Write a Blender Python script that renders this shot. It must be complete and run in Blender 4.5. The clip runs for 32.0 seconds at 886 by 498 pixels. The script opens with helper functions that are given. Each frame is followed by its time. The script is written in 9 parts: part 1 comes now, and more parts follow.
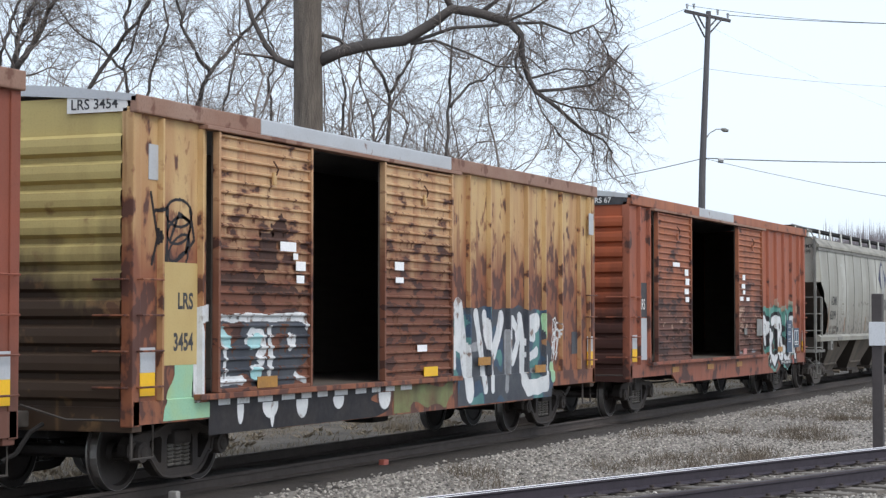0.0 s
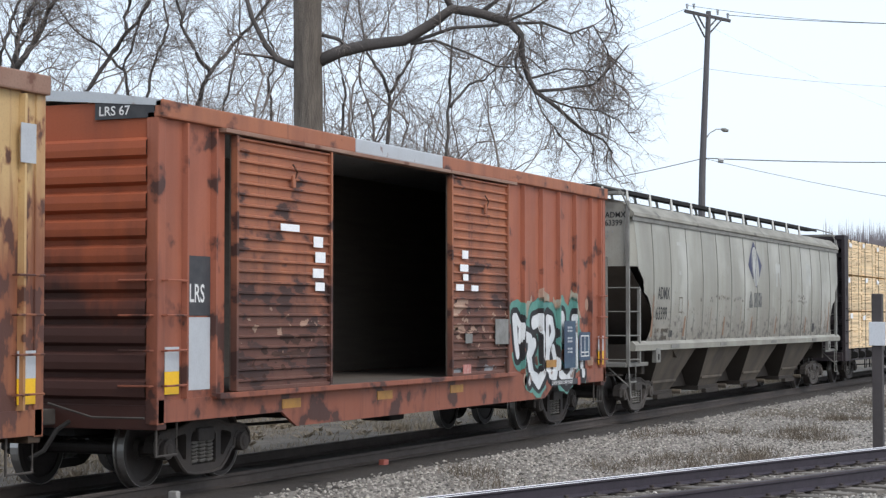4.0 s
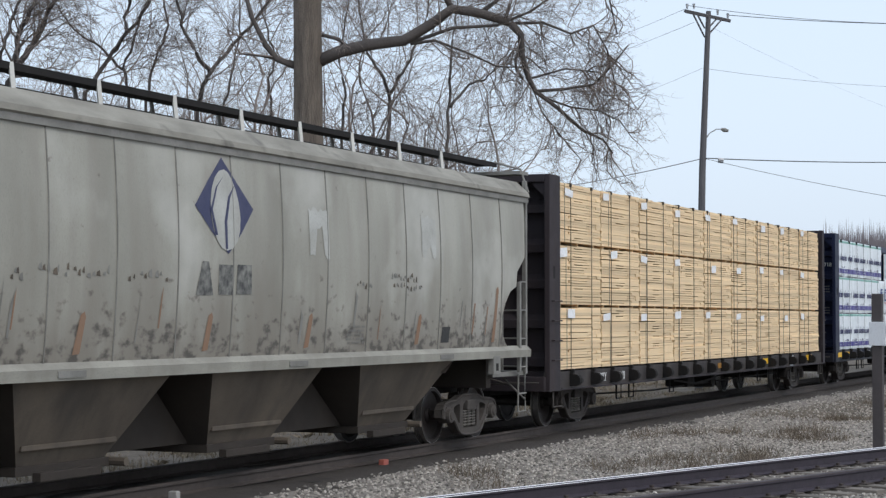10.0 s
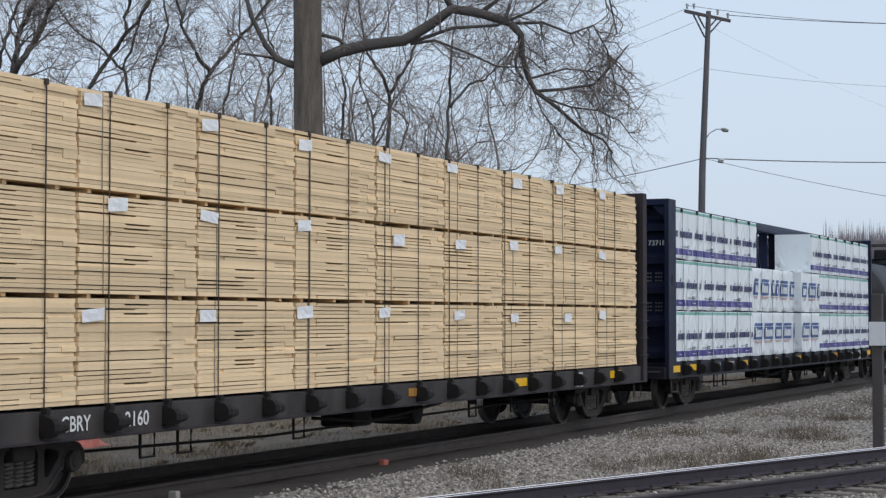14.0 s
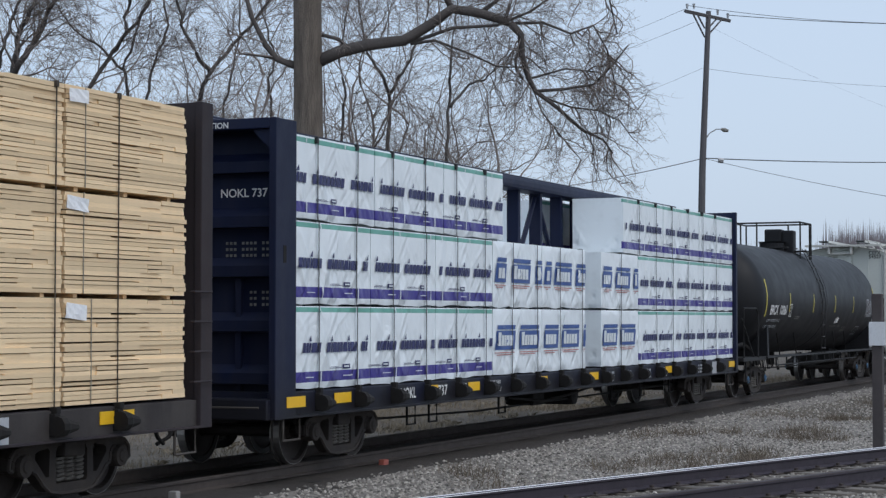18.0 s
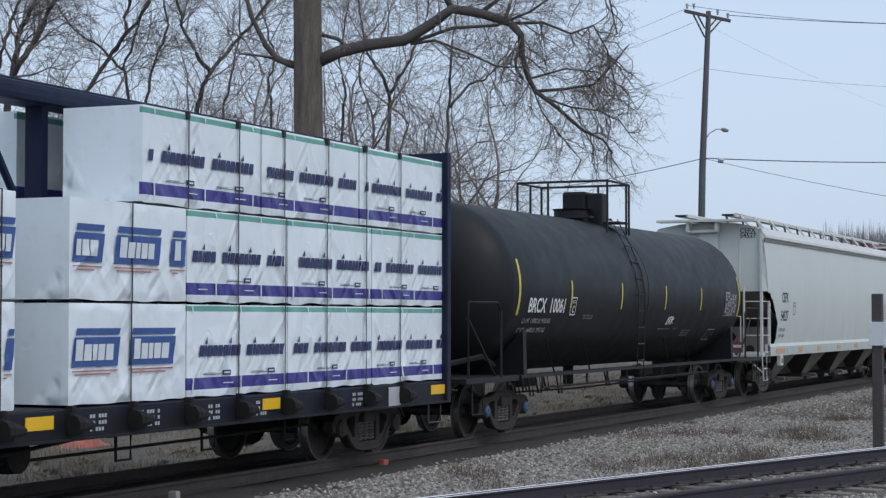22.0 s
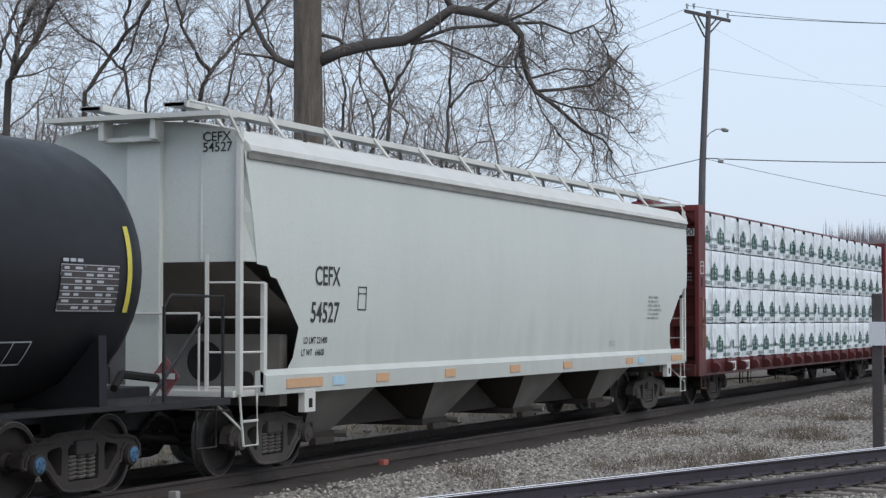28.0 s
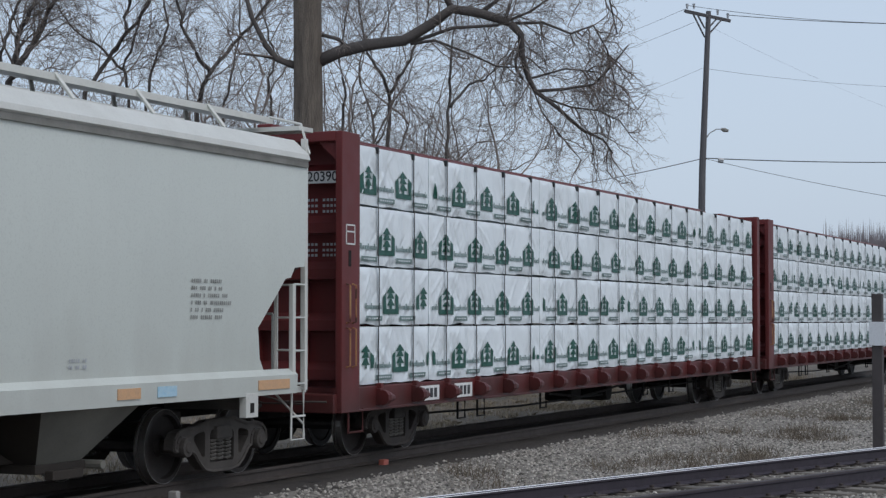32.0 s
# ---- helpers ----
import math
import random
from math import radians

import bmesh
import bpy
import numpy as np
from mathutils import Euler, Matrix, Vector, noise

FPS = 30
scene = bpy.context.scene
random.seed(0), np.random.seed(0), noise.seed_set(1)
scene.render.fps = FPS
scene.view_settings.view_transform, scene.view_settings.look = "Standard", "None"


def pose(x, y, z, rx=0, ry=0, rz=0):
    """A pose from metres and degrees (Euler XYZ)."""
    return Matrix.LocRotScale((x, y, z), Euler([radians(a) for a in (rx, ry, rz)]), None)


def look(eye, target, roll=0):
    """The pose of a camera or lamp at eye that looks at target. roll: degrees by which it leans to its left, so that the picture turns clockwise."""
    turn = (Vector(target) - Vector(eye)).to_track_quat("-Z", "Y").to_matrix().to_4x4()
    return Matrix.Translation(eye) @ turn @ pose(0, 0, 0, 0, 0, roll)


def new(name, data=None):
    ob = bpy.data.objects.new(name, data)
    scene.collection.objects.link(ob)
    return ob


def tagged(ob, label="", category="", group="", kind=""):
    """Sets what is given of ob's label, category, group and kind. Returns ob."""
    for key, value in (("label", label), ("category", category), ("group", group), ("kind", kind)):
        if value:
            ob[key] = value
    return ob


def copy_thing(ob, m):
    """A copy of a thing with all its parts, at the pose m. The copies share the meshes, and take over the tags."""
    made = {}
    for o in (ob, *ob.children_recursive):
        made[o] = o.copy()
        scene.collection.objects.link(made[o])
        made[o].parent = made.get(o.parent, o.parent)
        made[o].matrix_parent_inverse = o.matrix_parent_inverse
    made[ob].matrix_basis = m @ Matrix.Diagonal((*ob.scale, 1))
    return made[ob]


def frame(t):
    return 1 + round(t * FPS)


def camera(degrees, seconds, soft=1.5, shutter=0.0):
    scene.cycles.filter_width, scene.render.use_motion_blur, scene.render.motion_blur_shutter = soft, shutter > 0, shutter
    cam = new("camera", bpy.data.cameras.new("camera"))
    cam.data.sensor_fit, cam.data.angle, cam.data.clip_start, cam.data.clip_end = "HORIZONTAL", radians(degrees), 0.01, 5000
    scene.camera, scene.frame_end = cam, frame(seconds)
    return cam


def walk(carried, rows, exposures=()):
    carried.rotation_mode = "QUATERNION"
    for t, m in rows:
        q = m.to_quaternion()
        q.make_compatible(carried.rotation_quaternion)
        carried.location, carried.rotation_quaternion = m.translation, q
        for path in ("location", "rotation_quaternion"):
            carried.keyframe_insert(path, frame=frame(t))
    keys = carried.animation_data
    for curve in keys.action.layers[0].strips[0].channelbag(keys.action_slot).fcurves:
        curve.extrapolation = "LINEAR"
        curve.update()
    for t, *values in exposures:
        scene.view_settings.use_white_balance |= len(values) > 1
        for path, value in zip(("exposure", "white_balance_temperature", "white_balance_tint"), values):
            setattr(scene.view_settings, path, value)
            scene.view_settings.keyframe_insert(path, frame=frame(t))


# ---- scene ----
SECONDS = 32.0
EYE = (0.0, -12.79, 1.976)
YAW, PITCH = 23.58, 2.18
cam = camera(26.98, SECONDS, soft=1.35)
aim = pose(*EYE, 90 + PITCH, 0, YAW - 90)
walk(cam, [(0, aim), (SECONDS, aim)],
     exposures=[(0, 0.45, 6530, 11), (3, 0.47, 6530, 11), (6, 0.48, 6530, 11), (7, 0.4, 6530, 11), (9, 0.19, 6480, 11), (12, 0.06, 6410, 11), (14, -0.11, 6380, 11), (17, -0.19, 6260, 11), (19, -0.2, 6080, 11), (22, -0.16, 6080, 11), (24, 0.34, 6380, 11), (25.5, 0.5, 6430, 11), (28, 0.04, 6380, 11), (30, -0.25, 6330, 11), (32, -0.31, 6280, 11)])


def train_run(t):
    """How far the train has come at t, in metres; it moves towards -x."""
    k = (t - 16) / 16
    return 69.177 * k + 0.763 * k ** 2 + 1.039 * k ** 3 - 0.177 * k ** 4 - 0.434 * k ** 5


# ---- light ----
world = bpy.data.worlds.new("overcast_sky")
scene.world = world
world.use_nodes = True
wn = world.node_tree.nodes
wl = world.node_tree.links
sky = wn.new("ShaderNodeTexSky")
sky.sky_type = "NISHITA"
sky.sun_disc = False
SUN_EL, SUN_AZ = 50.0, 205.0
sky.sun_elevation, sky.sun_rotation = radians(SUN_EL), radians(SUN_AZ)
sky.air_density, sky.dust_density, sky.ozone_density = 1.0, 4.0, 1.5
bg = wn["Background"]
cloud_mix = wn.new("ShaderNodeMix")
cloud_mix.data_type = "RGBA"
cloud_mix.inputs[0].default_value = 0.72
cloud_mix.inputs[7].default_value = (5.4, 6.25, 7.25, 1)
wl.new(sky.outputs[0], cloud_mix.inputs[6])
wl.new(cloud_mix.outputs[2], bg.inputs[0])
bg.inputs[1].default_value = 0.15
sun_data = bpy.data.lights.new("sun", "SUN")
sun_data.energy, sun_data.angle, sun_data.color = 0.78, radians(25), (1.0, 0.97, 0.93)
sun_ob = new("sun", sun_data)
az, el = radians(SUN_AZ), radians(SUN_EL)
sun_ob.matrix_world = look((math.sin(az) * math.cos(el) * 50, math.cos(az) * math.cos(el) * 50, math.sin(el) * 50), (0, 0, 0))


# ---- materials ----
def mat(name, base, second=None, rough=0.6, metal=0.0, scale=3.0, amount=0.5, fine=40.0, bump=0.15, streak=None,
        streak_amount=0.0, low=None, low_z=(0, 1), low_amount=0.0, spots=None, spot_size=1.2, spot_cut=0.62, island=0.0, rand=0.0, stretch=(1, 1, 1), dist=0.01,
        rust=None, rust_z=(4, 2), rust_bias=0.12, rust_cut=0.66, rust_size=2.2, rust_stretch=(1, 1, 1), drip=0.5, rust_soft=0.025, spec=0.35, spot_soft=0.04):
    """Painted or raw surface: two scales of colour change, vertical streaks, dirt and painted shade towards the low
    edge, blotches and fine relief.
    """
    m = bpy.data.materials.new(name)
    m.use_nodes = True
    n, l = m.node_tree.nodes, m.node_tree.links
    b = n["Principled BSDF"]
    tc = n.new("ShaderNodeTexCoord")

    def noise_node(sc, detail=4.0, squash=(1, 1, 1)):
        mp = n.new("ShaderNodeMapping")
        mp.inputs["Scale"].default_value = squash
        l.new(tc.outputs["Object"], mp.inputs[0])
        t = n.new("ShaderNodeTexNoise")
        t.inputs["Scale"].default_value, t.inputs["Detail"].default_value = sc, detail
        l.new(mp.outputs[0], t.inputs[0])
        return t.outputs[0]

    def ramp(src, a, z):
        r = n.new("ShaderNodeMapRange")
        r.inputs[1].default_value, r.inputs[2].default_value = a, z
        l.new(src, r.inputs[0])
        return r.outputs[0]

    def mult(a, k):
        q = n.new("ShaderNodeMath")
        q.operation = "MULTIPLY"
        l.new(a, q.inputs[0])
        if hasattr(k, "default_value"):
            l.new(k, q.inputs[1])
        else:
            q.inputs[1].default_value = k
        return q.outputs[0]

    def mix(a, colour, fac):
        x = n.new("ShaderNodeMix")
        x.data_type = "RGBA"
        l.new(fac, x.inputs[0])
        if isinstance(a, tuple):
            x.inputs[6].default_value = (*a, 1)
        else:
            l.new(a, x.inputs[6])
        x.inputs[7].default_value = (*colour, 1)
        return x.outputs[2]

    second = second or tuple(c * 0.6 for c in base)
    col = mix(base, second, mult(ramp(noise_node(scale, 5, stretch), 0.35, 0.7), amount))
    col = mix(col, tuple(c * 0.45 for c in base), mult(ramp(noise_node(fine, 3, stretch), 0.5, 0.8), 0.3 * amount + 0.08))
    if streak:
        col = mix(col, streak, mult(ramp(noise_node(1.0, 5, (2.6, 2.6, 0.3)), 0.46, 0.7), streak_amount))
    if spots:
        col = mix(col, spots, mult(ramp(noise_node(spot_size, 6), spot_cut, spot_cut + spot_soft), 0.9))
    if low:
        sp = n.new("ShaderNodeSeparateXYZ")
        l.new(tc.outputs["Object"], sp.inputs[0])
        wob = n.new("ShaderNodeMath")
        wob.operation = "MULTIPLY_ADD"
        l.new(noise_node(1.3, 5, (1.6, 1.6, 0.5)), wob.inputs[0])
        wob.inputs[1].default_value = 2.2 * (low_z[1] - low_z[0])
        l.new(sp.outputs[2], wob.inputs[2])
        mid = 1.1 * (low_z[1] - low_z[0])
        col = mix(col, low, mult(ramp(wob.outputs[0], low_z[1] + mid, low_z[0] + mid), low_amount))
    if rust:
        # flaked patches with a lighter rim, denser between two heights, and thin runs below them
        sz = n.new("ShaderNodeSeparateXYZ")
        l.new(tc.outputs["Object"], sz.inputs[0])
        bias = mult(ramp(sz.outputs[2], *rust_z), rust_bias)

        def plus(a, b):
            q = n.new("ShaderNodeMath")
            l.new(a, q.inputs[0])
            l.new(b, q.inputs[1])
            return q.outputs[0]
        val = plus(noise_node(rust_size, 8, rust_stretch), bias)
        run = plus(noise_node(1.0, 5, (7, 7, 0.5)), bias)
        col = mix(col, rust[1], mult(ramp(run, rust_cut - 0.03, rust_cut + 0.08), drip))
        col = mix(col, rust[1], mult(ramp(val, rust_cut - 0.06, rust_cut), 0.75))
        col = mix(col, rust[0], mult(ramp(val, rust_cut, rust_cut + rust_soft), 0.9))
    if island or rand:
        src = n.new("ShaderNodeNewGeometry").outputs["Random Per Island"] if island else n.new("ShaderNodeObjectInfo").outputs["Random"]
        hv = n.new("ShaderNodeHueSaturation")
        r = n.new("ShaderNodeMapRange")
        r.inputs[3].default_value, r.inputs[4].default_value = 1 - (island or rand), 1 + (island or rand)
        l.new(src, r.inputs[0])
        l.new(r.outputs[0], hv.inputs["Value"])
        l.new(col, hv.inputs["Color"])
        col = hv.outputs[0]
    l.new(col, b.inputs["Base Color"])
    b.inputs["Metallic"].default_value = metal
    b.inputs["Specular IOR Level"].default_value = spec
    rr = n.new("ShaderNodeMapRange")
    rr.inputs[3].default_value, rr.inputs[4].default_value = max(0.05, rough - 0.12), min(1, rough + 0.12)
    l.new(noise_node(scale * 3), rr.inputs[0])
    l.new(rr.outputs[0], b.inputs["Roughness"])
    if bump:
        bp = n.new("ShaderNodeBump")
        bp.inputs["Strength"].default_value, bp.inputs["Distance"].default_value = bump, dist
        l.new(noise_node(fine, 4, stretch), bp.inputs["Height"])
        l.new(bp.outputs[0], b.inputs["Normal"])
    return m


RUST = (0.13, 0.055, 0.03)
M_BALLAST = mat("ballast_stone", (0.25, 0.228, 0.20), (0.105, 0.092, 0.08), rough=0.95, scale=9, fine=60, amount=0.8, bump=0.3)
M_STONE = mat("crushed_stone", (0.34, 0.315, 0.28), (0.155, 0.138, 0.12), rough=0.95, scale=30, island=0.75)
M_GROUND = mat("trodden_dirt", (0.14, 0.118, 0.093), (0.068, 0.058, 0.047), spot_soft=0.2, rough=1.0, scale=0.9, fine=7, amount=0.95, bump=1.0, spots=(0.15, 0.128, 0.10), spot_size=1.1, spot_cut=0.50, dist=0.08)
M_DARKBALLAST = mat("oily_ballast", (0.060, 0.051, 0.044), (0.032, 0.028, 0.025), rough=0.9, scale=4, fine=40, bump=0.6, dist=0.04)
M_RAIL = mat("rusty_rail", (0.085, 0.07, 0.062), (0.05, 0.04, 0.036), rough=0.75, metal=0.2, scale=6)
# Near-white base colour carries the sky's reflection on the polished head.
M_RAILTOP = mat("polished_rail_head", (0.9, 0.89, 0.9), (0.82, 0.8, 0.82), rough=0.35, metal=0.2, scale=4, bump=0.03)
M_RAILSIDE = mat("rail_web_purple_brown", (0.06, 0.05, 0.062), (0.035, 0.03, 0.036), rough=0.55, metal=0.3, scale=6)
M_TIE = mat("weathered_tie", (0.16, 0.14, 0.12), (0.09, 0.08, 0.07), rough=0.95, scale=2, fine=30, stretch=(6, 1, 6), rand=0.25)
M_TRUCK = mat("dusty_cast_steel", (0.085, 0.075, 0.067), (0.05, 0.043, 0.038), rough=0.85, scale=4, amount=0.8, bump=0.3)
# Dirty steel taken near black; missing light under the cars is in it.
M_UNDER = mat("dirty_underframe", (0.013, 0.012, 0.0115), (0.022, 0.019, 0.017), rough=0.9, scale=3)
M_TRUCKDARK = mat("black_cast_steel", (0.036, 0.031, 0.029), (0.055, 0.044, 0.036), rough=0.8, scale=4, amount=0.8, bump=0.3)
M_SPRING = mat("dusty_spring_steel", (0.16, 0.15, 0.135), (0.09, 0.08, 0.07), rough=0.7, scale=6, amount=0.8)
M_WHEEL = mat("wheel_steel", (0.055, 0.047, 0.043), (0.03, 0.026, 0.025), rough=0.55, metal=0.4, scale=5)
M_TREAD = mat("bright_tread", (0.5, 0.48, 0.46), (0.35, 0.33, 0.31), rough=0.35, metal=0.9, scale=6, bump=0.05)
M_BLUECAP = mat("blue_bearing_cap", (0.07, 0.18, 0.32), (0.05, 0.06, 0.08), rough=0.6, scale=20, amount=0.8)
M_YELLOWCAR = mat("faded_yellow_paint", (0.56, 0.385, 0.185), (0.47, 0.285, 0.13), rough=0.6, scale=1.2, streak=(0.34, 0.135, 0.06), streak_amount=0.75, low=(0.25, 0.088, 0.045), low_z=(2.55, 3.45), low_amount=0.95, rust=((0.085, 0.038, 0.03), (0.20, 0.075, 0.042)), rust_z=(3.9, 2.5), rust_bias=0.14, rust_cut=0.645, rust_size=4.2, rust_stretch=(1.2, 1, 0.7), rust_soft=0.04, drip=0.75)
# On the posts the paler tone stands for light their faces catch.
M_YELLOWPOST = mat("pale_yellow_post_paint", (0.60, 0.41, 0.19), (0.46, 0.27, 0.12), rough=0.55, scale=2.0, streak=(0.30, 0.13, 0.05), streak_amount=0.6, low=(0.33, 0.155, 0.07), low_z=(2.0, 3.2), low_amount=0.8, rust=((0.07, 0.03, 0.022), (0.25, 0.09, 0.04)), rust_z=(4.2, 2.5), rust_bias=0.08, rust_size=3.5)
M_YELLOWDOOR = mat("rusted_yellow_door", (0.60, 0.41, 0.23), (0.47, 0.265, 0.14), rough=0.65, scale=1.4, amount=0.8, streak=(0.33, 0.13, 0.06), streak_amount=0.8, low=(0.16, 0.06, 0.038), low_z=(2.45, 3.35), low_amount=0.94, rust=((0.055, 0.025, 0.021), (0.18, 0.065, 0.036)), rust_z=(4.2, 2.4), rust_bias=0.12, rust_cut=0.655, rust_size=2.6, rust_stretch=(0.8, 1, 1.9))
M_YELLOWEND = mat("yellow_end_paint", (0.50, 0.41, 0.165), (0.42, 0.32, 0.13), rough=0.6, scale=1.4, streak=(0.25, 0.16, 0.07), streak_amount=0.35, low=(0.045, 0.026, 0.019), low_z=(2.15, 3.1), low_amount=0.97, rust=((0.10, 0.05, 0.03), (0.22, 0.13, 0.06)), rust_z=(4.2, 2.2), rust_bias=0.04, rust_cut=0.70, rust_size=2.0)
M_REDCAR = mat("orange_red_paint", (0.38, 0.125, 0.07), (0.28, 0.09, 0.06), rough=0.6, scale=0.9, streak=(0.18, 0.062, 0.038), streak_amount=0.5, low=(0.22, 0.075, 0.045), low_z=(1.2, 2.3), low_amount=0.7, rust=((0.06, 0.028, 0.023), (0.14, 0.05, 0.034)), rust_z=(3.8, 1.6), rust_bias=0.10, rust_cut=0.67, rust_size=2.4)
# Dark brown lower half, with the black shadow there painted in as well.
M_REDEND = mat("orange_red_end_paint", (0.37, 0.09, 0.036), (0.28, 0.075, 0.038), rough=0.6, scale=1.2, streak=(0.15, 0.05, 0.032), streak_amount=0.5, low=(0.055, 0.026, 0.022), low_z=(2.0, 3.1), low_amount=0.95)
M_REDDOOR = mat("orange_red_door", (0.40, 0.15, 0.075), (0.28, 0.10, 0.062), rough=0.62, scale=1.0, streak=(0.18, 0.072, 0.05), streak_amount=0.5, low=(0.115, 0.055, 0.042), low_z=(1.9, 3.1), low_amount=0.9, rust=((0.05, 0.026, 0.022), (0.12, 0.05, 0.037)), rust_z=(3.8, 1.6), rust_bias=0.11, rust_cut=0.66, rust_size=2.2, rust_stretch=(0.8, 1, 1.4))
M_BROWNCAR = mat("oxide_brown_paint", (0.26, 0.075, 0.045), (0.17, 0.06, 0.04), rough=0.65, scale=1.2, low=(0.1, 0.05, 0.035), low_z=(1, 2.4), low_amount=0.8)
M_ROOFRUST = mat("rusty_galvanised_roof", (0.27, 0.14, 0.095), (0.36, 0.24, 0.18), rough=0.6, metal=0.15, scale=1.1, amount=0.9, spots=(0.16, 0.07, 0.045), spot_size=2.4, spot_cut=0.58)
M_ROOFBARE = mat("bare_galvanised_metal", (0.52, 0.54, 0.56), (0.42, 0.42, 0.42), rough=0.5, metal=0.3, scale=1.6, spots=(0.2, 0.11, 0.08), spot_size=3.0, spot_cut=0.66)
M_INSIDE = mat("dark_wood_lining", (0.13, 0.11, 0.092), (0.075, 0.063, 0.055), rough=0.9, scale=2, fine=20, stretch=(0.4, 1, 5))
M_GREYHOPPER = mat("dirty_grey_hopper_paint", (0.40, 0.39, 0.335), (0.25, 0.24, 0.20), rough=0.5, scale=0.55, amount=1.0, stretch=(1.6, 1.6, 0.6), fine=55, streak=(0.26, 0.24, 0.20), streak_amount=0.6, low=(0.22, 0.20, 0.165), low_z=(1.5, 2.5), low_amount=0.85, rust=((0.085, 0.077, 0.066), (0.21, 0.19, 0.16)), rust_z=(2.6, 1.45), rust_bias=0.28, rust_cut=0.755, rust_size=5.0, rust_stretch=(1.1, 1, 1.6), drip=0.12, rust_soft=0.10, spots=(0.53, 0.525, 0.475), spot_size=0.55, spot_cut=0.50, spot_soft=0.22)
M_GREYSTEEL = mat("dull_grey_steel", (0.24, 0.235, 0.215), (0.15, 0.145, 0.13), rough=0.7, scale=2.5, amount=0.8)
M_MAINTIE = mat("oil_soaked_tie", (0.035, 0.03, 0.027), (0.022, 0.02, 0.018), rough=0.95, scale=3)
M_GREYTOP = mat("dusty_hopper_roof", (0.31, 0.295, 0.25), (0.17, 0.16, 0.135), rough=0.75, scale=1.2, amount=0.9, stretch=(1, 3, 3), spots=(0.11, 0.10, 0.088), spot_size=1.6, spot_cut=0.58, spot_soft=0.12)
M_GREYSILL = mat("dusty_hopper_sill", (0.36, 0.35, 0.30), (0.22, 0.21, 0.18), rough=0.65, scale=1.4, amount=0.9, stretch=(0.6, 1, 2), streak=(0.16, 0.145, 0.12), streak_amount=0.35)
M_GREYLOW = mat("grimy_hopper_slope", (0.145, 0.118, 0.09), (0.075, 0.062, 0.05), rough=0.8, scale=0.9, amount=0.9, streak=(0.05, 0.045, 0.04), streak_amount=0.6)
M_WHITEHOPPER = mat("pale_grey_hopper_paint", (0.60, 0.63, 0.585), (0.52, 0.552, 0.515), rough=0.42, scale=0.4, amount=0.45, streak=(0.54, 0.55, 0.52), streak_amount=0.22, low=(0.45, 0.45, 0.41), low_z=(1.0, 1.9), low_amount=0.5, bump=0.05)
M_WHITESTEEL = mat("pale_grey_steel", (0.62, 0.62, 0.58), (0.5, 0.49, 0.45), rough=0.5, scale=2)
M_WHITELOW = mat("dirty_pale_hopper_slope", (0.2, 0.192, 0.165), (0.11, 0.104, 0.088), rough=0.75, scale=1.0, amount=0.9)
# Darker than the chute faces; shade on cross slopes and gaps is painted in.
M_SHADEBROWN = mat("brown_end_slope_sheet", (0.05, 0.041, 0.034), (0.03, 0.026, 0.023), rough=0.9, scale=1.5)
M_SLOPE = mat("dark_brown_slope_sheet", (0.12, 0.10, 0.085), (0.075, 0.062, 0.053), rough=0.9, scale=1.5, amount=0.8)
M_DULLBROWN = mat("dull_brown_primer", (0.17, 0.145, 0.125), (0.11, 0.095, 0.085), rough=0.85, scale=1.5, amount=0.8)
M_WEBGREY = mat("dirty_grey_web", (0.18, 0.165, 0.148), (0.11, 0.10, 0.09), rough=0.8, scale=1.6, amount=0.9)
M_PLACARD = mat("weathered_red_placard", (0.20, 0.045, 0.05), (0.32, 0.2, 0.2), rough=0.6, scale=14, amount=0.9)
M_TANK = mat("black_tank_paint", (0.011, 0.0115, 0.0135), (0.015, 0.015, 0.017), rough=0.52, scale=0.8, amount=0.7, bump=0.03, streak=(0.016, 0.0155, 0.015), streak_amount=0.2, spec=0.27)
M_TANKFRAME = mat("black_tank_steel", (0.015, 0.015, 0.016), (0.03, 0.027, 0.025), rough=0.6, scale=3)
M_BLACKCAR = mat("faded_black_flatcar_paint", (0.034, 0.029, 0.033), (0.045, 0.037, 0.04), spec=0.2, rough=0.65, scale=1.3, streak=(0.06, 0.042, 0.038), streak_amount=0.4)
M_DUSTYSILL = mat("dusty_dark_sill_paint", (0.05, 0.044, 0.042), (0.03, 0.026, 0.026), rough=0.8, scale=2.0, amount=0.9, streak=(0.085, 0.075, 0.068), streak_amount=0.5)
M_BLUECAR = mat("navy_flatcar_paint", (0.009, 0.014, 0.042), (0.006, 0.009, 0.026), spec=0.2, rough=0.5, scale=1.3, streak=(0.03, 0.03, 0.045), streak_amount=0.4, low=(0.018, 0.017, 0.018), low_z=(0.8, 1.5), low_amount=0.85)
M_MAROONCAR = mat("maroon_flatcar_paint", (0.15, 0.024, 0.024), (0.10, 0.021, 0.02), rough=0.5, scale=1.2, streak=(0.09, 0.03, 0.028), streak_amount=0.4, low=(0.06, 0.022, 0.02), low_z=(0.8, 1.3), low_amount=0.8)
M_LUMBER = mat("fresh_sawn_lumber", (0.90, 0.70, 0.44), (0.74, 0.54, 0.32), rough=0.75, scale=1.0, fine=25, amount=0.5, rand=0.15, stretch=(0.35, 1, 4))
M_STRAPBLACK = mat("black_strap", (0.03, 0.03, 0.03), rough=0.5)
M_STRAPBROWN = mat("dark_brown_strap", (0.06, 0.045, 0.032), rough=0.6)
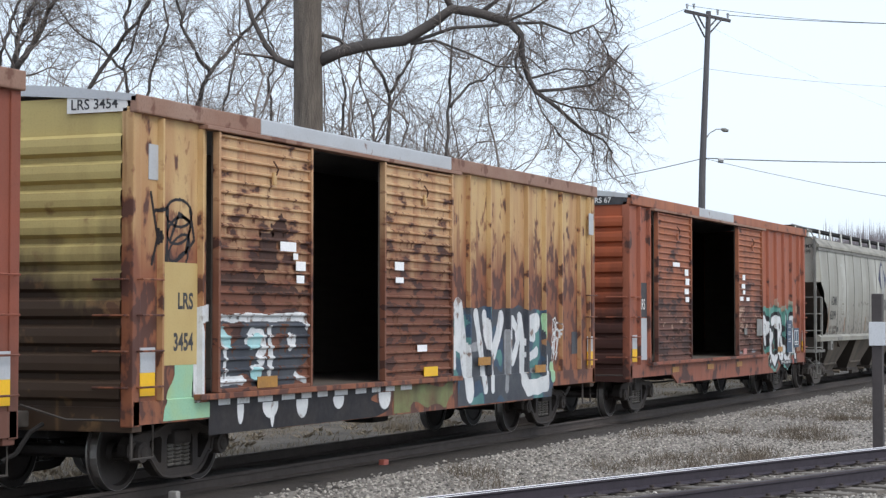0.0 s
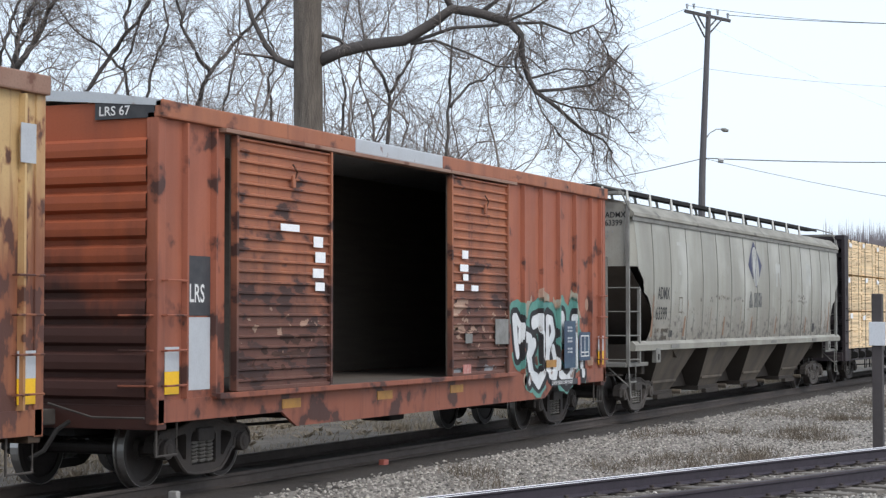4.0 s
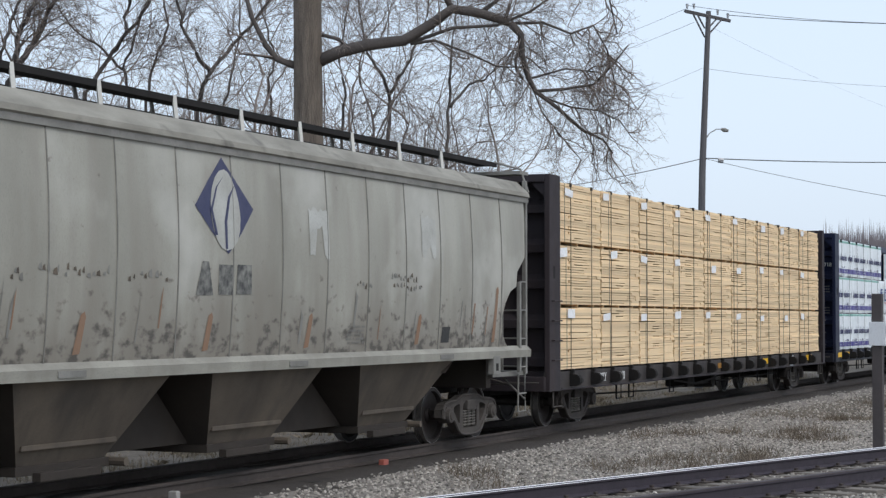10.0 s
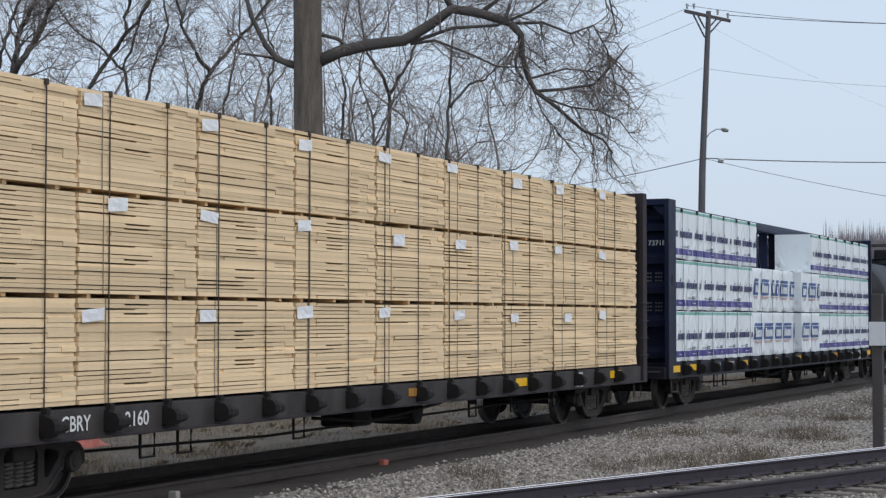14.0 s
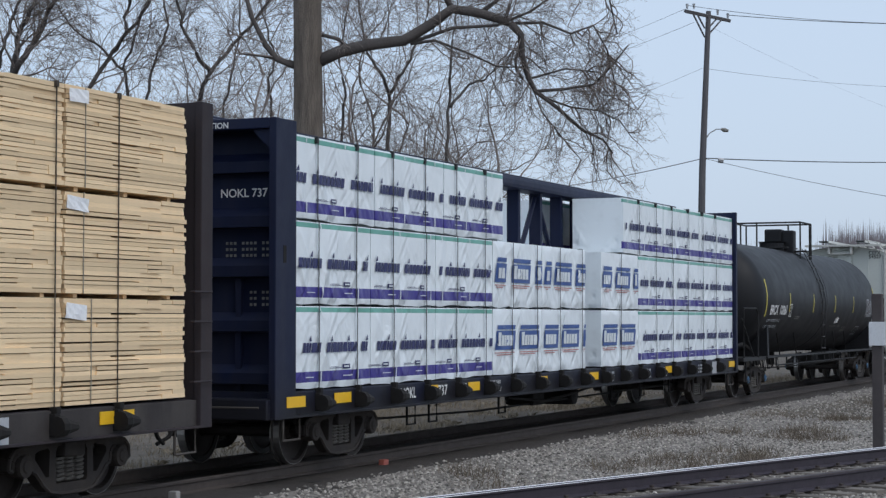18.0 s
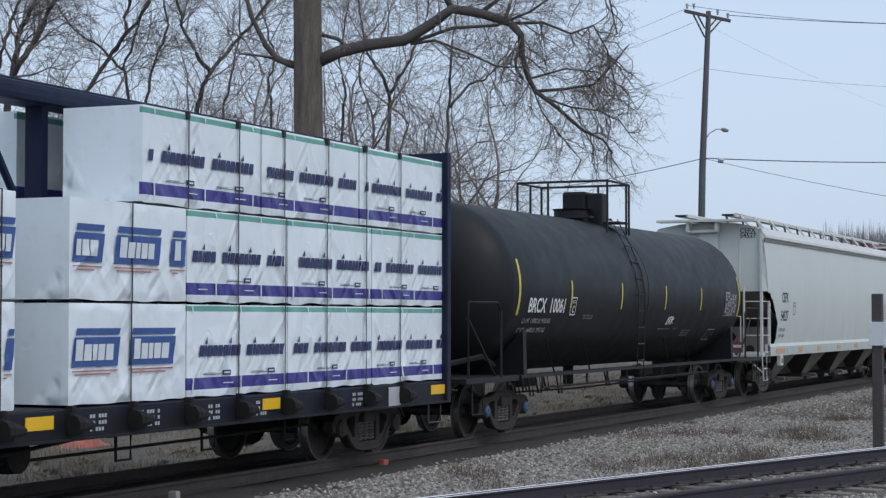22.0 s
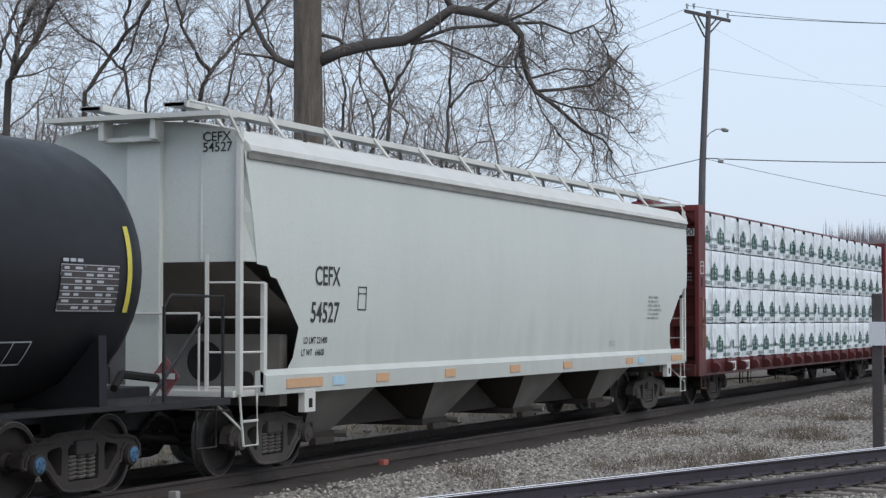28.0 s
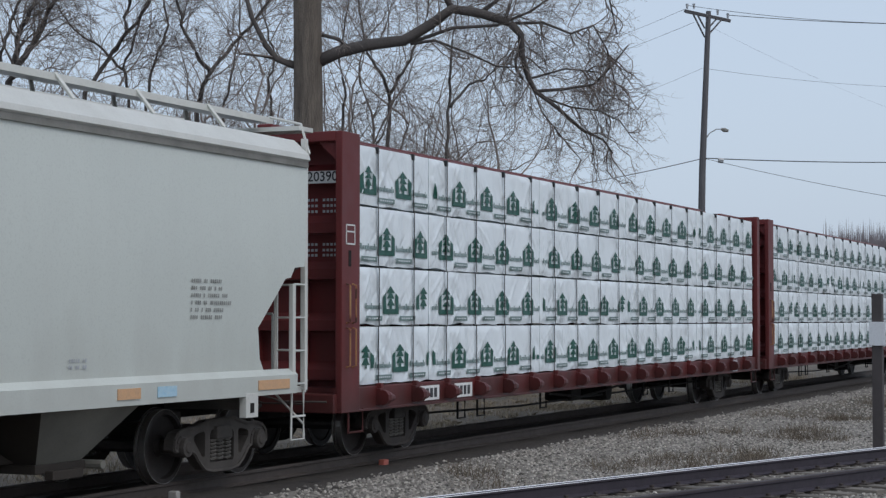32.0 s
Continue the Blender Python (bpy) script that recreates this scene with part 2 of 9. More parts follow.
M_STRAPGREY = mat("steel_band", (0.35, 0.32, 0.26), rough=0.5, metal=0.4)
M_TAG = mat("white_paper_tag", (0.92, 0.92, 0.91), (0.8, 0.81, 0.83), rough=0.6, scale=14, amount=0.7)
M_WHITEPAINT = mat("white_stencil_paint", (0.75, 0.75, 0.73), (0.6, 0.6, 0.58), rough=0.6, scale=6)
M_DARKPAINT = mat("dark_stencil_paint", (0.045, 0.045, 0.05), (0.08, 0.08, 0.08), rough=0.6, scale=6)
M_SAFETY = mat("yellow_reflector", (0.85, 0.50, 0.02), (0.7, 0.4, 0.03), rough=0.4, scale=8, amount=0.3)
M_OLDREFLECTOR = mat("dirty_orange_reflector", (0.42, 0.21, 0.045), (0.28, 0.14, 0.04), rough=0.5, scale=9, amount=0.8)
M_STRIPE = mat("yellow_tank_stripe", (0.62, 0.54, 0.08), (0.5, 0.42, 0.08), rough=0.5, scale=8)
M_ORANGE = mat("faded_orange_reflector", (0.62, 0.37, 0.2), (0.5, 0.32, 0.2), rough=0.5, scale=10)
M_SKYBLUE = mat("pale_blue_sticker", (0.35, 0.55, 0.68), (0.6, 0.68, 0.7), rough=0.5, scale=16)
M_DOORFRAME = mat("rusty_dark_door_frame", (0.10, 0.05, 0.034), (0.05, 0.028, 0.022), rough=0.8, scale=4)
M_LIMB = mat("dark_limb_bark", (0.105, 0.093, 0.086), (0.065, 0.057, 0.053), rough=0.95, scale=2.0, fine=14, bump=0.6, dist=0.04)
M_BARK = mat("grey_brown_bark", (0.195, 0.164, 0.136), (0.105, 0.088, 0.073), rough=0.95, scale=2.0, fine=12, amount=0.9, bump=0.9, stretch=(3, 3, 0.5), dist=0.06)
M_BACKTRUNK = mat("grey_young_bark", (0.14, 0.125, 0.12), (0.085, 0.077, 0.075), rough=0.95, scale=2.0, fine=14, bump=0.3, dist=0.03)
M_TWIG = mat("bare_twigs", (0.25, 0.212, 0.19), (0.165, 0.139, 0.125), rough=0.9, scale=0.4, fine=3, bump=0)
# Purple-grey tint stands in for haze over the distance.
M_FARTWIG = mat("distant_bare_trees", (0.21, 0.19, 0.2), (0.16, 0.147, 0.157), rough=1.0, scale=0.1, fine=2, bump=0)
M_POLE = mat("weathered_pole_wood", (0.14, 0.135, 0.14), (0.085, 0.082, 0.088), rough=0.9, scale=3, fine=18, stretch=(4, 4, 0.4))
M_WIRE = mat("dark_cable", (0.05, 0.05, 0.055), rough=0.6)
M_GALV = mat("galvanised_steel", (0.45, 0.46, 0.47), (0.36, 0.36, 0.37), rough=0.45, metal=0.6, scale=5)
M_REDPLASTIC = mat("faded_red_plastic", (0.40, 0.115, 0.085), (0.28, 0.10, 0.08), rough=0.6, scale=8)
M_CONCRETE = mat("pale_concrete", (0.36, 0.35, 0.33), (0.25, 0.24, 0.22), rough=0.9, scale=7)
M_DARKWEED = mat("dark_dead_weeds", (0.155, 0.125, 0.092), (0.09, 0.073, 0.056), rough=1.0, scale=2, bump=0, island=0.3)
M_WEED = mat("dry_weeds", (0.25, 0.205, 0.145), (0.145, 0.12, 0.088), rough=1.0, scale=2, bump=0, island=0.3)
M_SIGNBACK = mat("dark_sign_post", (0.062, 0.054, 0.054), (0.085, 0.072, 0.07), rough=0.7, scale=4)
M_SIGNPLATE = mat("pale_sign_plate", (0.66, 0.68, 0.7), (0.55, 0.57, 0.6), rough=0.5, scale=5)
M_SIGNGREY = mat("grey_sign_plate", (0.47, 0.49, 0.51), (0.38, 0.39, 0.41), rough=0.5, scale=5)


# ---- mesh helpers ----
def part(name, bm, material, parent=None, label="", smooth=False):
    """Links a bmesh as one mesh object, under parent if one is given."""
    me = bpy.data.meshes.new(name)
    bm.to_mesh(me)
    bm.free()
    me.materials.append(material)
    if smooth:
        me.shade_smooth()
    ob = new(name, me)
    if parent is not None:
        ob.parent = parent
    if label:
        tagged(ob, label)
    return ob


def again(ob, parent=None, m=None):
    """One more object on the mesh of ob."""
    o = new(ob.name.split(".")[0], ob.data)
    o.parent = parent
    if m is not None:
        o.matrix_basis = m
    if "label" in ob:
        tagged(o, ob["label"])
    return o


def box(bm, x0, x1, y0, y1, z0, z1, bev=0.0):
    vs = [bm.verts.new((x, y, z)) for x in (x0, x1) for y in (y0, y1) for z in (z0, z1)]
    fs = [bm.faces.new([vs[i] for i in q]) for q in ((0, 1, 3, 2), (4, 6, 7, 5), (0, 4, 5, 1), (2, 3, 7, 6), (0, 2, 6, 4), (1, 5, 7, 3))]
    if bev:
        es = list({e for f in fs for e in f.edges})
        bmesh.ops.bevel(bm, geom=es, offset=bev, segments=2, affect="EDGES", profile=0.6)
    return bm


def boxes(rows, bev=0.0):
    bm = bmesh.new()
    for r in rows:
        box(bm, *r, bev)
    return bm


def tube(bm, pts, r, n=6, taper=None):
    """A round bar along the points; taper gives one radius a point."""
    pts = [Vector(p) for p in pts]
    rings = []
    for i, p in enumerate(pts):
        d = (pts[min(i + 1, len(pts) - 1)] - pts[max(i - 1, 0)]).normalized()
        u = d.cross(Vector((0.13, 0.31, 0.94)) if abs(d.z) < 0.9 else Vector((1, 0.1, 0))).normalized()
        w = d.cross(u)
        rr = taper[i] if taper else r
        rings.append([bm.verts.new(p + u * (math.cos(2 * math.pi * k / n) * rr) + w * (math.sin(2 * math.pi * k / n) * rr)) for k in range(n)])
    for a, b in zip(rings, rings[1:]):
        for k in range(n):
            bm.faces.new((a[k], a[(k + 1) % n], b[(k + 1) % n], b[k]))
    bm.faces.new(rings[0][::-1])
    bm.faces.new(rings[-1])
    return bm


def bars(lines, r, n=6):
    bm = bmesh.new()
    for pts in lines:
        tube(bm, pts, r, n)
    return bm


def sweep_x(bm, profile, xs, closed=False, caps=False):
    """Extrudes a (y, z) profile along x through the stations xs; a station is x or (x, profile)."""
    rows = []
    for s in xs:
        x, pr = s if isinstance(s, tuple) else (s, profile)
        rows.append([bm.verts.new((x, y, z)) for y, z in pr])
    m = len(rows[0])
    for a, b in zip(rows, rows[1:]):
        for k in range(m if closed else m - 1):
            bm.faces.new((a[k], a[(k + 1) % m], b[(k + 1) % m], b[k]))
    if caps:
        bm.faces.new(rows[0][::-1])
        bm.faces.new(rows[-1])
    return bm


def plate(bm, outline, y0, y1):
    """A flat plate with an (x, z) outline between y0 and y1."""
    a = [bm.verts.new((x, y0, z)) for x, z in outline]
    b = [bm.verts.new((x, y1, z)) for x, z in outline]
    m = len(a)
    bm.faces.new(a)
    bm.faces.new(b[::-1])
    for k in range(m):
        bm.faces.new((a[k], b[k], b[(k + 1) % m], a[(k + 1) % m]))
    return bm


def lathe_y(bm, profile, cx, cz, n=28, closed=True):
    """Turns a (radius, y) profile about an axis along y at (cx, cz)."""
    rings = [[bm.verts.new((cx + r * math.cos(2 * math.pi * k / n), y, cz + r * math.sin(2 * math.pi * k / n))) for k in range(n)] for r, y in profile]
    for a, b in zip(rings, rings[1:] + (rings[:1] if closed else [])):
        for k in range(n):
            bm.faces.new((a[k], a[(k + 1) % n], b[(k + 1) % n], b[k]))
    if not closed:
        bm.faces.new(rings[0][::-1])
        bm.faces.new(rings[-1])
    return bm


def lettering(words, size, x, z, y, material, parent, label="", squeeze=1.0, name="lettering", along=None, facing="side", bold=0.014):
    """Painted words in the built-in font; x, z is the lower left corner on the side that faces -y, or on an end that faces -x."""
    cu = bpy.data.curves.new("words", "FONT")
    cu.body, cu.size, cu.resolution_u, cu.offset = words, size, 3, size * bold
    tmp = bpy.data.objects.new("words", cu)
    scene.collection.objects.link(tmp)
    bpy.context.view_layer.update()
    me = bpy.data.meshes.new_from_object(tmp)
    bpy.data.objects.remove(tmp)
    m = pose(x, y, z, 90, 0, 0 if facing == "side" else -90) @ Matrix.Diagonal((squeeze, 1, 1, 1))
    me.transform(m)
    me.materials.clear()
    me.materials.append(material)
    ob = new(name, me)
    ob.parent = parent
    if label:
        tagged(ob, label)
    if size < 0.14:
        tagged(ob, kind="stuff")
    return ob


movers = []
wheelsets = []


def vehicle(name, x0, label, category, group=""):
    ob = new(name)
    ob.location = (x0, 0, 0)
    ob.empty_display_size = 0.5
    tagged(ob, label, category, group)
    movers.append((ob, x0, 0, 0))
    return ob


# ---- ground and tracks ----
TRACK2_A, TRACK2_ANGLE, TRACK2_Z = (16.1, -6.05), -17.4, 0.24
GAUGE = 0.753
t2d = Vector((math.cos(radians(TRACK2_ANGLE)), math.sin(radians(TRACK2_ANGLE)), 0))
t2n = Vector((-t2d.y, t2d.x, 0))


def ground_height(x, y):
    """Lie of the land: ballast shoulders at both tracks, a shallow dip between, flat dirt beyond."""
    off2 = (Vector((x, y, 0)) - Vector((*TRACK2_A, 0))).dot(t2n)
    h = -0.42
    h = max(h, -0.20 - max(0, abs(y) - 1.5) * 0.35) if y > -3 or x > 60 else h
    if abs(y) < 1.5:
        h = -0.20
    elif y < 0:
        h = max(-0.42, -0.20 - (abs(y) - 1.5) * 0.12)
    if x > 4:
        bed = TRACK2_Z - 0.21 - max(0, abs(off2) - 1.35) * 0.28
        h = max(h, bed)
    return h + 0.03 * noise.noise((x * 0.5, y * 0.5, 0)) + 0.02 * noise.noise((x * 2, y * 2, 3)) + (0.02 if abs(y) < 1.4 else 0)


def axis(lo, hi, near_lo, near_hi, fine, steps):
    a = list(np.arange(near_lo, near_hi, fine))
    left = [near_lo - (near_lo - lo) * (k / steps) ** 2.5 for k in range(1, steps + 1)]
    right = [near_hi + (hi - near_hi) * (k / steps) ** 2.5 for k in range(0, steps + 1)]
    return sorted(left) + a + right


def make_ground():
    xs, ys = axis(-900, 2500, 6, 75, 0.35, 14), axis(-900, 1500, -13, 26, 0.3, 14)
    verts = [(x, y, ground_height(x, y)) for x in xs for y in ys]
    ny = len(ys)
    faces = [(i * ny + j, (i + 1) * ny + j, (i + 1) * ny + j + 1, i * ny + j + 1) for i in range(len(xs) - 1) for j in range(ny - 1)]
    me = bpy.data.meshes.new("ground")
    me.from_pydata(verts, [], faces)
    for m in (M_GROUND, M_BALLAST, M_DARKBALLAST):
        me.materials.append(m)
    idx = []
    for f in faces:
        cx = (verts[f[0]][0] + verts[f[2]][0]) / 2
        cy = (verts[f[0]][1] + verts[f[2]][1]) / 2
        off2 = (Vector((cx, cy, 0)) - Vector((*TRACK2_A, 0))).dot(t2n)
        wob = 0.4 * noise.noise((cx * 0.7, cy * 0.7, 7))
        k = 0
        # dark ballast in a ragged strip along the main track
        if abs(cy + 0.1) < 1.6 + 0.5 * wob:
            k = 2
        elif -6.5 + wob < cy < 0 and cx < 44 + 6 * wob and off2 > -2 or abs(off2) < 1.9 + wob or abs(cy) < 2.2 + wob:
            k = 1
        idx.append(k)
    me.polygons.foreach_set("material_index", idx)
    me.shade_smooth()
    return tagged(new("ground", me), "bare grey dirt with crushed stone ballast along the tracks", "ground", kind="structure")


make_ground()
RAIL_PROFILE = [(-0.07, -0.17), (0.07, -0.17), (0.07, -0.158), (0.012, -0.135), (0.012, -0.045), (0.036, -0.035), (0.036, -0.006), (0.028, 0.0),
                (-0.028, 0.0), (-0.036, -0.006), (-0.036, -0.035), (-0.012, -0.045), (-0.012, -0.135), (-0.07, -0.158)]


def make_track(name, x0, x1, m, label, head, side):
    root = new(name)
    root.matrix_basis = m
    tagged(root, label, "railway track", kind="structure")
    for y in (-GAUGE, GAUGE):
        bm = bmesh.new()
        sweep_x(bm, [(y + a, b) for a, b in RAIL_PROFILE], [x0, x1], closed=True, caps=True)
        r = part("rail", bm, side, root)
        bm = bmesh.new()
        sweep_x(bm, [(y - 0.0375, -0.016), (y - 0.036, -0.009), (y - 0.032, -0.003), (y - 0.024, 0.001), (y - 0.012, 0.003), (y + 0.012, 0.003), (y + 0.024, 0.001), (y + 0.032, -0.003), (y + 0.0365, -0.009)], [x0, x1])
        part("rail_head", bm, head if y > 0 else M_RAIL, r, "worn running surface")
    tie = None
    k = 0
    x = x0 + 0.3
    rng = random.Random(3)
    while x < x1 - 0.3 and k < 150:
        if tie is None:
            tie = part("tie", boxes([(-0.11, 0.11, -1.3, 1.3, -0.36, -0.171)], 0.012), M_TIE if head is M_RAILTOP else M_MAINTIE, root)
            tie.matrix_basis = pose(x, 0, 0 if head is M_RAILTOP else -0.02)
        else:
            again(tie, root, pose(x, rng.uniform(-0.05, 0.05), rng.uniform(-0.008, 0.0) - (0 if head is M_RAILTOP else 0.02), 0, 0, rng.uniform(-1.2, 1.2)))
        x += 0.53
        k += 1
    if head is M_RAILTOP:
        spike = None
        for i in range(k):
            for y in (-GAUGE, GAUGE):
                if spike is None:
                    spike = part("tie_plate", boxes([(-0.09, 0.09, -0.17, 0.17, -0.172, -0.158), (-0.02, 0.02, -0.095, -0.06, -0.16, -0.13), (-0.02, 0.02, 0.06, 0.095, -0.16, -0.13)]), M_RAIL, root)
                    spike.matrix_basis = pose(x0 + 0.3, y, 0)
                else:
                    again(spike, root, pose(x0 + 0.3 + 0.53 * i, y, 0))
    return root


make_track("track_main", 8, 260, pose(0, 0, 0), "dull brown rails on dark ballast under the train", M_RAIL, M_RAIL)
make_track("track_branch", -8, 60, pose(*TRACK2_A, TRACK2_Z, 0, 0, TRACK2_ANGLE), "shiny railed track on wooden ties and grey ballast", M_RAILTOP, M_RAILSIDE)

# ---- running gear ----
WHEEL_R, HALF_BASE = 0.445, 0.89


def coil(bm, cx, cy, z0, z1, r, wire, turns):
    pts = [(cx + r * math.cos(a), cy + r * math.sin(a), z0 + (z1 - z0) * i / (turns * 8)) for i in range(turns * 8 + 1) for a in [i * math.pi / 4]]
    return tube(bm, pts, wire, 4)


def holed_plate(outer, holes, y0, y1, bev=0.012):
    """A thick plate in the x-z plane with holes through it."""
    bm = bmesh.new()
    edges = []
    for loop in [outer] + holes:
        vs = [bm.verts.new((x, y0, z)) for x, z in loop]
        edges += [bm.edges.new((vs[i], vs[(i + 1) % len(vs)])) for i in range(len(vs))]
    made = bmesh.ops.triangle_fill(bm, edges=edges, use_beauty=True, use_dissolve=False)
    faces = [g for g in made["geom"] if isinstance(g, bmesh.types.BMFace)]
    ext = bmesh.ops.extrude_face_region(bm, geom=faces)
    for v in [g for g in ext["geom"] if isinstance(g, bmesh.types.BMVert)]:
        v.co.y = y1
    bmesh.ops.recalc_face_normals(bm, faces=bm.faces[:])
    return bm


def mirrored(half):
    return half + [(-x, z) for x, z in half[::-1] if abs(x) > 1e-6]


def make_truck_meshes(steel):
    protos = {}
    pr = [(0.09, 0.62), (0.10, 0.655), (0.34, 0.675), (0.385, 0.69), (0.385, 0.665), (0.47, 0.665), (0.472, 0.69), (0.447, 0.705), (0.443, 0.80), (0.39, 0.803), (0.375, 0.74), (0.13, 0.72), (0.11, 0.77), (0.085, 0.77)]
    bm = bmesh.new()
    lathe_y(bm, [(0.075, -1.02), (0.085, -0.7), (0.08, 0), (0.085, 0.7), (0.075, 1.02)], 0, 0, 12, closed=False)
    for s in (-1, 1):
        lathe_y(bm, [(r, s * y) for r, y in pr], 0, 0, 36)
    protos["wheelset"] = part("wheelset", bm, M_WHEEL, None, "pair of worn steel wheels on an axle", smooth=False)
    bm = bmesh.new()
    lathe_y(bm, [(0.4475, -0.706), (0.4475, -0.800), (0.440, -0.800), (0.440, -0.706)], 0, 0, 36)
    protos["tread"] = part("tread", bm, M_TREAD, None, "bright worn wheel tread")
    bm = bmesh.new()
    lathe_y(bm, [(0.4735, -0.666), (0.4735, -0.688), (0.465, -0.690), (0.46, -0.663)], 0, 0, 36)
    protos["flange"] = part("flange", bm, M_TREAD, None, "bright wheel flange")
    H = HALF_BASE
    outer = mirrored([(0, 0.745), (0.30, 0.74), (0.44, 0.70), (0.60, 0.66), (0.86, 0.655), (1.02, 0.62), (1.10, 0.54), (1.11, 0.42), (1.05, 0.40), (1.04, 0.50), (0.98, 0.56), (0.80, 0.56), (0.74, 0.50), (0.72, 0.38), (0.66, 0.36), (0.52, 0.22), (0.40, 0.14), (0.20, 0.11), (0, 0.11)])
    win = [(-0.27, 0.22), (0.27, 0.22), (0.29, 0.26), (0.29, 0.56), (0.25, 0.62), (-0.25, 0.62), (-0.29, 0.56), (-0.29, 0.26)]
    tri = [(0.41, 0.30), (0.47, 0.30), (0.66, 0.50), (0.66, 0.56), (0.60, 0.585), (0.44, 0.61), (0.40, 0.58)]
    bm = holed_plate(outer, [win, tri, [(-x, z) for x, z in tri]], -0.075, 0.075)
    protos["side_frame"] = part("side_frame", bm, steel, None, "cast steel side frame with open windows")
    lip = bmesh.new()
    for a, b in zip(outer, outer[1:] + outer[:1]):
        tube(lip, [(a[0], -0.075, a[1]), (b[0], -0.075, b[1])], 0.024, 5)
    protos["rib"] = part("side_frame_lip", lip, steel, None)
    bm = bmesh.new()
    coil(bm, 0, 0, 0.23, 0.50, 0.078, 0.017, 6)
    protos["spring"] = part("coil_spring", bm, M_SPRING, None, "coil spring")
    bm = bmesh.new()
    lathe_y(bm, [(0.02, -0.16), (0.06, -0.155), (0.075, -0.14), (0.115, -0.135), (0.125, -0.10), (0.12, 0.07)], 0, 0, 16, closed=False)
    protos["bearing_cap"] = part("bearing_cap", bm, steel, None, "round roller bearing end")
    bm = bmesh.new()
    lathe_y(bm, [(0.02, -0.175), (0.055, -0.172), (0.09, -0.155), (0.09, -0.13)], 0, 0, 14, closed=False)
    for k in range(3):
        a = k * 2.094 + 0.5
        tube(bm, [(0.05 * math.cos(a), -0.165, 0.05 * math.sin(a)), (0.05 * math.cos(a), -0.185, 0.05 * math.sin(a))], 0.016, 6)
    protos["blue_cap"] = part("bearing_cap", bm, M_BLUECAP, None, "blue bearing end cap")
    bm = boxes([(-0.19, 0.19, -1.12, 1.12, 0.50, 0.66), (-0.30, 0.30, -0.30, 0.30, 0.66, 0.82)], 0.02)
    protos["truck"] = part("truck", bm, steel, None, "grimy bolster of a two-axle truck")
    protos["beam"] = part("brake_beam", boxes([(-0.05, 0.05, -0.85, 0.85, 0.36, 0.46), (-0.06, 0.06, -0.80, -0.68, 0.28, 0.58), (-0.06, 0.06, 0.68, 0.80, 0.28, 0.58)], 0.015), steel, None, "brake beam with shoes")
    for o in protos.values():
        scene.collection.objects.unlink(o)
    return protos


DUSTY, GRIMY = make_truck_meshes(M_TRUCK), make_truck_meshes(M_TRUCKDARK)


def add_truck(car, xc, blue=False, dusty=False):
    PROTO = DUSTY if dusty else GRIMY
    tr = again(PROTO["truck"], car, pose(xc, 0, 0))
    for s in (-1, 1):
        turn = pose(0, s * 1.0, 0, 0, 0, 0 if s < 0 else 180)
        again(PROTO["side_frame"], tr, turn)
        again(PROTO["rib"], tr, turn)
        for dx in (-0.18, 0.0, 0.18):
            again(PROTO["spring"], tr, pose(dx, s * 1.0, 0))
        for e in (-1, 1):
            m = pose(e * HALF_BASE, s * 1.0, WHEEL_R, 0, 0, 0 if s < 0 else 180)
            again(PROTO["bearing_cap"], tr, m)
            if blue:
                again(PROTO["blue_cap"], tr, m)
    for e in (-1, 1):
        again(PROTO["beam"], tr, pose(e * 0.42, 0, 0))
        ws = again(PROTO["wheelset"], tr, pose(e * HALF_BASE, 0, WHEEL_R))
        for s in (0, 180):
            again(PROTO["tread"], ws, pose(0, 0, 0, 0, 0, s))
            again(PROTO["flange"], ws, pose(0, 0, 0, 0, 0, s))
        wheelsets.append((ws, e * HALF_BASE, random.Random(xc + e).uniform(0, 360)))
    return tr


def add_coupler(car, x, e):
    """Coupler, air hose and end sill gear at the end x; e is the outward sense."""
    bm = bmesh.new()
    box(bm, min(x - e * 0.3, x + e * 0.5), max(x - e * 0.3, x + e * 0.5), -0.09, 0.09, 0.76, 0.94, 0.02)
    box(bm, min(x + e * 0.45, x + e * 0.78), max(x + e * 0.45, x + e * 0.78), -0.17, 0.15, 0.72, 1.0, 0.04)
    part("coupler", bm, M_TRUCK, car, "rusty knuckle coupler")
    bm = bars([[(x + e * 0.1, -0.35, 0.80), (x + e * 0.35, -0.36, 0.72), (x + e * 0.55, -0.33, 0.50), (x + e * 0.75, -0.28, 0.42)]], 0.028)
    part("air_hose", bm, M_UNDER, car, "hanging brake air hose")
    bm = bars([[(x + e * 0.08, -1.35, 0.86), (x + e * 0.14, -0.7, 0.86), (x + e * 0.3, -0.2, 1.02)]], 0.014)
    part("uncoupling_lever", bm, M_TRUCK, car)


def add_underframe(car, L, z0, z1, half=0.28, gear=True):
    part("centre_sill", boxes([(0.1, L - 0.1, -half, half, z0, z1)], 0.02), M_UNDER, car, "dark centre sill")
    if gear:
        bm = boxes([(L * 0.46, L * 0.46 + 0.55, -0.95, -0.45, 0.45, 0.78)], 0.05)
        part("brake_valve", bm, M_UNDER, car)
        bm = bmesh.new()
        lathe_y(bm, [(0.05, 0.42), (0.2, 0.45), (0.21, 0.6), (0.21, 1.15), (0.05, 1.2)], L * 0.55, 0.68, 14, closed=False)
        part("air_reservoir", bm, M_UNDER, car)
        part("brake_pipe", bars([[(1.2, -0.6, 0.62), (L * 0.3, -0.75, 0.58), (L * 0.5, -0.7, 0.6), (L - 1.2, -0.6, 0.62)]], 0.022), M_UNDER, car)


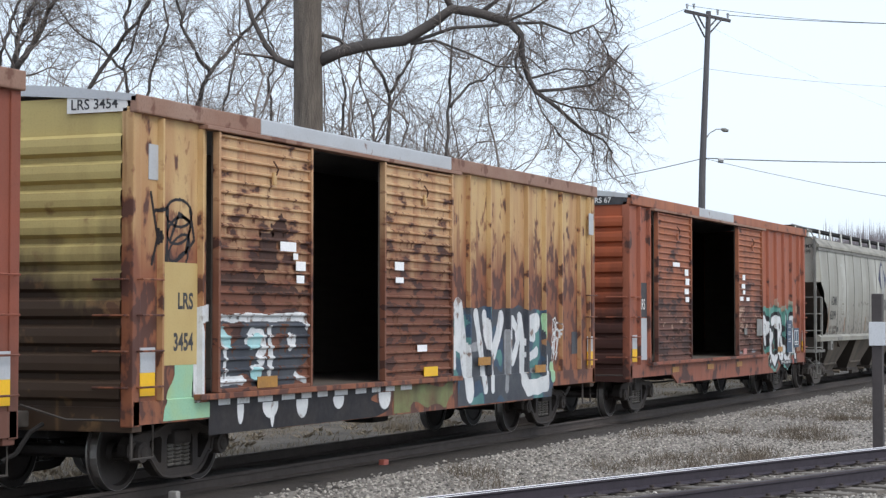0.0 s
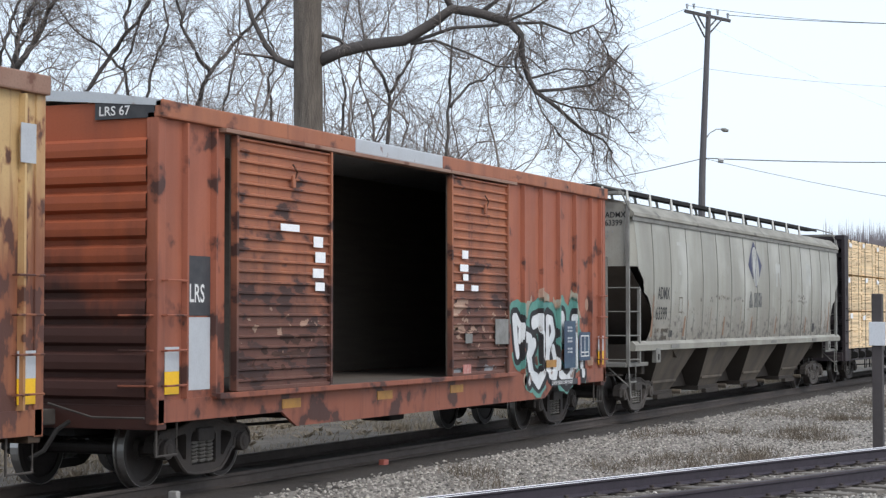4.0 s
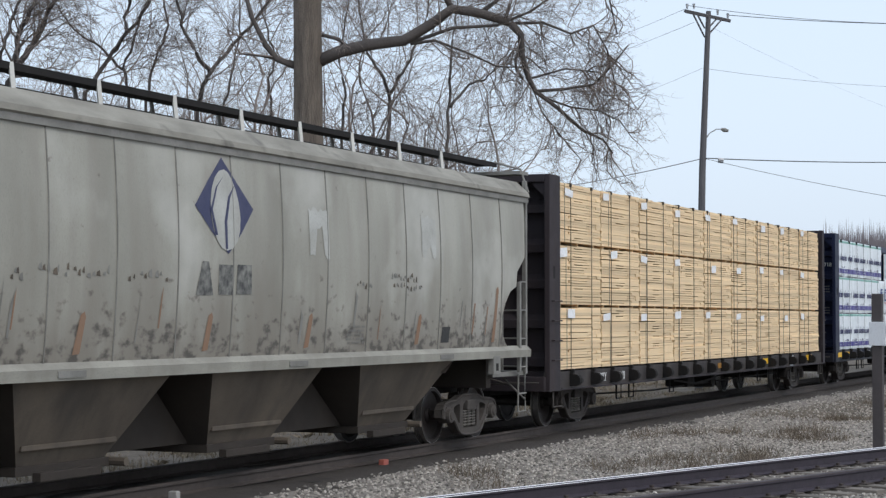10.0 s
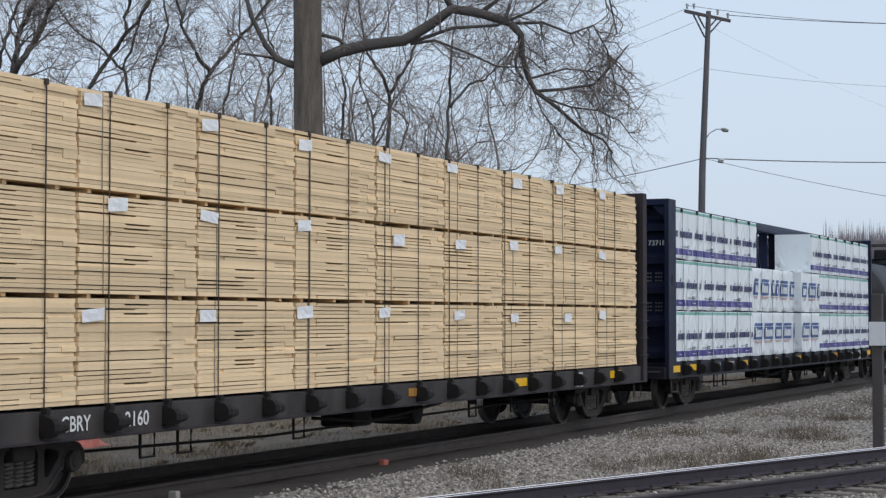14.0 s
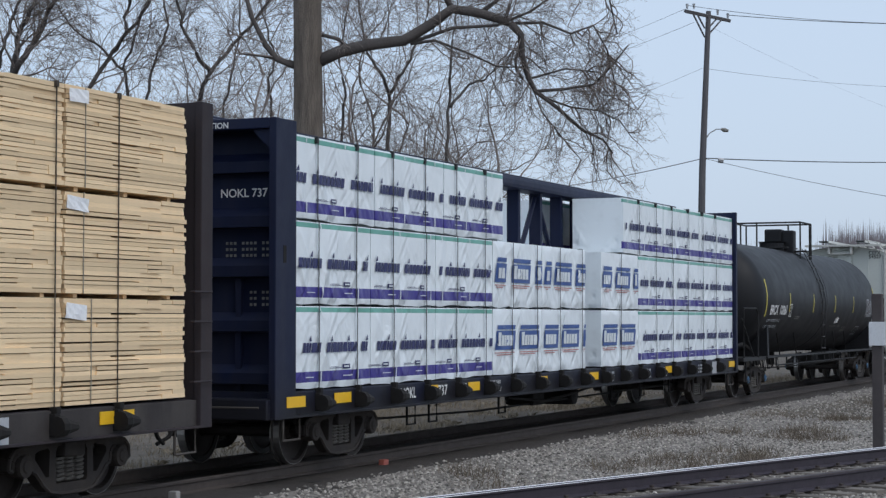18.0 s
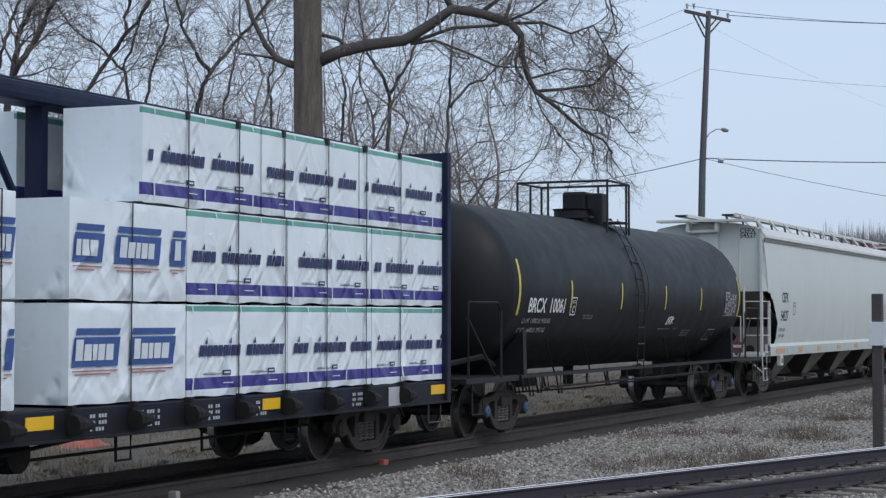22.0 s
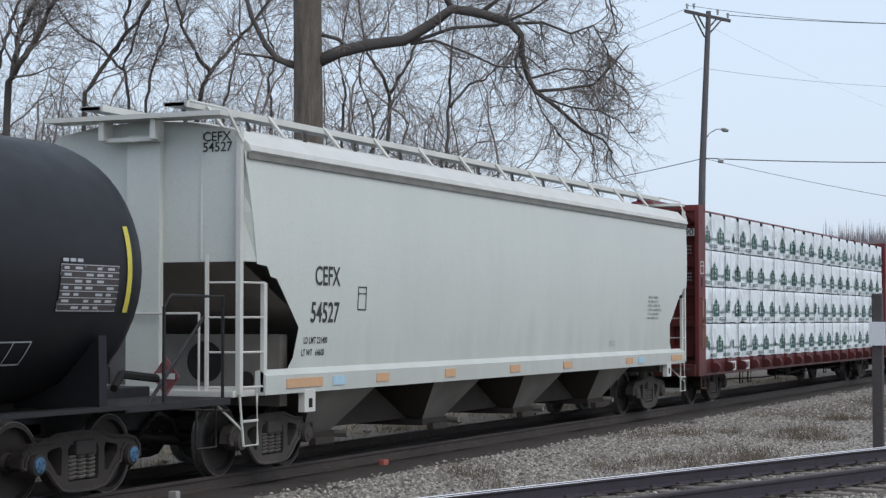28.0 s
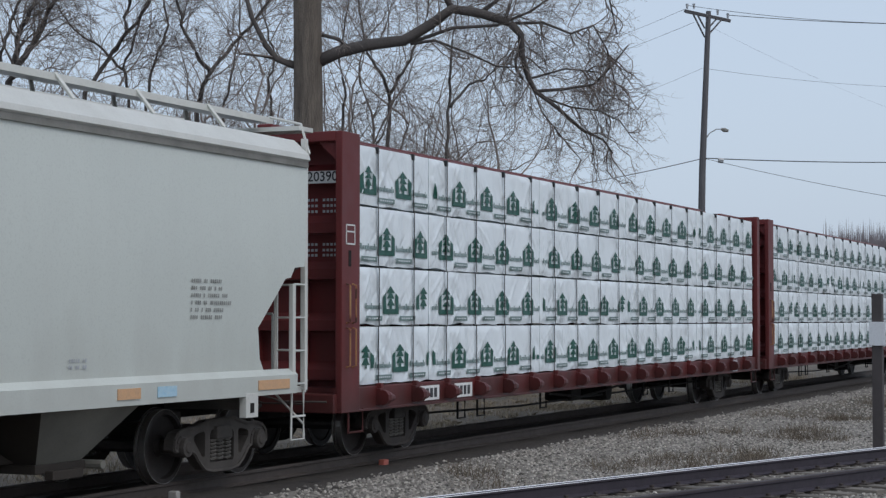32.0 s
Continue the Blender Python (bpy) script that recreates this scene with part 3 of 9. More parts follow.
def ladder_rungs(x0, x1, y, zs, material, car, off=0.07, label=""):
    for z in zs:
        bm = bars([[(x0, y, z), (x0, y - off, z), (x1, y - off, z), (x1, y, z)]], 0.013, 5)
        part("grab_iron", bm, material, car, label)


def stirrup(car, x0, x1, y, z0, z1, material):
    part("stirrup_step", bars([[(x0, y, z1), (x0, y, z0), (x1, y, z0), (x1, y, z1)]], 0.018, 5), material, car)


# ---- painted shapes that follow a ribbed side ----
def spray(name, inside, x0, x1, z0, z1, surface, material, parent, label, cell=0.016):
    """A film of paint where inside(x, z) holds, laid on the surface y = surface(x, z)."""
    verts, faces = [], []
    nx, nz = int((x1 - x0) / cell), int((z1 - z0) / cell)
    for i in range(nx):
        xa, xb = x0 + i * cell, x0 + (i + 1) * cell
        xm = (xa + xb) / 2
        hits = [inside(xm, z0 + (j + 0.5) * cell) for j in range(nz)] + [False]
        deep = [surface(xm, z0 + j * cell) for j in range(nz + 1)] + [0]
        j = 0
        while j < nz:
            if not hits[j]:
                j += 1
                continue
            k = j + 1
            while hits[k] and abs(deep[k + 1] - deep[j]) < 1e-5 and abs(deep[j + 1] - deep[j]) < 1e-5:
                k += 1
            za, zb = z0 + j * cell, z0 + k * cell
            j = k
            b = len(verts)
            verts += [(xa, surface(xa + 1e-4, za) - 0.004, za), (xb, surface(xb - 1e-4, za) - 0.004, za), (xb, surface(xb - 1e-4, zb) - 0.004, zb), (xa, surface(xa + 1e-4, zb) - 0.004, zb)]
            faces.append((b, b + 1, b + 2, b + 3))
    me = bpy.data.meshes.new(name)
    me.from_pydata(verts, [], faces)
    me.materials.append(material)
    ob = new(name, me)
    ob.parent = parent
    return tagged(ob, label)


def near_strokes(strokes, x, z, half):
    """True within half of one of the polylines."""
    for pts in strokes:
        for a, b in zip(pts, pts[1:]):
            dx, dz = b[0] - a[0], b[1] - a[1]
            k = max(0, min(1, ((x - a[0]) * dx + (z - a[1]) * dz) / (dx * dx + dz * dz + 1e-9)))
            if (x - a[0] - k * dx) ** 2 + (z - a[1] - k * dz) ** 2 < half * half:
                return True
    return False


# ---- boxcars ----
SIDE = 1.47


def make_boxcar(name, x0, L, paint, door_paint, end_paint, label, doors, bare, posts, trucks, lining=True):
    """A double-door boxcar. doors: (left door, opening, right door) as x pairs; bare: the x pair of bare roof edge; posts: x of side posts."""
    car = vehicle(name, x0, label, "boxcar", "freight cars of the train")
    zb, zt = 1.06, 4.30
    dl, op, dr = doors
    y = -SIDE
    # near side sheets left and right of the door bay, far side and ends
    part("side_sheet", boxes([(0.0, dl[0] - 0.10, y, y + 0.05, 0.80, zt)]), paint, car)
    part("side_sheet", boxes([(dr[1] + 0.02, L, y, y + 0.05, 0.80, zt)]), paint, car)
    part("side_sheet", boxes([(0.0, L, SIDE - 0.05, SIDE, 0.80, zt)]), paint, car)
    hat = [(-0.042, 0.0), (-0.026, -0.068), (0.012, -0.068), (0.034, 0.0)]
    for px in posts:
        bm = bmesh.new()
        a = [[bm.verts.new((px + u, y + v - 0.001, z)) for u, v in hat] for z in (1.062, zt - 0.05)]
        for k in range(3):
            bm.faces.new((a[0][k], a[0][k + 1], a[1][k + 1], a[1][k]))
        bm.faces.new(a[0][::-1])
        bm.faces.new(a[1])
        part("side_post", bm, M_YELLOWPOST if paint is M_YELLOWCAR else paint, car)
    # ends with horizontal corrugations
    for e, xe in ((-1, 0.0), (1, L)):
        bm = bmesh.new()
        pr = []
        nrib = 10
        step = (4.05 - 1.0) / nrib
        for i in range(nrib):
            zz = 1.0 + i * step
            pr += [(0.0, zz), (0.0, zz + 0.06), (0.07, zz + 0.10), (0.078, zz + 0.18), (0.07, zz + 0.265)]
        pr += [(0.0, 4.05), (0.0, 4.47)]
        rows = [[bm.verts.new((xe + e * d, yy, zz)) for d, zz in pr] for yy in (-SIDE + 0.12, SIDE - 0.12)]
        for k in range(len(pr) - 1):
            q = (rows[0][k], rows[1][k], rows[1][k + 1], rows[0][k + 1])
            bm.faces.new(q if e > 0 else q[::-1])
        part("end_wall", bm, end_paint, car, "corrugated end panel")
        part("corner_post", boxes([(min(xe, xe - e * 0.1) - 0.03, max(xe, xe - e * 0.1) + 0.03, y - 0.02, y + 0.14, 0.78, 4.34)], 0.015), paint, car)
        part("corner_post", boxes([(min(xe, xe - e * 0.1) - 0.03, max(xe, xe - e * 0.1) + 0.03, SIDE - 0.14, SIDE + 0.02, 0.78, 4.34)], 0.015), paint, car)
        part("end_sill", boxes([(min(xe, xe - e * 0.2), max(xe, xe - e * 0.2), -SIDE, SIDE, 0.72, 1.0)], 0.015), end_paint, car)
        add_coupler(car, xe, e)
        lx = (0.06, 0.50) if e < 0 else (L - 0.50, L - 0.06)
        ladder_rungs(*lx, y - 0.02, (1.22, 1.62, 2.02, 2.42), paint, car)
        for z in (1.22, 1.62, 2.02, 2.42):
            yy = -SIDE + 0.04
            part("grab_iron", bars([[(xe + e * 0.02, yy, z), (xe + e * 0.1, yy, z), (xe + e * 0.1, yy + 0.42, z), (xe + e * 0.02, yy + 0.42, z)]], 0.013, 5), paint, car)
        stirrup(car, lx[0], lx[1], y + 0.05, 0.42, 0.80, M_TRUCK)
    # fish-belly side sill under the doors
    bm = bmesh.new()
    plate(bm, [(0.0, 0.80), (0.0, 1.06), (L, 1.06), (L, 0.80), (L - 2.9, 0.80), (L - 3.3, 0.60), (3.3, 0.60), (2.9, 0.80)], y - 0.02, y + 0.02)
    part("side_sill", bm, paint, car)
    part("door_track", boxes([(dl[0] - 0.4, dr[1] + 0.35, y - 0.13, y - 0.022, 1.03, 1.10)], 0.01), paint, car)
    part("door_track", boxes([(dl[0] - 0.3, dr[1] + 0.3, y - 0.14, y + 0.02, 4.215, 4.265)], 0.008), M_ROOFRUST, car)
    # doors with horizontal ribs
    for x1, x2 in (dl, dr):
        bm = bmesh.new()
        pr, z, n = [], 1.12, 23
        step = (4.2 - 1.12) / n
        for i in range(n):
            zz = 1.12 + i * step
            pr += [(-0.065, zz), (-0.065, zz + step * 0.62), (-0.10, zz + step * 0.74), (-0.10, zz + step * 0.88)]
        pr += [(-0.065, 4.2)]
        sweep_x(bm, [(y + a, b) for a, b in pr], [x1 + 0.05, x2 - 0.05])
        d = part("door", bm, door_paint, car, "ribbed sliding steel door")
        part("door_frame", boxes([(x1, x1 + 0.05, y - 0.12, y - 0.03, 1.11, 4.21), (x2 - 0.05, x2, y - 0.12, y - 0.03, 1.11, 4.21), (x1 + 0.05, x2 - 0.05, y - 0.11, y - 0.04, 1.10, 1.15)], 0.008), door_paint, d, "raised door edge")
        part("door_backing", boxes([(x1 + 0.01, x2 - 0.01, y - 0.03, y - 0.004, 1.12, 4.2)]), M_INSIDE, d)
        hx = x1 + (x2 - x1) * 0.56
        part("door_hook", bars([[(hx + 0.02, y - 0.10, 3.96), (hx, y - 0.15, 3.9), (hx + 0.05, y - 0.15, 3.86), (hx + 0.03, y - 0.13, 3.78)]], 0.012, 5), M_DOORFRAME, d)
        part("hook_plate", boxes([(hx - 0.03, hx + 0.05, y - 0.135, y - 0.10, 3.66, 3.82)], 0.012), M_YELLOWPOST if paint is M_YELLOWCAR else door_paint, d, "pale hanging plate")
    # inside: floor, lining
    part("floor", boxes([(0.05, L - 0.05, y + 0.02, SIDE - 0.06, 1.0, 1.09)]), M_INSIDE, car, "worn wooden floor")
    part("lining", boxes([(0.1, L - 0.1, SIDE - 0.12, SIDE - 0.07, 1.1, 4.43), (0.08, 0.12, y + 0.1, SIDE - 0.12, 1.1, 4.43), (L - 0.12, L - 0.08, y + 0.1, SIDE - 0.12, 1.1, 4.43)]), M_INSIDE, car, "dark wooden wall lining")
    # roof: shallow gable with seam caps and a side fascia
    gable = [(-SIDE - 0.05, 4.40), (-SIDE - 0.05, 4.47), (-0.6, 4.60), (0, 4.64), (0.6, 4.60), (SIDE + 0.05, 4.47), (SIDE + 0.05, 4.40), (0, 4.52)]
    bm = bmesh.new()
    sweep_x(bm, gable, [-0.04, L + 0.04], closed=True, caps=True)
    roof = part("roof", bm, M_ROOFBARE, car, "low gabled galvanised roof")
    for i in range(1, int(L / 1.2)):
        part("roof_seam", tube(bmesh.new(), [(i * 1.2, -SIDE + 0.12, 4.485), (i * 1.2, 0, 4.645), (i * 1.2, SIDE - 0.12, 4.485)], 0.024, 4), M_ROOFBARE, roof)
    segs = [(-0.04, bare[0]), (bare[0], bare[1]), (bare[1], L + 0.04)]
    for i, (a, b) in enumerate(segs):
        part("eave_fascia", boxes([(a, b, y - 0.075, y + 0.03, 4.27, 4.475)], 0.02), M_ROOFBARE if i == 1 else (M_REDDOOR if paint is M_REDCAR else M_ROOFRUST), car, "bare metal eave" if i == 1 else "rusty eave")
    part("eave_fascia", boxes([(-0.04, L + 0.04, SIDE - 0.03, SIDE + 0.075, 4.27, 4.475)], 0.02), M_ROOFRUST, car)
    add_underframe(car, L, 0.62, 0.98)
    for x in (3.6, 6.0, L - 6.0, L - 3.6):
        part("cross_bearer", boxes([(x, x + 0.15, y + 0.1, SIDE - 0.1, 0.68, 0.98)]), M_UNDER, car)
    for tx in trucks:
        add_truck(car, tx - x0)
    return car


car0 = make_boxcar("boxcar", -69.55, 15.6, M_BROWNCAR, M_BROWNCAR, M_BROWNCAR, "oxide brown steel boxcar at the head of the visible train",
                   ((4.0, 6.5), (6.5, 9.0), (9.0, 11.5)), (5, 11), [1.0, 2.4, 3.4, 12.4, 13.4, 14.2, 15.0], (-67.9, -55.6))
X1 = -51.84
car1 = make_boxcar("boxcar", X1, 15.66, M_YELLOWCAR, M_YELLOWDOOR, M_YELLOWEND, "weathered yellow boxcar with rust, graffiti and one door open",
                   ((1.66, 4.07), (4.07, 6.26), (6.26, 8.72)), (2.75, 8.75), [0.53, 1.40] + [9.53 + 0.85 * i for i in range(6)] + [14.77, 15.3], (-50.2, -37.8))
X2 = -33.98
car2 = make_boxcar("boxcar", X2, 15.78, M_REDCAR, M_REDDOOR, M_REDEND, "orange-red boxcar with an open door and white graffiti",
                   ((1.58, 4.13), (4.13, 8.16), (8.16, 10.56)), (4.9, 7.9), [0.55, 1.2] + [11.41 + 0.875 * i for i in range(5)] + [15.45], (-32.3, -19.86))


# ---- covered hoppers ----
def make_hopper(name, x0, L, label, paint, top_paint, low_paint, steel, top_z, sill, upright, dark, chutes, hole, trucks, ribs, end_cut, side_y=1.5, bow=0.09):
    """A curved-side covered hopper; local x runs from 0 to L along the sill."""
    car = vehicle(name, x0, label, "covered hopper", "freight cars of the train")
    # side sheet: outline bulges slightly; ends cut away under the slope sheets
    s0, s1 = sill
    zs = [s1 - 0.02, 1.65, 1.95, 2.3, 2.6, 2.9, 3.2, 3.5, 3.8, 4.05]

    def y_at(z):
        return -(side_y + bow * math.sin(math.pi * min(1, max(0, (z - 1.2) / 3.1))) - 0.05)

    def x_left(z):
        """The end edge of the side sheet, cut away under the slope sheet."""
        for (xa, za), (xb, zb) in zip(end_cut, end_cut[1:]):
            if z >= zb:
                return xa + (xb - xa) * (za - z) / (za - zb)
        return end_cut[-1][0]
    zs = sorted(set([z for z in zs if all(abs(z - q) > 0.05 for _, q in end_cut)] + [q for _, q in end_cut if s1 - 0.02 <= q <= 4.05]))

    for s in (-1, 1):
        bm = bmesh.new()
        rows = []
        for z in zs:
            xl = x_left(z)
            rows.append([bm.verts.new((xl + (L - 2 * xl) * k / 24, s * -y_at(z), z)) for k in range(25)])
        for a, b in zip(rows, rows[1:]):
            for k in range(24):
                bm.faces.new((a[k], a[k + 1], b[k + 1], b[k]))
        part("side_sheet", bm, paint, car, smooth=True)
    car["side_bulge"] = bow
    rungs = (1.17, 1.65, 2.13, 2.61) if upright else (1.14, 1.57, 2.0, 2.43)
    # end sheets, slope sheets
    for e in (-1, 1):
        def X(v):
            return v if e < 0 else L - v
        bm = bmesh.new()
        foot = 3.04 if upright else 2.69
        rows = []
        for z in (foot, 3.3, 3.6, 3.85, 4.05):
            rows.append([bm.verts.new((X(xx), yy, z)) for xx, yy in ((x_left(z) + 0.01, y_at(z)), (-0.44, -1.40), (-0.46, -1.36), (-0.46, -0.5), (-0.46, 0.5), (-0.46, 1.36), (-0.44, 1.40), (x_left(z) + 0.01, -y_at(z)))])
        rows.append([bm.verts.new((X(xx), yy, zz)) for xx, yy, zz in ((-0.44, -1.40, 4.20), (-0.46, -1.38, 4.22), (-0.46, -1.30, 4.29), (-0.46, -0.5, 4.43), (-0.46, 0.5, 4.43), (-0.46, 1.30, 4.29), (-0.46, 1.38, 4.22), (-0.44, 1.40, 4.20))])
        for a, b in zip(rows, rows[1:]):
            for k in range(7):
                bm.faces.new((a[k], a[k + 1], b[k + 1], b[k]))
        bmesh.ops.recalc_face_normals(bm, faces=bm.faces[:])
        part("end_sheet", bm, paint, car, "upright end sheet")
        bm = bmesh.new()
        a = [bm.verts.new((X(v), yy, z)) for v, z in ((-0.45, foot), (2.9, 1.15)) for yy in (-1.42, 1.42)]
        bm.faces.new((a[0], a[1], a[3], a[2]))
        part("slope_sheet", bm, M_SLOPE if upright else M_DULLBROWN, car, "sloping sheet under the end")
        if not upright:
            part("end_post", boxes([(min(X(-0.46), X(-0.56)), max(X(-0.46), X(-0.56)), -0.30, 0.20, 1.05, 4.3)], 0.02), paint, car)
        part("end_seam", boxes([(min(X(-0.455), X(-0.475)), max(X(-0.455), X(-0.475)), -0.86, -0.83, foot + 0.02, 4.32)], 0.006), paint, car)
        # end platform, frame posts, ladders
        part("end_platform", boxes([(min(X(-0.62), X(0.9)), max(X(-0.62), X(0.9)), -1.40, 1.40, 1.02, 1.10)], 0.01), steel, car)
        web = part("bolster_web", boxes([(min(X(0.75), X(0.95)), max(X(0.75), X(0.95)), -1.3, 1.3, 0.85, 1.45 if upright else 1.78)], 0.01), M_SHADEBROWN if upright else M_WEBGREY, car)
        if not upright:
            for yo, zo, ro in ((-0.18, 1.42, 0.27), (-0.8, 1.18, 0.12)):
                bm = bmesh.new()
                ring = [(yo + ro * math.cos(k * math.pi / 12), zo + ro * math.sin(k * math.pi / 12)) for k in range(24)]
                a, b = [bm.verts.new((X(0.742), yy, zz)) for yy, zz in ring], [bm.verts.new((X(0.76), yy, zz)) for yy, zz in ring]
                bm.faces.new(a)
                for k in range(24):
                    bm.faces.new((a[k], b[k], b[(k + 1) % 24], a[(k + 1) % 24]))
                # Flat disc, not a hole; the darkness inside is its colour.
                part("web_opening", bm, M_UNDER, web, "dark disc for the shaded round opening")
        part("corner_post", boxes([(min(X(-0.55), X(-0.47)), max(X(-0.55), X(-0.47)), yy - 0.035, yy + 0.035, 1.05, 4.35) for yy in (-1.42,)], 0.008), steel, car)
        part("corner_post", boxes([(min(X(-0.08), X(0.0)), max(X(-0.08), X(0.0)), yy - 0.03, yy + 0.03, rungs[0] - 0.08, rungs[-1]) for yy in (-1.50,)], 0.008), steel, car)
        for z in rungs:
            bm = bars([[(X(-0.51), -1.44, z), (X(-0.04), -1.52, z)]], 0.014, 5)
            part("ladder_rung", bm, steel, car)
        for z in rungs:
            bm = bars([[(X(-0.53), -1.42, z), (X(-0.55), -0.98, z)]], 0.014, 5)
            part("ladder_rung", bm, steel, car)
        part("ladder_rail", bars([[(X(-0.55), -0.98, 1.05), (X(-0.55), -0.98, 3.23 if upright else 2.78)]], 0.03, 5), steel, car)
        part("step", bars([[(X(-0.5), -1.42, 1.05), (X(-0.45), -1.45, 0.42), (X(-0.1), -1.45, 0.42), (X(-0.12), -1.45, 1.05)], [(X(-0.48), -1.45, 0.72), (X(-0.1), -1.45, 0.72)], [(X(-0.5), -1.0, 1.0), (X(-0.46), -1.43, 0.62)]], 0.017, 5), steel, car)
        if upright:
            part("brake_cylinder", tube(bmesh.new(), [(X(0.05), 0.1, 1.42), (X(0.6), 0.1, 1.42)], 0.17, 12), M_UNDER, car)
        part("handrail", bars([[(X(-0.6), -0.9, 2.05), (X(-0.6), 0.9, 2.05)], [(X(-0.6), -0.9, 1.1), (X(-0.6), -0.9, 2.05)], [(X(-0.6), 0.9, 1.1), (X(-0.6), 0.9, 2.05)]], 0.016, 5), steel, car)
        add_coupler(car, X(-0.55), e)
        part("jacking_pad", boxes([(min(X(0.95), X(1.25)), max(X(0.95), X(1.25)), -1.56, -1.46, s0 - 0.26, s0 + 0.04)], 0.01), steel, car)
        # Dark patch laid on the pad for the shade in its slot.
        part("pad_slot", boxes([(min(X(1.06), X(1.15)), max(X(1.06), X(1.15)), -1.566, -1.558, s0 - 0.2, s0 - 0.08)]), M_UNDER, car)
    # side sill
    for s in (-1, 1):
        bm = bmesh.new()
        sweep_x(bm, [(s * 1.40, s0), (s * 1.55, s0), (s * 1.56, s1 - 0.06), (s * 1.47, s1 + 0.015), (s * 1.40, s1)], [-0.45, L + 0.45] if upright else [-0.08, L + 0.08], closed=True, caps=True)
        part("side_sill", bm, M_GREYSILL if paint is M_GREYHOPPER else paint, car, "long flat side sill")
    # roof with eave angle
    roof = [(-1.50, 4.03), (-1.54, 4.06), (-1.52, 4.13), (-1.30, 4.33), (-0.7, 4.44), (0, 4.48), (0.7, 4.44), (1.30, 4.33), (1.52, 4.13), (1.54, 4.06), (1.50, 4.03)]
    bm = bmesh.new()
    sweep_x(bm, roof, [-0.45, L + 0.45], closed=True, caps=True)
    part("roof", bm, top_paint, car, "rounded roof with an eave angle")
    # Dark grey strip that stands for the shadow line below the eave.
    part("eave_strip", boxes([(-0.45, L + 0.45, -1.512, -1.49, 3.96, 4.05)]), M_GREYSTEEL, car)
    # running board on brackets, hatches between
    part("hatch_trough", boxes([(0.6, L - 0.6, -0.28, 0.28, 4.47, 4.56)], 0.02), M_UNDER if upright else steel, car)
    step = 1.05
    for yy in (-0.62, 0.62):
        bm = boxes([(-0.75, L + 0.75, yy - 0.14, yy + 0.14, top_z - 0.06, top_z - 0.02)])
        for i in range(int((L + 1.5) / 0.12)):
            box(bm, -0.75 + i * 0.12, -0.72 + i * 0.12, yy - 0.16, yy + 0.16, top_z - 0.06, top_z - 0.012)
        part("running_board", bm, M_UNDER if upright else M_GALV, car, "open grating running board")
        part("running_board_rim", boxes([(-0.75, L + 0.75, yy - 0.19, yy - 0.165, top_z - 0.08, top_z)]), M_UNDER if upright else steel, car)
    for i in range(int(L / 1.6) + 1):
        xx = -0.3 + i * 1.62
        part("running_board_bracket", bars([[(xx, -0.80, top_z), (xx, -0.84 if upright else -1.05, 4.38)]], 0.034 if upright else 0.026, 4), M_WHITESTEEL, car)
        part("running_board_bracket", bars([[(xx + 0.02, -0.46, top_z - 0.05), (xx + 0.02, -0.5, 4.45)]], 0.03, 4), M_GREYSTEEL, car)
    for e in (0, 1):
        xx = -0.68 if e == 0 else L + 0.68
        part("end_running_board", boxes([(xx - 0.16, xx + 0.24, -1.33, 1.25, 4.47, 4.53)]), steel, car, "end walkway")
        part("roof_corner_grab", bars([[(xx, -0.8, top_z), (xx + (0.05 if e == 0 else -0.05), -1.3, 4.56), (xx + (0.15 if e == 0 else -0.15), -1.48, 4.15)]], 0.02, 5), steel, car)
        part("running_board_support", boxes([(xx - 0.1, xx + 0.12, yy - 0.04, yy + 0.04, 4.22, 4.47) for yy in (-0.32, 0.44)] + [(xx - 0.02, xx + 0.1, -0.36, 0.48, 4.2, 4.26)], 0.01), steel, car)
    # ribs
    for xr in ribs:
        bm = bmesh.new()
        pts = [(xr, y_at(z) - 0.004, z) for z in zs]
        tube(bm, pts, 0.010, 4)
        part("side_seam", bm, M_GREYSTEEL, car)
    # discharge chutes: a row of inverted pyramids
    n = len(chutes)
    edges = [chutes[0][0]] + [(chutes[i][1] + chutes[i + 1][0]) / 2 for i in range(n - 1)] + [chutes[-1][1]]
    for i, (xa, xb) in enumerate(chutes):
        xc = (xa + xb) / 2
        if i + 1 < n:
            xn = chutes[i + 1][0]
            xm, xw = (xb + xn) / 2, (chutes[i + 1][0] + chutes[i + 1][1]) / 2 - hole
            bm = bmesh.new()
            v = [bm.verts.new(q) for q in ((xc + hole, -0.7, 0.44), (xm, -0.7, s0 + 0.1), (xw, -0.7, 0.44), (xc + hole, 0.7, 0.44), (xm, 0.7, s0 + 0.1), (xw, 0.7, 0.44))]
            for q in ((0, 1, 4, 3), (1, 2, 5, 4), (0, 2, 1), (3, 4, 5)):
                bm.faces.new([v[k] for k in q])
            # Gap between two chutes, its shade put in as colour.
            part("slope_divider", bm, M_SHADEBROWN, car, "ridge between two chutes with its shade painted dark")
        bm = bmesh.new()
        t = [bm.verts.new(v) for v in ((xa, -1.44, s0 + 0.03), (xb, -1.44, s0 + 0.03), (xb, 1.44, s0 + 0.03), (xa, 1.44, s0 + 0.03))]
        w = [bm.verts.new(v) for v in ((xc - hole, -0.97, 0.42), (xc + hole, -0.97, 0.42), (xc + hole, 0.97, 0.42), (xc - hole, 0.97, 0.42))]
        for k in (0, 2):
            bm.faces.new((t[k], t[(k + 1) % 4], w[(k + 1) % 4], w[k]))
        bm.faces.new(w)
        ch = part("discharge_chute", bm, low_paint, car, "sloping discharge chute")
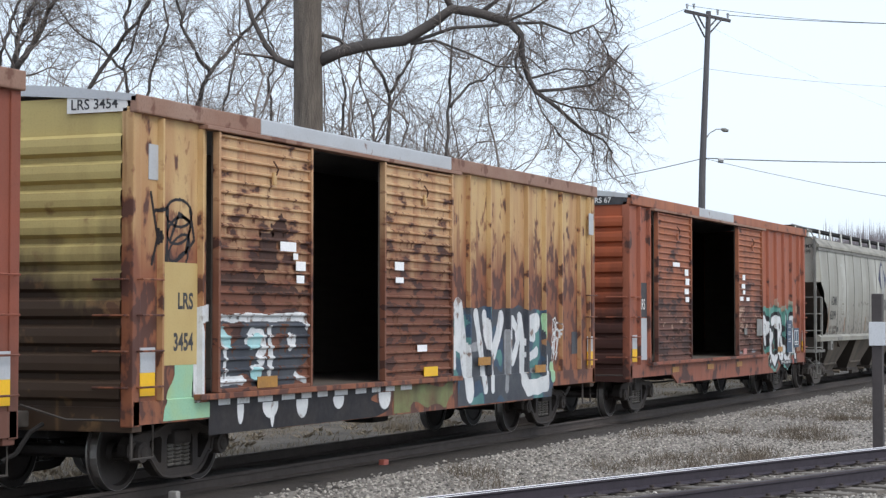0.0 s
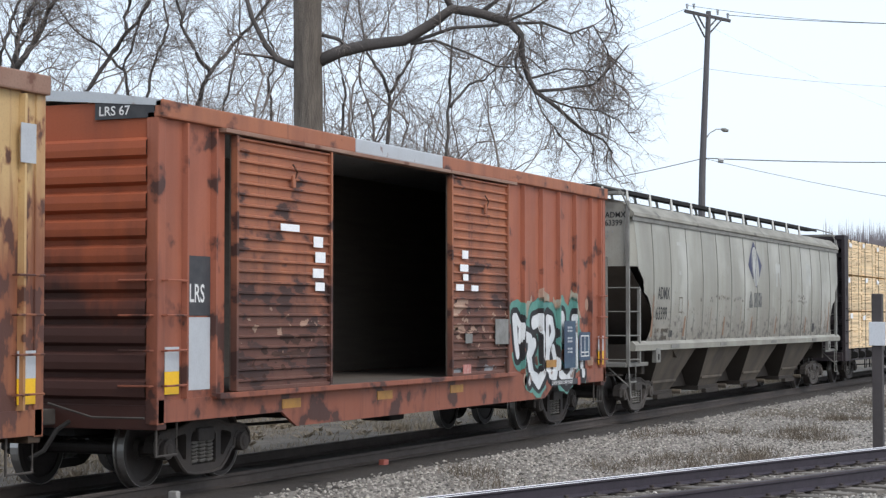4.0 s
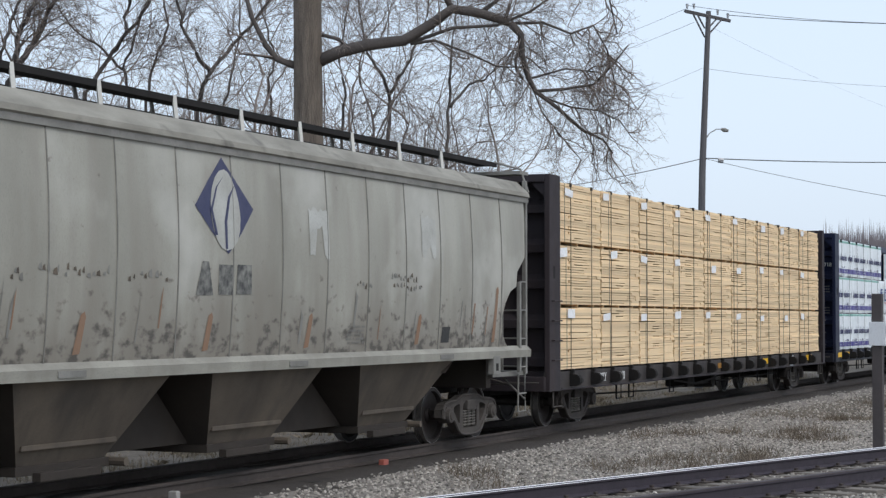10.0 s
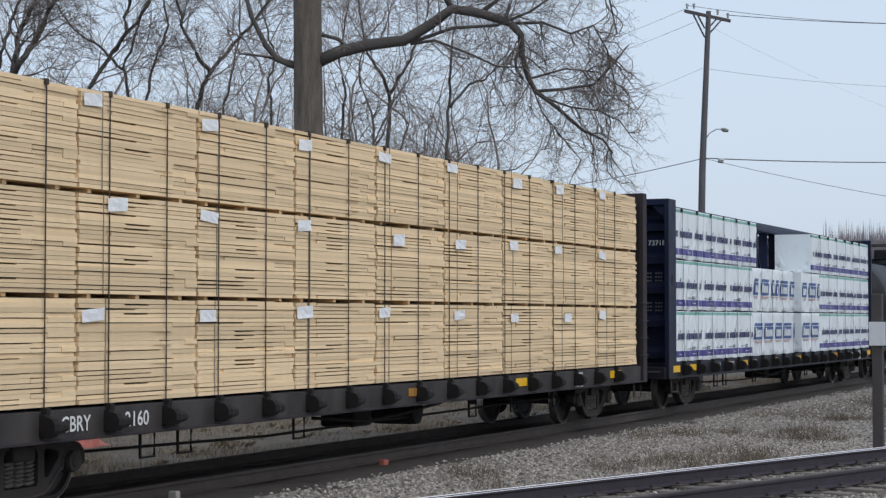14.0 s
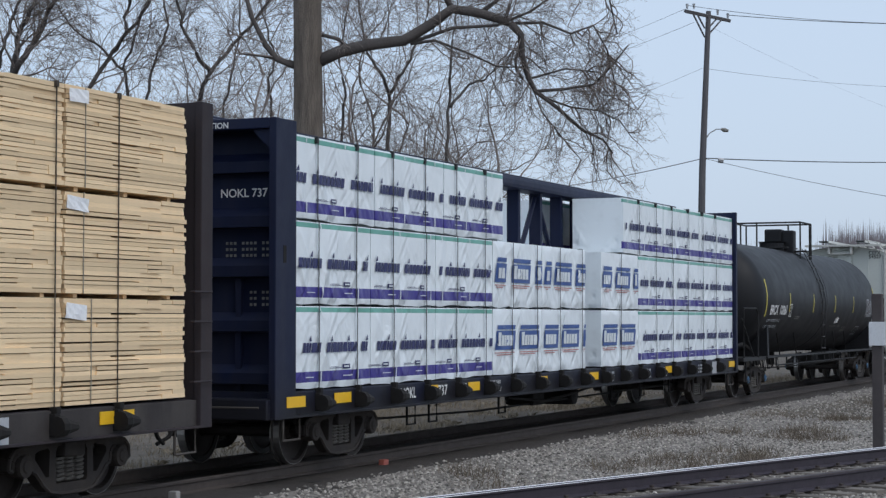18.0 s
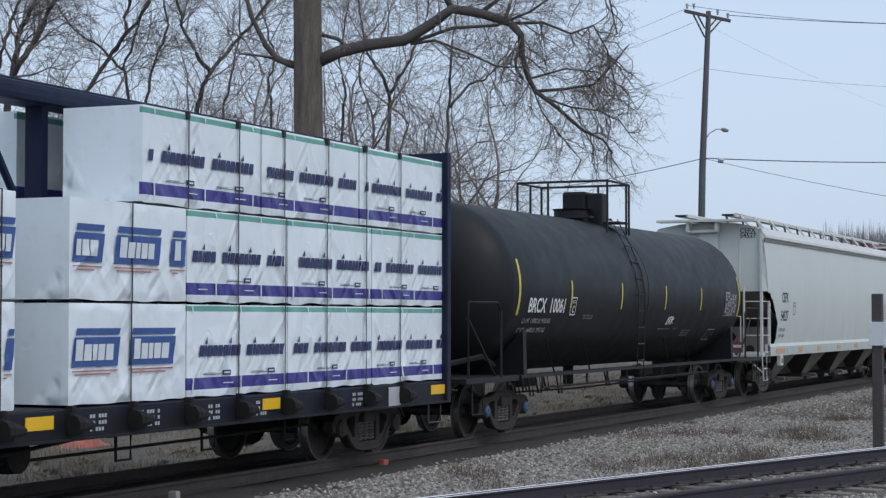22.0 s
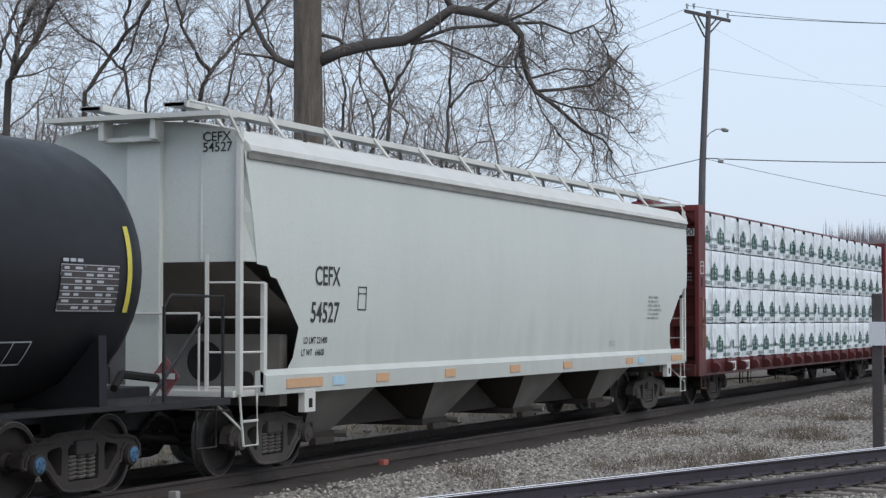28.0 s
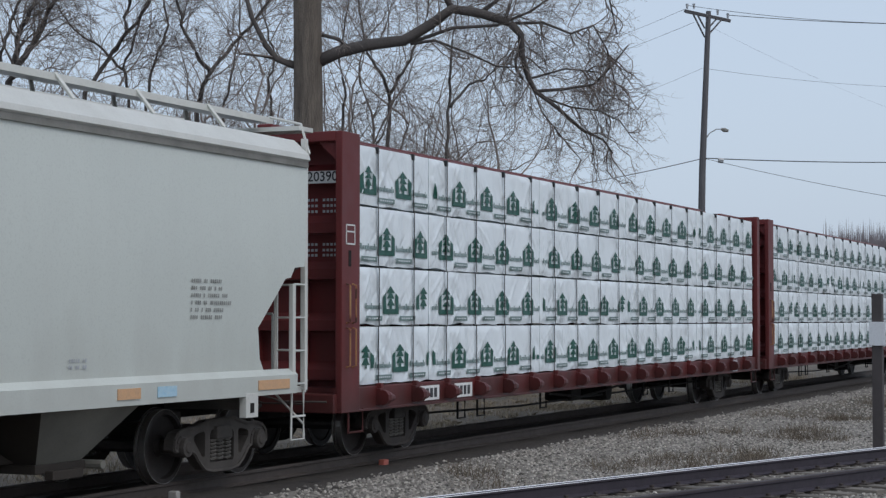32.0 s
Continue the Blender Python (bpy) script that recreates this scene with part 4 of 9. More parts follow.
        # Sides that look along the train carry their shade as darker brown.
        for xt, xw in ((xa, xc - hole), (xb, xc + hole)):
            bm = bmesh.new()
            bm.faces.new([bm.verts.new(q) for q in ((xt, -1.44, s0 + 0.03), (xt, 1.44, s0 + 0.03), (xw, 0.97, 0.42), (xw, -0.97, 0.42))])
            part("cross_slope", bm, M_SHADEBROWN, ch, "cross slope of the chute in shade-darkened brown")
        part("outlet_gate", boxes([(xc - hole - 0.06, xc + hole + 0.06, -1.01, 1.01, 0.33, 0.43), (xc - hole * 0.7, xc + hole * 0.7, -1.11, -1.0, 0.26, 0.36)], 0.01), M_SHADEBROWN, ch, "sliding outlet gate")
        part("gate_shaft", bars([[(xc + hole + 0.12, -1.2, 0.38), (xc + hole + 0.12, 0.6, 0.38)]], 0.05, 8), low_paint, ch)
        part("chute_flange", boxes([(xc - hole - 0.08, xc + hole + 0.08, -1.10, -1.03, 0.60, 0.66)], 0.01), low_paint, ch, "bolted flange across the chute")
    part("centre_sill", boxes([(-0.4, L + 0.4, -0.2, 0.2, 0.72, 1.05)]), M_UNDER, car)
    for tx, blue in trucks:
        add_truck(car, tx - x0, blue, True)
    return car


X3, L3 = -16.05, 19.2
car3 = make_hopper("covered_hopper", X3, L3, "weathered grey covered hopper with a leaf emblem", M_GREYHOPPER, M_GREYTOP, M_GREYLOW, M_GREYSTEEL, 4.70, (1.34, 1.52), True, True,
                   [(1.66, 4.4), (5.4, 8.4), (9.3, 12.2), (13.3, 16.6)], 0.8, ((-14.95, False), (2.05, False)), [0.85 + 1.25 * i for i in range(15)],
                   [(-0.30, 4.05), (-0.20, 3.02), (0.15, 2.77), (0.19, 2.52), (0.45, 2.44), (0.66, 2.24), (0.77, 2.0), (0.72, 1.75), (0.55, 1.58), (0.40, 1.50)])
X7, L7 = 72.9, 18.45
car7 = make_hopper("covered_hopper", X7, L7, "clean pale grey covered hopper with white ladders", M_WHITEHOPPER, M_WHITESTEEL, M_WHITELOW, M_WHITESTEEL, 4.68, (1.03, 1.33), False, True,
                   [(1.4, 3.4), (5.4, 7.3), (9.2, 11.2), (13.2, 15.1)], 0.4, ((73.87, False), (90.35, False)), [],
                   [(-0.50, 4.05), (-0.29, 2.66), (-0.03, 2.64), (0.07, 2.51), (0.22, 2.49), (0.87, 1.87), (0.77, 1.48), (0.62, 1.31)])


# ---- centre-beam flat cars ----
WINCHES = []


def make_centerbeam(name, x0, L, label, paint, trucks, top=4.55, rear=0.26, pitch=1.165, chord=0.0):
    car = vehicle(name, x0, label, "centerbeam flatcar", "freight cars of the train")
    deck = 1.04
    part("deck", boxes([(0.3, L - 0.3, -1.38, 1.38, 0.94, deck)], 0.01), paint, car, "flat steel deck")
    for s in (-1, 1):
        part("side_sill", boxes([(0.0, L, s * 1.40 - 0.03, s * 1.40 + 0.03, 0.72, 1.03)], 0.01), M_DUSTYSILL if paint is M_BLACKCAR else paint, car, "channel side sill")
        part("sill_flange", boxes([(0.0, L, s * 1.40 - 0.09, s * 1.40 + 0.09, 0.70, 0.73)], 0.006), paint, car)
    for i in range(18):
        xx = 1.32 + pitch * i
        WINCHES.append(x0 + xx - 0.05)
        bm = bmesh.new()
        tube(bm, [(xx + 0.20, -1.56, 0.86), (xx + 0.16, -1.56, 0.86), (xx - 0.02, -1.55, 0.87), (xx - 0.06, -1.55, 0.87), (xx - 0.14, -1.54, 0.87)], 0.08, 10, [0.03, 0.05, 0.095, 0.11, 0.11])
        box(bm, xx - 0.12, xx - 0.02, -1.50, -1.42, 0.76, 1.0, 0.01)
        box(bm, xx - 0.09, xx - 0.01, -1.50, -1.41, 1.0, 1.07, 0.01)
        part("strap_winch", bm, M_UNDER if paint is not M_MAROONCAR else paint, car, "strap winch on the sill")
    # bulkheads: boxed frame with horizontal panels, cut corners
    for e in (-1, 1):
        def X(v):
            return v if e < 0 else L - v
        deep = 0.56 if e < 0 else rear
        xa, xb = sorted((X(0.0), X(deep)))
        bh = part("bulkhead", boxes([(min(X(deep - 0.14), X(deep - 0.02)), max(X(deep - 0.14), X(deep - 0.02)), -1.39, 1.39, 0.75, top - 0.003)], 0.01), paint, car, "tall end bulkhead")
        for s in (-1, 1):
            part("bulkhead_post", boxes([(xa, xb, s * 1.44 - 0.05, s * 1.44 + 0.05, 0.72, top)], 0.015), paint, bh)
            bm = bmesh.new()
            v = [bm.verts.new(q) for q in ((X(0.06), s * 1.39, top - 0.42), (X(0.06), s * 1.10, top - 0.14), (X(0.06), s * 1.39, top - 0.14), (X(deep - 0.14), s * 1.39, top - 0.42), (X(deep - 0.14), s * 1.10, top - 0.14), (X(deep - 0.14), s * 1.39, top - 0.14))]
            for q in ((0, 1, 2), (5, 4, 3), (0, 3, 4, 1), (1, 4, 5, 2), (2, 5, 3, 0)):
                bm.faces.new([v[i] for i in q])
            part("corner_gusset", bm, paint, bh)
        part("bulkhead_beam", boxes([(min(X(0.0), X(deep - 0.14)), max(X(0.0), X(deep - 0.14)), -1.39, 1.39, top - 0.14, top)], 0.015), paint, bh)
        front = max(0.02, deep - 0.28)
        for z in (1.24, 1.92, 2.63, 3.27, 3.98):
            bm = bmesh.new()
            pr = [(deep - 0.14, z - 0.11), (front, z - 0.10), (front, z + 0.04), (deep - 0.14, z + 0.15)]
            rows = [[bm.verts.new((X(a), yy, b)) for a, b in pr] for yy in (-1.39, 1.39)]
            for k in range(4):
                bm.faces.new((rows[0][k], rows[0][(k + 1) % 4], rows[1][(k + 1) % 4], rows[1][k]))
            bm.normal_update()
            bmesh.ops.recalc_face_normals(bm, faces=bm.faces[:])
            part("bulkhead_rib", bm, paint, bh)
        if e < 0:
            for yy in (-0.75, 0.0, 0.75):
                part("bulkhead_stiffener", boxes([(deep - 0.22, deep - 0.135, yy - 0.04, yy + 0.04, 0.8, 2.5)], 0.01), paint, bh)
            # No slot is cut; a dark patch paints the shade within it.
            part("post_slot", boxes([(0.2, 0.28, -1.494, -1.488, 2.70, 2.92)]), M_UNDER, bh, "dark patch for the shaded slot in the post")
        part("end_sill", boxes([(min(X(-0.1), X(0.35)), max(X(-0.1), X(0.35)), -1.42, 1.42, 0.70, 0.96)], 0.015), paint, car)
        add_coupler(car, X(-0.1), e)
        if paint is M_BLACKCAR:
            ladder_rungs(X(0.1), X(0.5), -1.49, (1.25, 1.6, 1.95, 2.3), paint, car, 0.05)
        stirrup(car, X(0.30), X(0.75), -1.44, 0.42, 0.74, M_TRUCK if paint is not M_MAROONCAR else paint)
    # centre beam: top chord, posts and diagonals
    part("top_chord", boxes([(0.5, L - 0.5, -0.27, 0.27, top + chord - 0.24, top + chord - 0.02)], 0.07), paint, car, "long top chord of the centre beam")
    part("top_cap", boxes([(0.5, L - 0.5, -0.12, 0.12, top + chord - 0.03, top + chord + 0.03)], 0.02), paint, car)
    for i in range(18):
        xx = 1.45 + 1.18 * i
        part("beam_post", boxes([(xx - 0.06, xx + 0.06, -0.12, 0.12, deck, top + chord - 0.2)], 0.012), paint, car)
        if i < 17 and i % 3 != 2:
            hi, lo = (top - 0.2, 2.9) if i % 2 == 0 else (2.9, top - 0.2)
            part("beam_brace", bars([[(xx + 0.06, 0.0, hi), (xx + 1.12, 0.0, lo)]], 0.05, 6), paint, car)
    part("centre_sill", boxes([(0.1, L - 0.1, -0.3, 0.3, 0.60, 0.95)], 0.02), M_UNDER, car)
    for i in range(9):
        x = 2.0 + i * (L - 4) / 8
        part("cross_bearer", boxes([(x, x + 0.16, -1.36, 1.36, 0.68, 0.94)]), M_UNDER, car)
    part("brake_valve", boxes([(L * 0.46, L * 0.46 + 0.6, -0.95, -0.4, 0.42, 0.74)], 0.05), M_UNDER, car)
    part("brake_rod", bars([[(2.6, -0.8, 0.52), (L * 0.35, -0.9, 0.44), (L * 0.5, -0.85, 0.46), (L - 2.6, -0.8, 0.52)]], 0.02, 5), M_UNDER, car)
    for q in (0.2, 0.235, 0.36, 0.62, 0.7, 0.79):
        part("hanger_loop", bars([[(L * q, -1.2, 0.72), (L * q, -1.2, 0.40), (L * q + 0.3, -1.2, 0.40), (L * q + 0.3, -1.2, 0.72)]], 0.02, 5), M_UNDER, car)
    part("air_reservoir", lathe_y(bmesh.new(), [(0.05, -0.95), (0.2, -0.92), (0.21, -0.8), (0.21, -0.2), (0.05, -0.15)], L * 0.56, 0.55, 14, closed=False), M_UNDER, car)
    part("brake_pipe", bars([[(L * 0.4, -1.0, 0.62), (L * 0.47, -1.05, 0.5), (L * 0.53, -1.0, 0.55), (L * 0.6, -0.95, 0.66)]], 0.025, 5), M_UNDER, car)
    for tx in trucks:
        add_truck(car, tx - x0)
    return car


X4, L4 = 4.70, 23.0
car4 = make_centerbeam("centerbeam_flatcar", X4, L4, "dark brown centerbeam flatcar loaded with bare lumber", M_BLACKCAR, (7.25, 25.45))
X5, L5 = 29.25, 23.05
car5 = make_centerbeam("centerbeam_flatcar", X5, L5, "navy blue centerbeam flatcar loaded with wrapped lumber", M_BLUECAR, (31.95, 50.2), rear=0.14, pitch=1.18, chord=0.12)
X8, L8 = 92.82, 23.4
car8 = make_centerbeam("centerbeam_flatcar", X8, L8, "maroon centerbeam flatcar stacked with white wrapped lumber", M_MAROONCAR, (95.5, 113.75), pitch=1.215, chord=0.17)
X9, L9 = 117.15, 23.4
car9 = make_centerbeam("centerbeam_flatcar", X9, L9, "second maroon centerbeam flatcar with white wrapped lumber", M_MAROONCAR, (119.85, 138.1), pitch=1.215, chord=0.17)


def bundle_object(name, bm_or_me, material, x, y, z, label, category, group):
    ob = part(name, bm_or_me, material)
    tagged(ob, label, category, group)
    ob.location = (x, y, z)
    movers.append((ob, x, y, z))
    return ob


def lumber_stack():
    """Bare lumber: nine columns, three tiers, on each side of the centre beam."""
    rng = random.Random(11)
    tiers = [(1.07, 2.20), (2.25, 3.33), (3.38, 4.45)]
    w, n = 2.42, 22
    kinds = []
    for k in range(9):
        # a course is made of pieces, some thinner than their neighbours, so that short dark gaps show
        cuts = [0.0] + sorted(rng.uniform(0.25, w - 0.25) for _ in range(rng.choice((1, 2, 3)))) + [w]
        bm = bmesh.new()
        for q, (a, b) in enumerate(zip(cuts, cuts[1:])):
            e0, e1 = (rng.uniform(0.0, 0.03) if q == 0 else 0.0), (rng.uniform(0.0, 0.03) if b == w else 0.0)
            box(bm, a + e0, b - e1, -0.55 + rng.uniform(-0.016, 0.012), 0.52, 0.0, 0.0472 - rng.choice((0.0, 0.001, 0.003, 0.006, 0.011, 0.018)))
        o = part("board", bm, M_LUMBER)
        scene.collection.objects.unlink(o)
        kinds.append(o)
    for side in (-1, 1):
        for c in range(9):
            for ti, (z0, z1) in enumerate(tiers):
                h = z1 - z0
                x = 5.31 + c * 2.435
                if side > 0:
                    bundle_object("lumber_bundle", boxes([(0.02, w - 0.02, -0.52, 0.52, 0, h)], 0.01), M_LUMBER, x, 0.86, z0, "strapped bundle of pale sawn lumber on the flatcar", "lumber bundle", "lumber bundles on the flatcar")
                    continue
                b = new("lumber_bundle")
                b.location = (x, -0.86, z0)
                tagged(b, "strapped bundle of pale sawn lumber on the flatcar", "lumber bundle", "lumber bundles on the flatcar")
                movers.append((b, x, -0.86, z0))
                hh = h / n
                for k in range(n):
                    again(rng.choice(kinds), b, pose(rng.uniform(-0.012, 0.012), rng.uniform(-0.008, 0.008), k * hh + rng.uniform(0, 0.001), 0, rng.uniform(-0.05, 0.05), 0) @ Matrix.Diagonal((1, 1, hh / 0.0475, 1)))
                for sx in [q - x for q in WINCHES if 0.03 < q - x < w - 0.03]:
                    part("strap", boxes([(sx, sx + 0.015, -0.578, -0.570, -0.045 if ti else 0, h), (sx, sx + 0.018, -0.57, 0.5, h + 0.001, h + 0.006)]), M_STRAPBROWN, b, "dark tie-down strap")
                    if ti == 2:
                        part("corner_guard", boxes([(sx - 0.018, sx + 0.034, -0.590, -0.45, h - 0.05, h + 0.014)], 0.006), M_STRAPBROWN, b)
                for sx in (rng.uniform(0.3, 0.5),):
                    part("steel_band", boxes([(sx, sx + 0.012, -0.574, -0.567, 0, h)]), M_STRAPGREY, b)
                tx = rng.uniform(0.0, 0.05)
                tw, th = rng.uniform(0.34, 0.44), rng.uniform(0.13, 0.17)
                bm = bmesh.new()
                net = [[bm.verts.new((tw * i / 5, -0.588 + 0.012 * noise.noise((i * 0.9, j * 1.1, k + c * 3.1 + ti)), -th * j / 3)) for j in range(4)] for i in range(6)]
                for i in range(5):
                    for j in range(3):
                        bm.faces.new((net[i][j], net[i + 1][j], net[i + 1][j + 1], net[i][j + 1]))
                tag = part("tag", bm, M_TAG, b, "crumpled white paper tag")
                tag.matrix_basis = pose(tx + (rng.uniform(0.2, 0.5) if rng.random() < 0.15 else 0), 0, h - rng.uniform(0.03, 0.16), 0, rng.uniform(-5, 5), 0)
                if ti:
                    for sx in (0.25, 1.2, 2.1):
                        part("spacer", boxes([(sx, sx + 0.07, -0.5, 0.5, -0.045, -0.002)]), M_LUMBER, b, "spacer strip between tiers")


lumber_stack()


def wrap_mat(name, bands):
    """White plastic wrap with printed bands; bands are (from height share, to, colour)."""
    m = mat(name, (0.80, 0.85, 0.87), (0.76, 0.81, 0.83), rough=0.36, scale=1.2, amount=0.4, fine=3.2, bump=0.06, dist=0.03)
    n, l = m.node_tree.nodes, m.node_tree.links
    b = n["Principled BSDF"]
    src = b.inputs["Base Color"].links[0].from_socket
    tc = n.new("ShaderNodeTexCoord")
    below = b.inputs["Normal"].links[0].from_socket
    for sc, turn, strength in ((4.6, 0.95, 0.7), (5.4, -0.8, 0.6), (3.8, 1.35, 0.6)):
        # long sharp folds in the film
        mp = n.new("ShaderNodeMapping")
        mp.vector_type = "TEXTURE"
        mp.inputs["Rotation"].default_value, mp.inputs["Scale"].default_value = (0, turn, 0), (16, 1, 1)
        l.new(tc.outputs["Object"], mp.inputs[0])
        nz = n.new("ShaderNodeTexNoise")
        nz.inputs["Scale"].default_value, nz.inputs["Detail"].default_value, nz.inputs["Distortion"].default_value = sc, 1.0, 0.2
        l.new(mp.outputs[0], nz.inputs[0])
        patchy = n.new("ShaderNodeTexNoise")
        patchy.inputs["Scale"].default_value = 0.5 + 0.2 * sc
        l.new(tc.outputs["Object"], patchy.inputs[0])
        share = n.new("ShaderNodeMapRange")
        share.inputs[1].default_value, share.inputs[2].default_value = 0.5, 0.64
        l.new(patchy.outputs[0], share.inputs[0])
        level = n.new("ShaderNodeMath")
        level.operation = "SUBTRACT"
        level.inputs[1].default_value = 0.5
        l.new(nz.outputs[0], level.inputs[0])
        crease = n.new("ShaderNodeMath")
        crease.operation = "MULTIPLY"
        l.new(level.outputs[0], crease.inputs[0])
        l.new(share.outputs[0], crease.inputs[1])
        bp = n.new("ShaderNodeBump")
        bp.inputs["Strength"].default_value, bp.inputs["Distance"].default_value = strength, 0.125
        l.new(crease.outputs[0], bp.inputs["Height"])
        l.new(below, bp.inputs["Normal"])
        below = bp.outputs[0]
    l.new(below, b.inputs["Normal"])
    sp = n.new("ShaderNodeSeparateXYZ")
    l.new(tc.outputs["Object"], sp.inputs[0])
    for lo, hi, colour in bands:
        a = n.new("ShaderNodeMath")
        a.operation = "COMPARE"
        a.inputs[1].default_value, a.inputs[2].default_value = (lo + hi) / 2, (hi - lo) / 2
        l.new(sp.outputs[2], a.inputs[0])
        # the bands run along the long outer face alone
        face = n.new("ShaderNodeMath")
        face.operation = "LESS_THAN"
        face.inputs[1].default_value = -0.49
        l.new(sp.outputs[1], face.inputs[0])
        both = n.new("ShaderNodeMath")
        both.operation = "MULTIPLY"
        l.new(a.outputs[0], both.inputs[0])
        l.new(face.outputs[0], both.inputs[1])
        x = n.new("ShaderNodeMix")
        x.data_type = "RGBA"
        l.new(both.outputs[0], x.inputs[0])
        l.new(src, x.inputs[6])
        x.inputs[7].default_value = (*colour, 1)
        src = x.outputs[2]
    l.new(src, b.inputs["Base Color"])
    return m


M_WRAP_A = wrap_mat("white_wrap_green_purple", [(0.075, 0.215, (0.06, 0.05, 0.25)), (1.0, 1.065, (0.13, 0.36, 0.29))])
M_WRAP_B = wrap_mat("white_wrap_plain", [])
M_WRAP_C = wrap_mat("white_wrap_green_emblems", [])
M_PRINT = mat("dark_blue_print", (0.03, 0.034, 0.11), (0.05, 0.055, 0.14), rough=0.45, scale=6, bump=0.05)
M_PRINTBLUE = mat("blue_print", (0.045, 0.095, 0.29), (0.065, 0.12, 0.31), rough=0.45, scale=6, bump=0.05)
M_PRINTGREEN = mat("green_print", (0.014, 0.085, 0.062), (0.025, 0.11, 0.085), rough=0.45, scale=6, bump=0.05)
M_PRINTPALE = mat("pale_green_print", (0.16, 0.23, 0.22), (0.24, 0.32, 0.30), rough=0.45, scale=6, bump=0.05)
M_PRINTRED = mat("dull_red_print", (0.42, 0.16, 0.14), (0.5, 0.25, 0.22), rough=0.45, scale=6, bump=0.05)
M_PRINTWHITE = mat("white_print", (0.7, 0.74, 0.76), (0.6, 0.64, 0.66), rough=0.45, scale=6, bump=0.05)


def wrinkle(x, z, seed):
    a = noise.noise((x * 0.9 + seed, z * 0.9, seed)) * 0.03
    b = abs(noise.noise((x * 1.1 + z * 2.0 + seed, z * 0.9 - x * 0.5, 5 + seed))) * 0.016
    c = abs(noise.noise((x * 2.6 - z * 3.4 + seed, z * 0.8 + x * 0.6, 9 + seed))) * 0.008
    return 0.02 + a - b - c


def wrapped_bundle(name, x, w, z0, z1, side, material, seed, label, group, prints, bands=()):
    """A box of lumber in wrinkled plastic. prints(b, front) lays the printing on its outer face."""
    h = z1 - z0
    bm = bmesh.new()
    near = side < 0
    nx, nz = (int(w / 0.034), int(h / 0.034)) if near else (max(6, int(w / 0.2)), 6)
    # taut creases that run off slantwise from the straps and the rims
    rng = random.Random(int(seed * 13 + 7))
    anchors = [q - x for q in WINCHES if 0.0 < q - x < w] + [0.0, w]
    creases = []
    for k in range(int(5 + 3.2 * w) if near else 0):
        u0, v0, a = rng.choice(anchors) + rng.uniform(-0.06, 0.06), h * rng.choice((0.02, 0.3, 0.6, 0.97)) + rng.uniform(-0.1, 0.1), math.radians(rng.choice((-1, 1)) * rng.uniform(18, 62))
        down = -1 if v0 > h * 0.5 else 1
        creases.append((u0, v0, math.sin(a), down * math.cos(a), rng.uniform(0.35, 1.1), rng.uniform(0.03, 0.055), rng.uniform(0.012, 0.032)))

    def folds(u, v):
        t = 0.0
        for u0, v0, du, dv, ln, wd, am in creases:
            along = (u - u0) * du + (v - v0) * dv
            if 0 < along < ln:
                off = abs((u - u0) * dv - (v - v0) * du)
                if off < wd:
                    t += am * (1 - off / wd) * min(1, along / 0.08) * (1 - along / ln)
        return t

    yo = -0.56 * 1.0
    grid = []
    for i in range(nx + 1):
        u = w * i / nx
        col = []
        for j in range(nz + 1):
            v = h * j / nz
            edge = min(1.0, min(u, w - u) / 0.1, min(v, h - v) / 0.08, *[abs(u - q) / 0.22 + 0.08 for q in bands])
            col.append(bm.verts.new((u + (0.012 * noise.noise((u, v * 3, seed)) if 0 < i < nx else 0), yo + wrinkle(u, v, seed) * edge + 0.03 * (1 - edge) - folds(u, v) * min(1.0, u / 0.06, (w - u) / 0.06), v)))
        grid.append(col)
    for i in range(nx):
        for j in range(nz):
            bm.faces.new((grid[i][j], grid[i + 1][j], grid[i + 1][j + 1], grid[i][j + 1]))
    for col in grid[1:-1]:
        col[0].co.z += 0.03 * noise.noise((col[0].co.x * 2.2, seed * 1.7, 4)) - 0.01
    back = [bm.verts.new(q) for q in ((0, 0.54, 0), (w, 0.54, 0), (w, 0.54, h), (0, 0.54, h))]
    f = [grid[0][0], grid[nx][0], grid[nx][nz], grid[0][nz]]
    flat = [bm.faces.new([c[nz] for c in grid] + [back[2], back[3]])]
    flat += [bm.faces.new([c[0] for c in grid][::-1] + [back[0], back[1]]), bm.faces.new(grid[0] + [back[3], back[0]]), bm.faces.new(grid[nx][::-1] + [back[1], back[2]]), bm.faces.new((back[0], back[3], back[2], back[1]))]
    for q in flat:
        for edge in q.edges:
            edge.smooth = False
    rows_of = [[v.co.copy() for v in col] for col in grid]
    b = bundle_object(name, bm, material, x, side * 0.86, z0, label, "lumber bundle", group)
    b.data.shade_smooth()
    if side < 0:
        depth = [[v.y for v in col] for col in rows_of]

        def front(u, v):
            fu, fv = min(max(u / w * nx, 0), nx - 1e-4), min(max(v / h * nz, 0), nz - 1e-4)
            i, j = int(fu), int(fv)
            fu, fv = fu - i, fv - j
            return (depth[i][j] * (1 - fu) + depth[i + 1][j] * fu) * (1 - fv) + (depth[i][j + 1] * (1 - fu) + depth[i + 1][j + 1] * fu) * fv - 0.017
        prints(b, front, w, h)
    return b


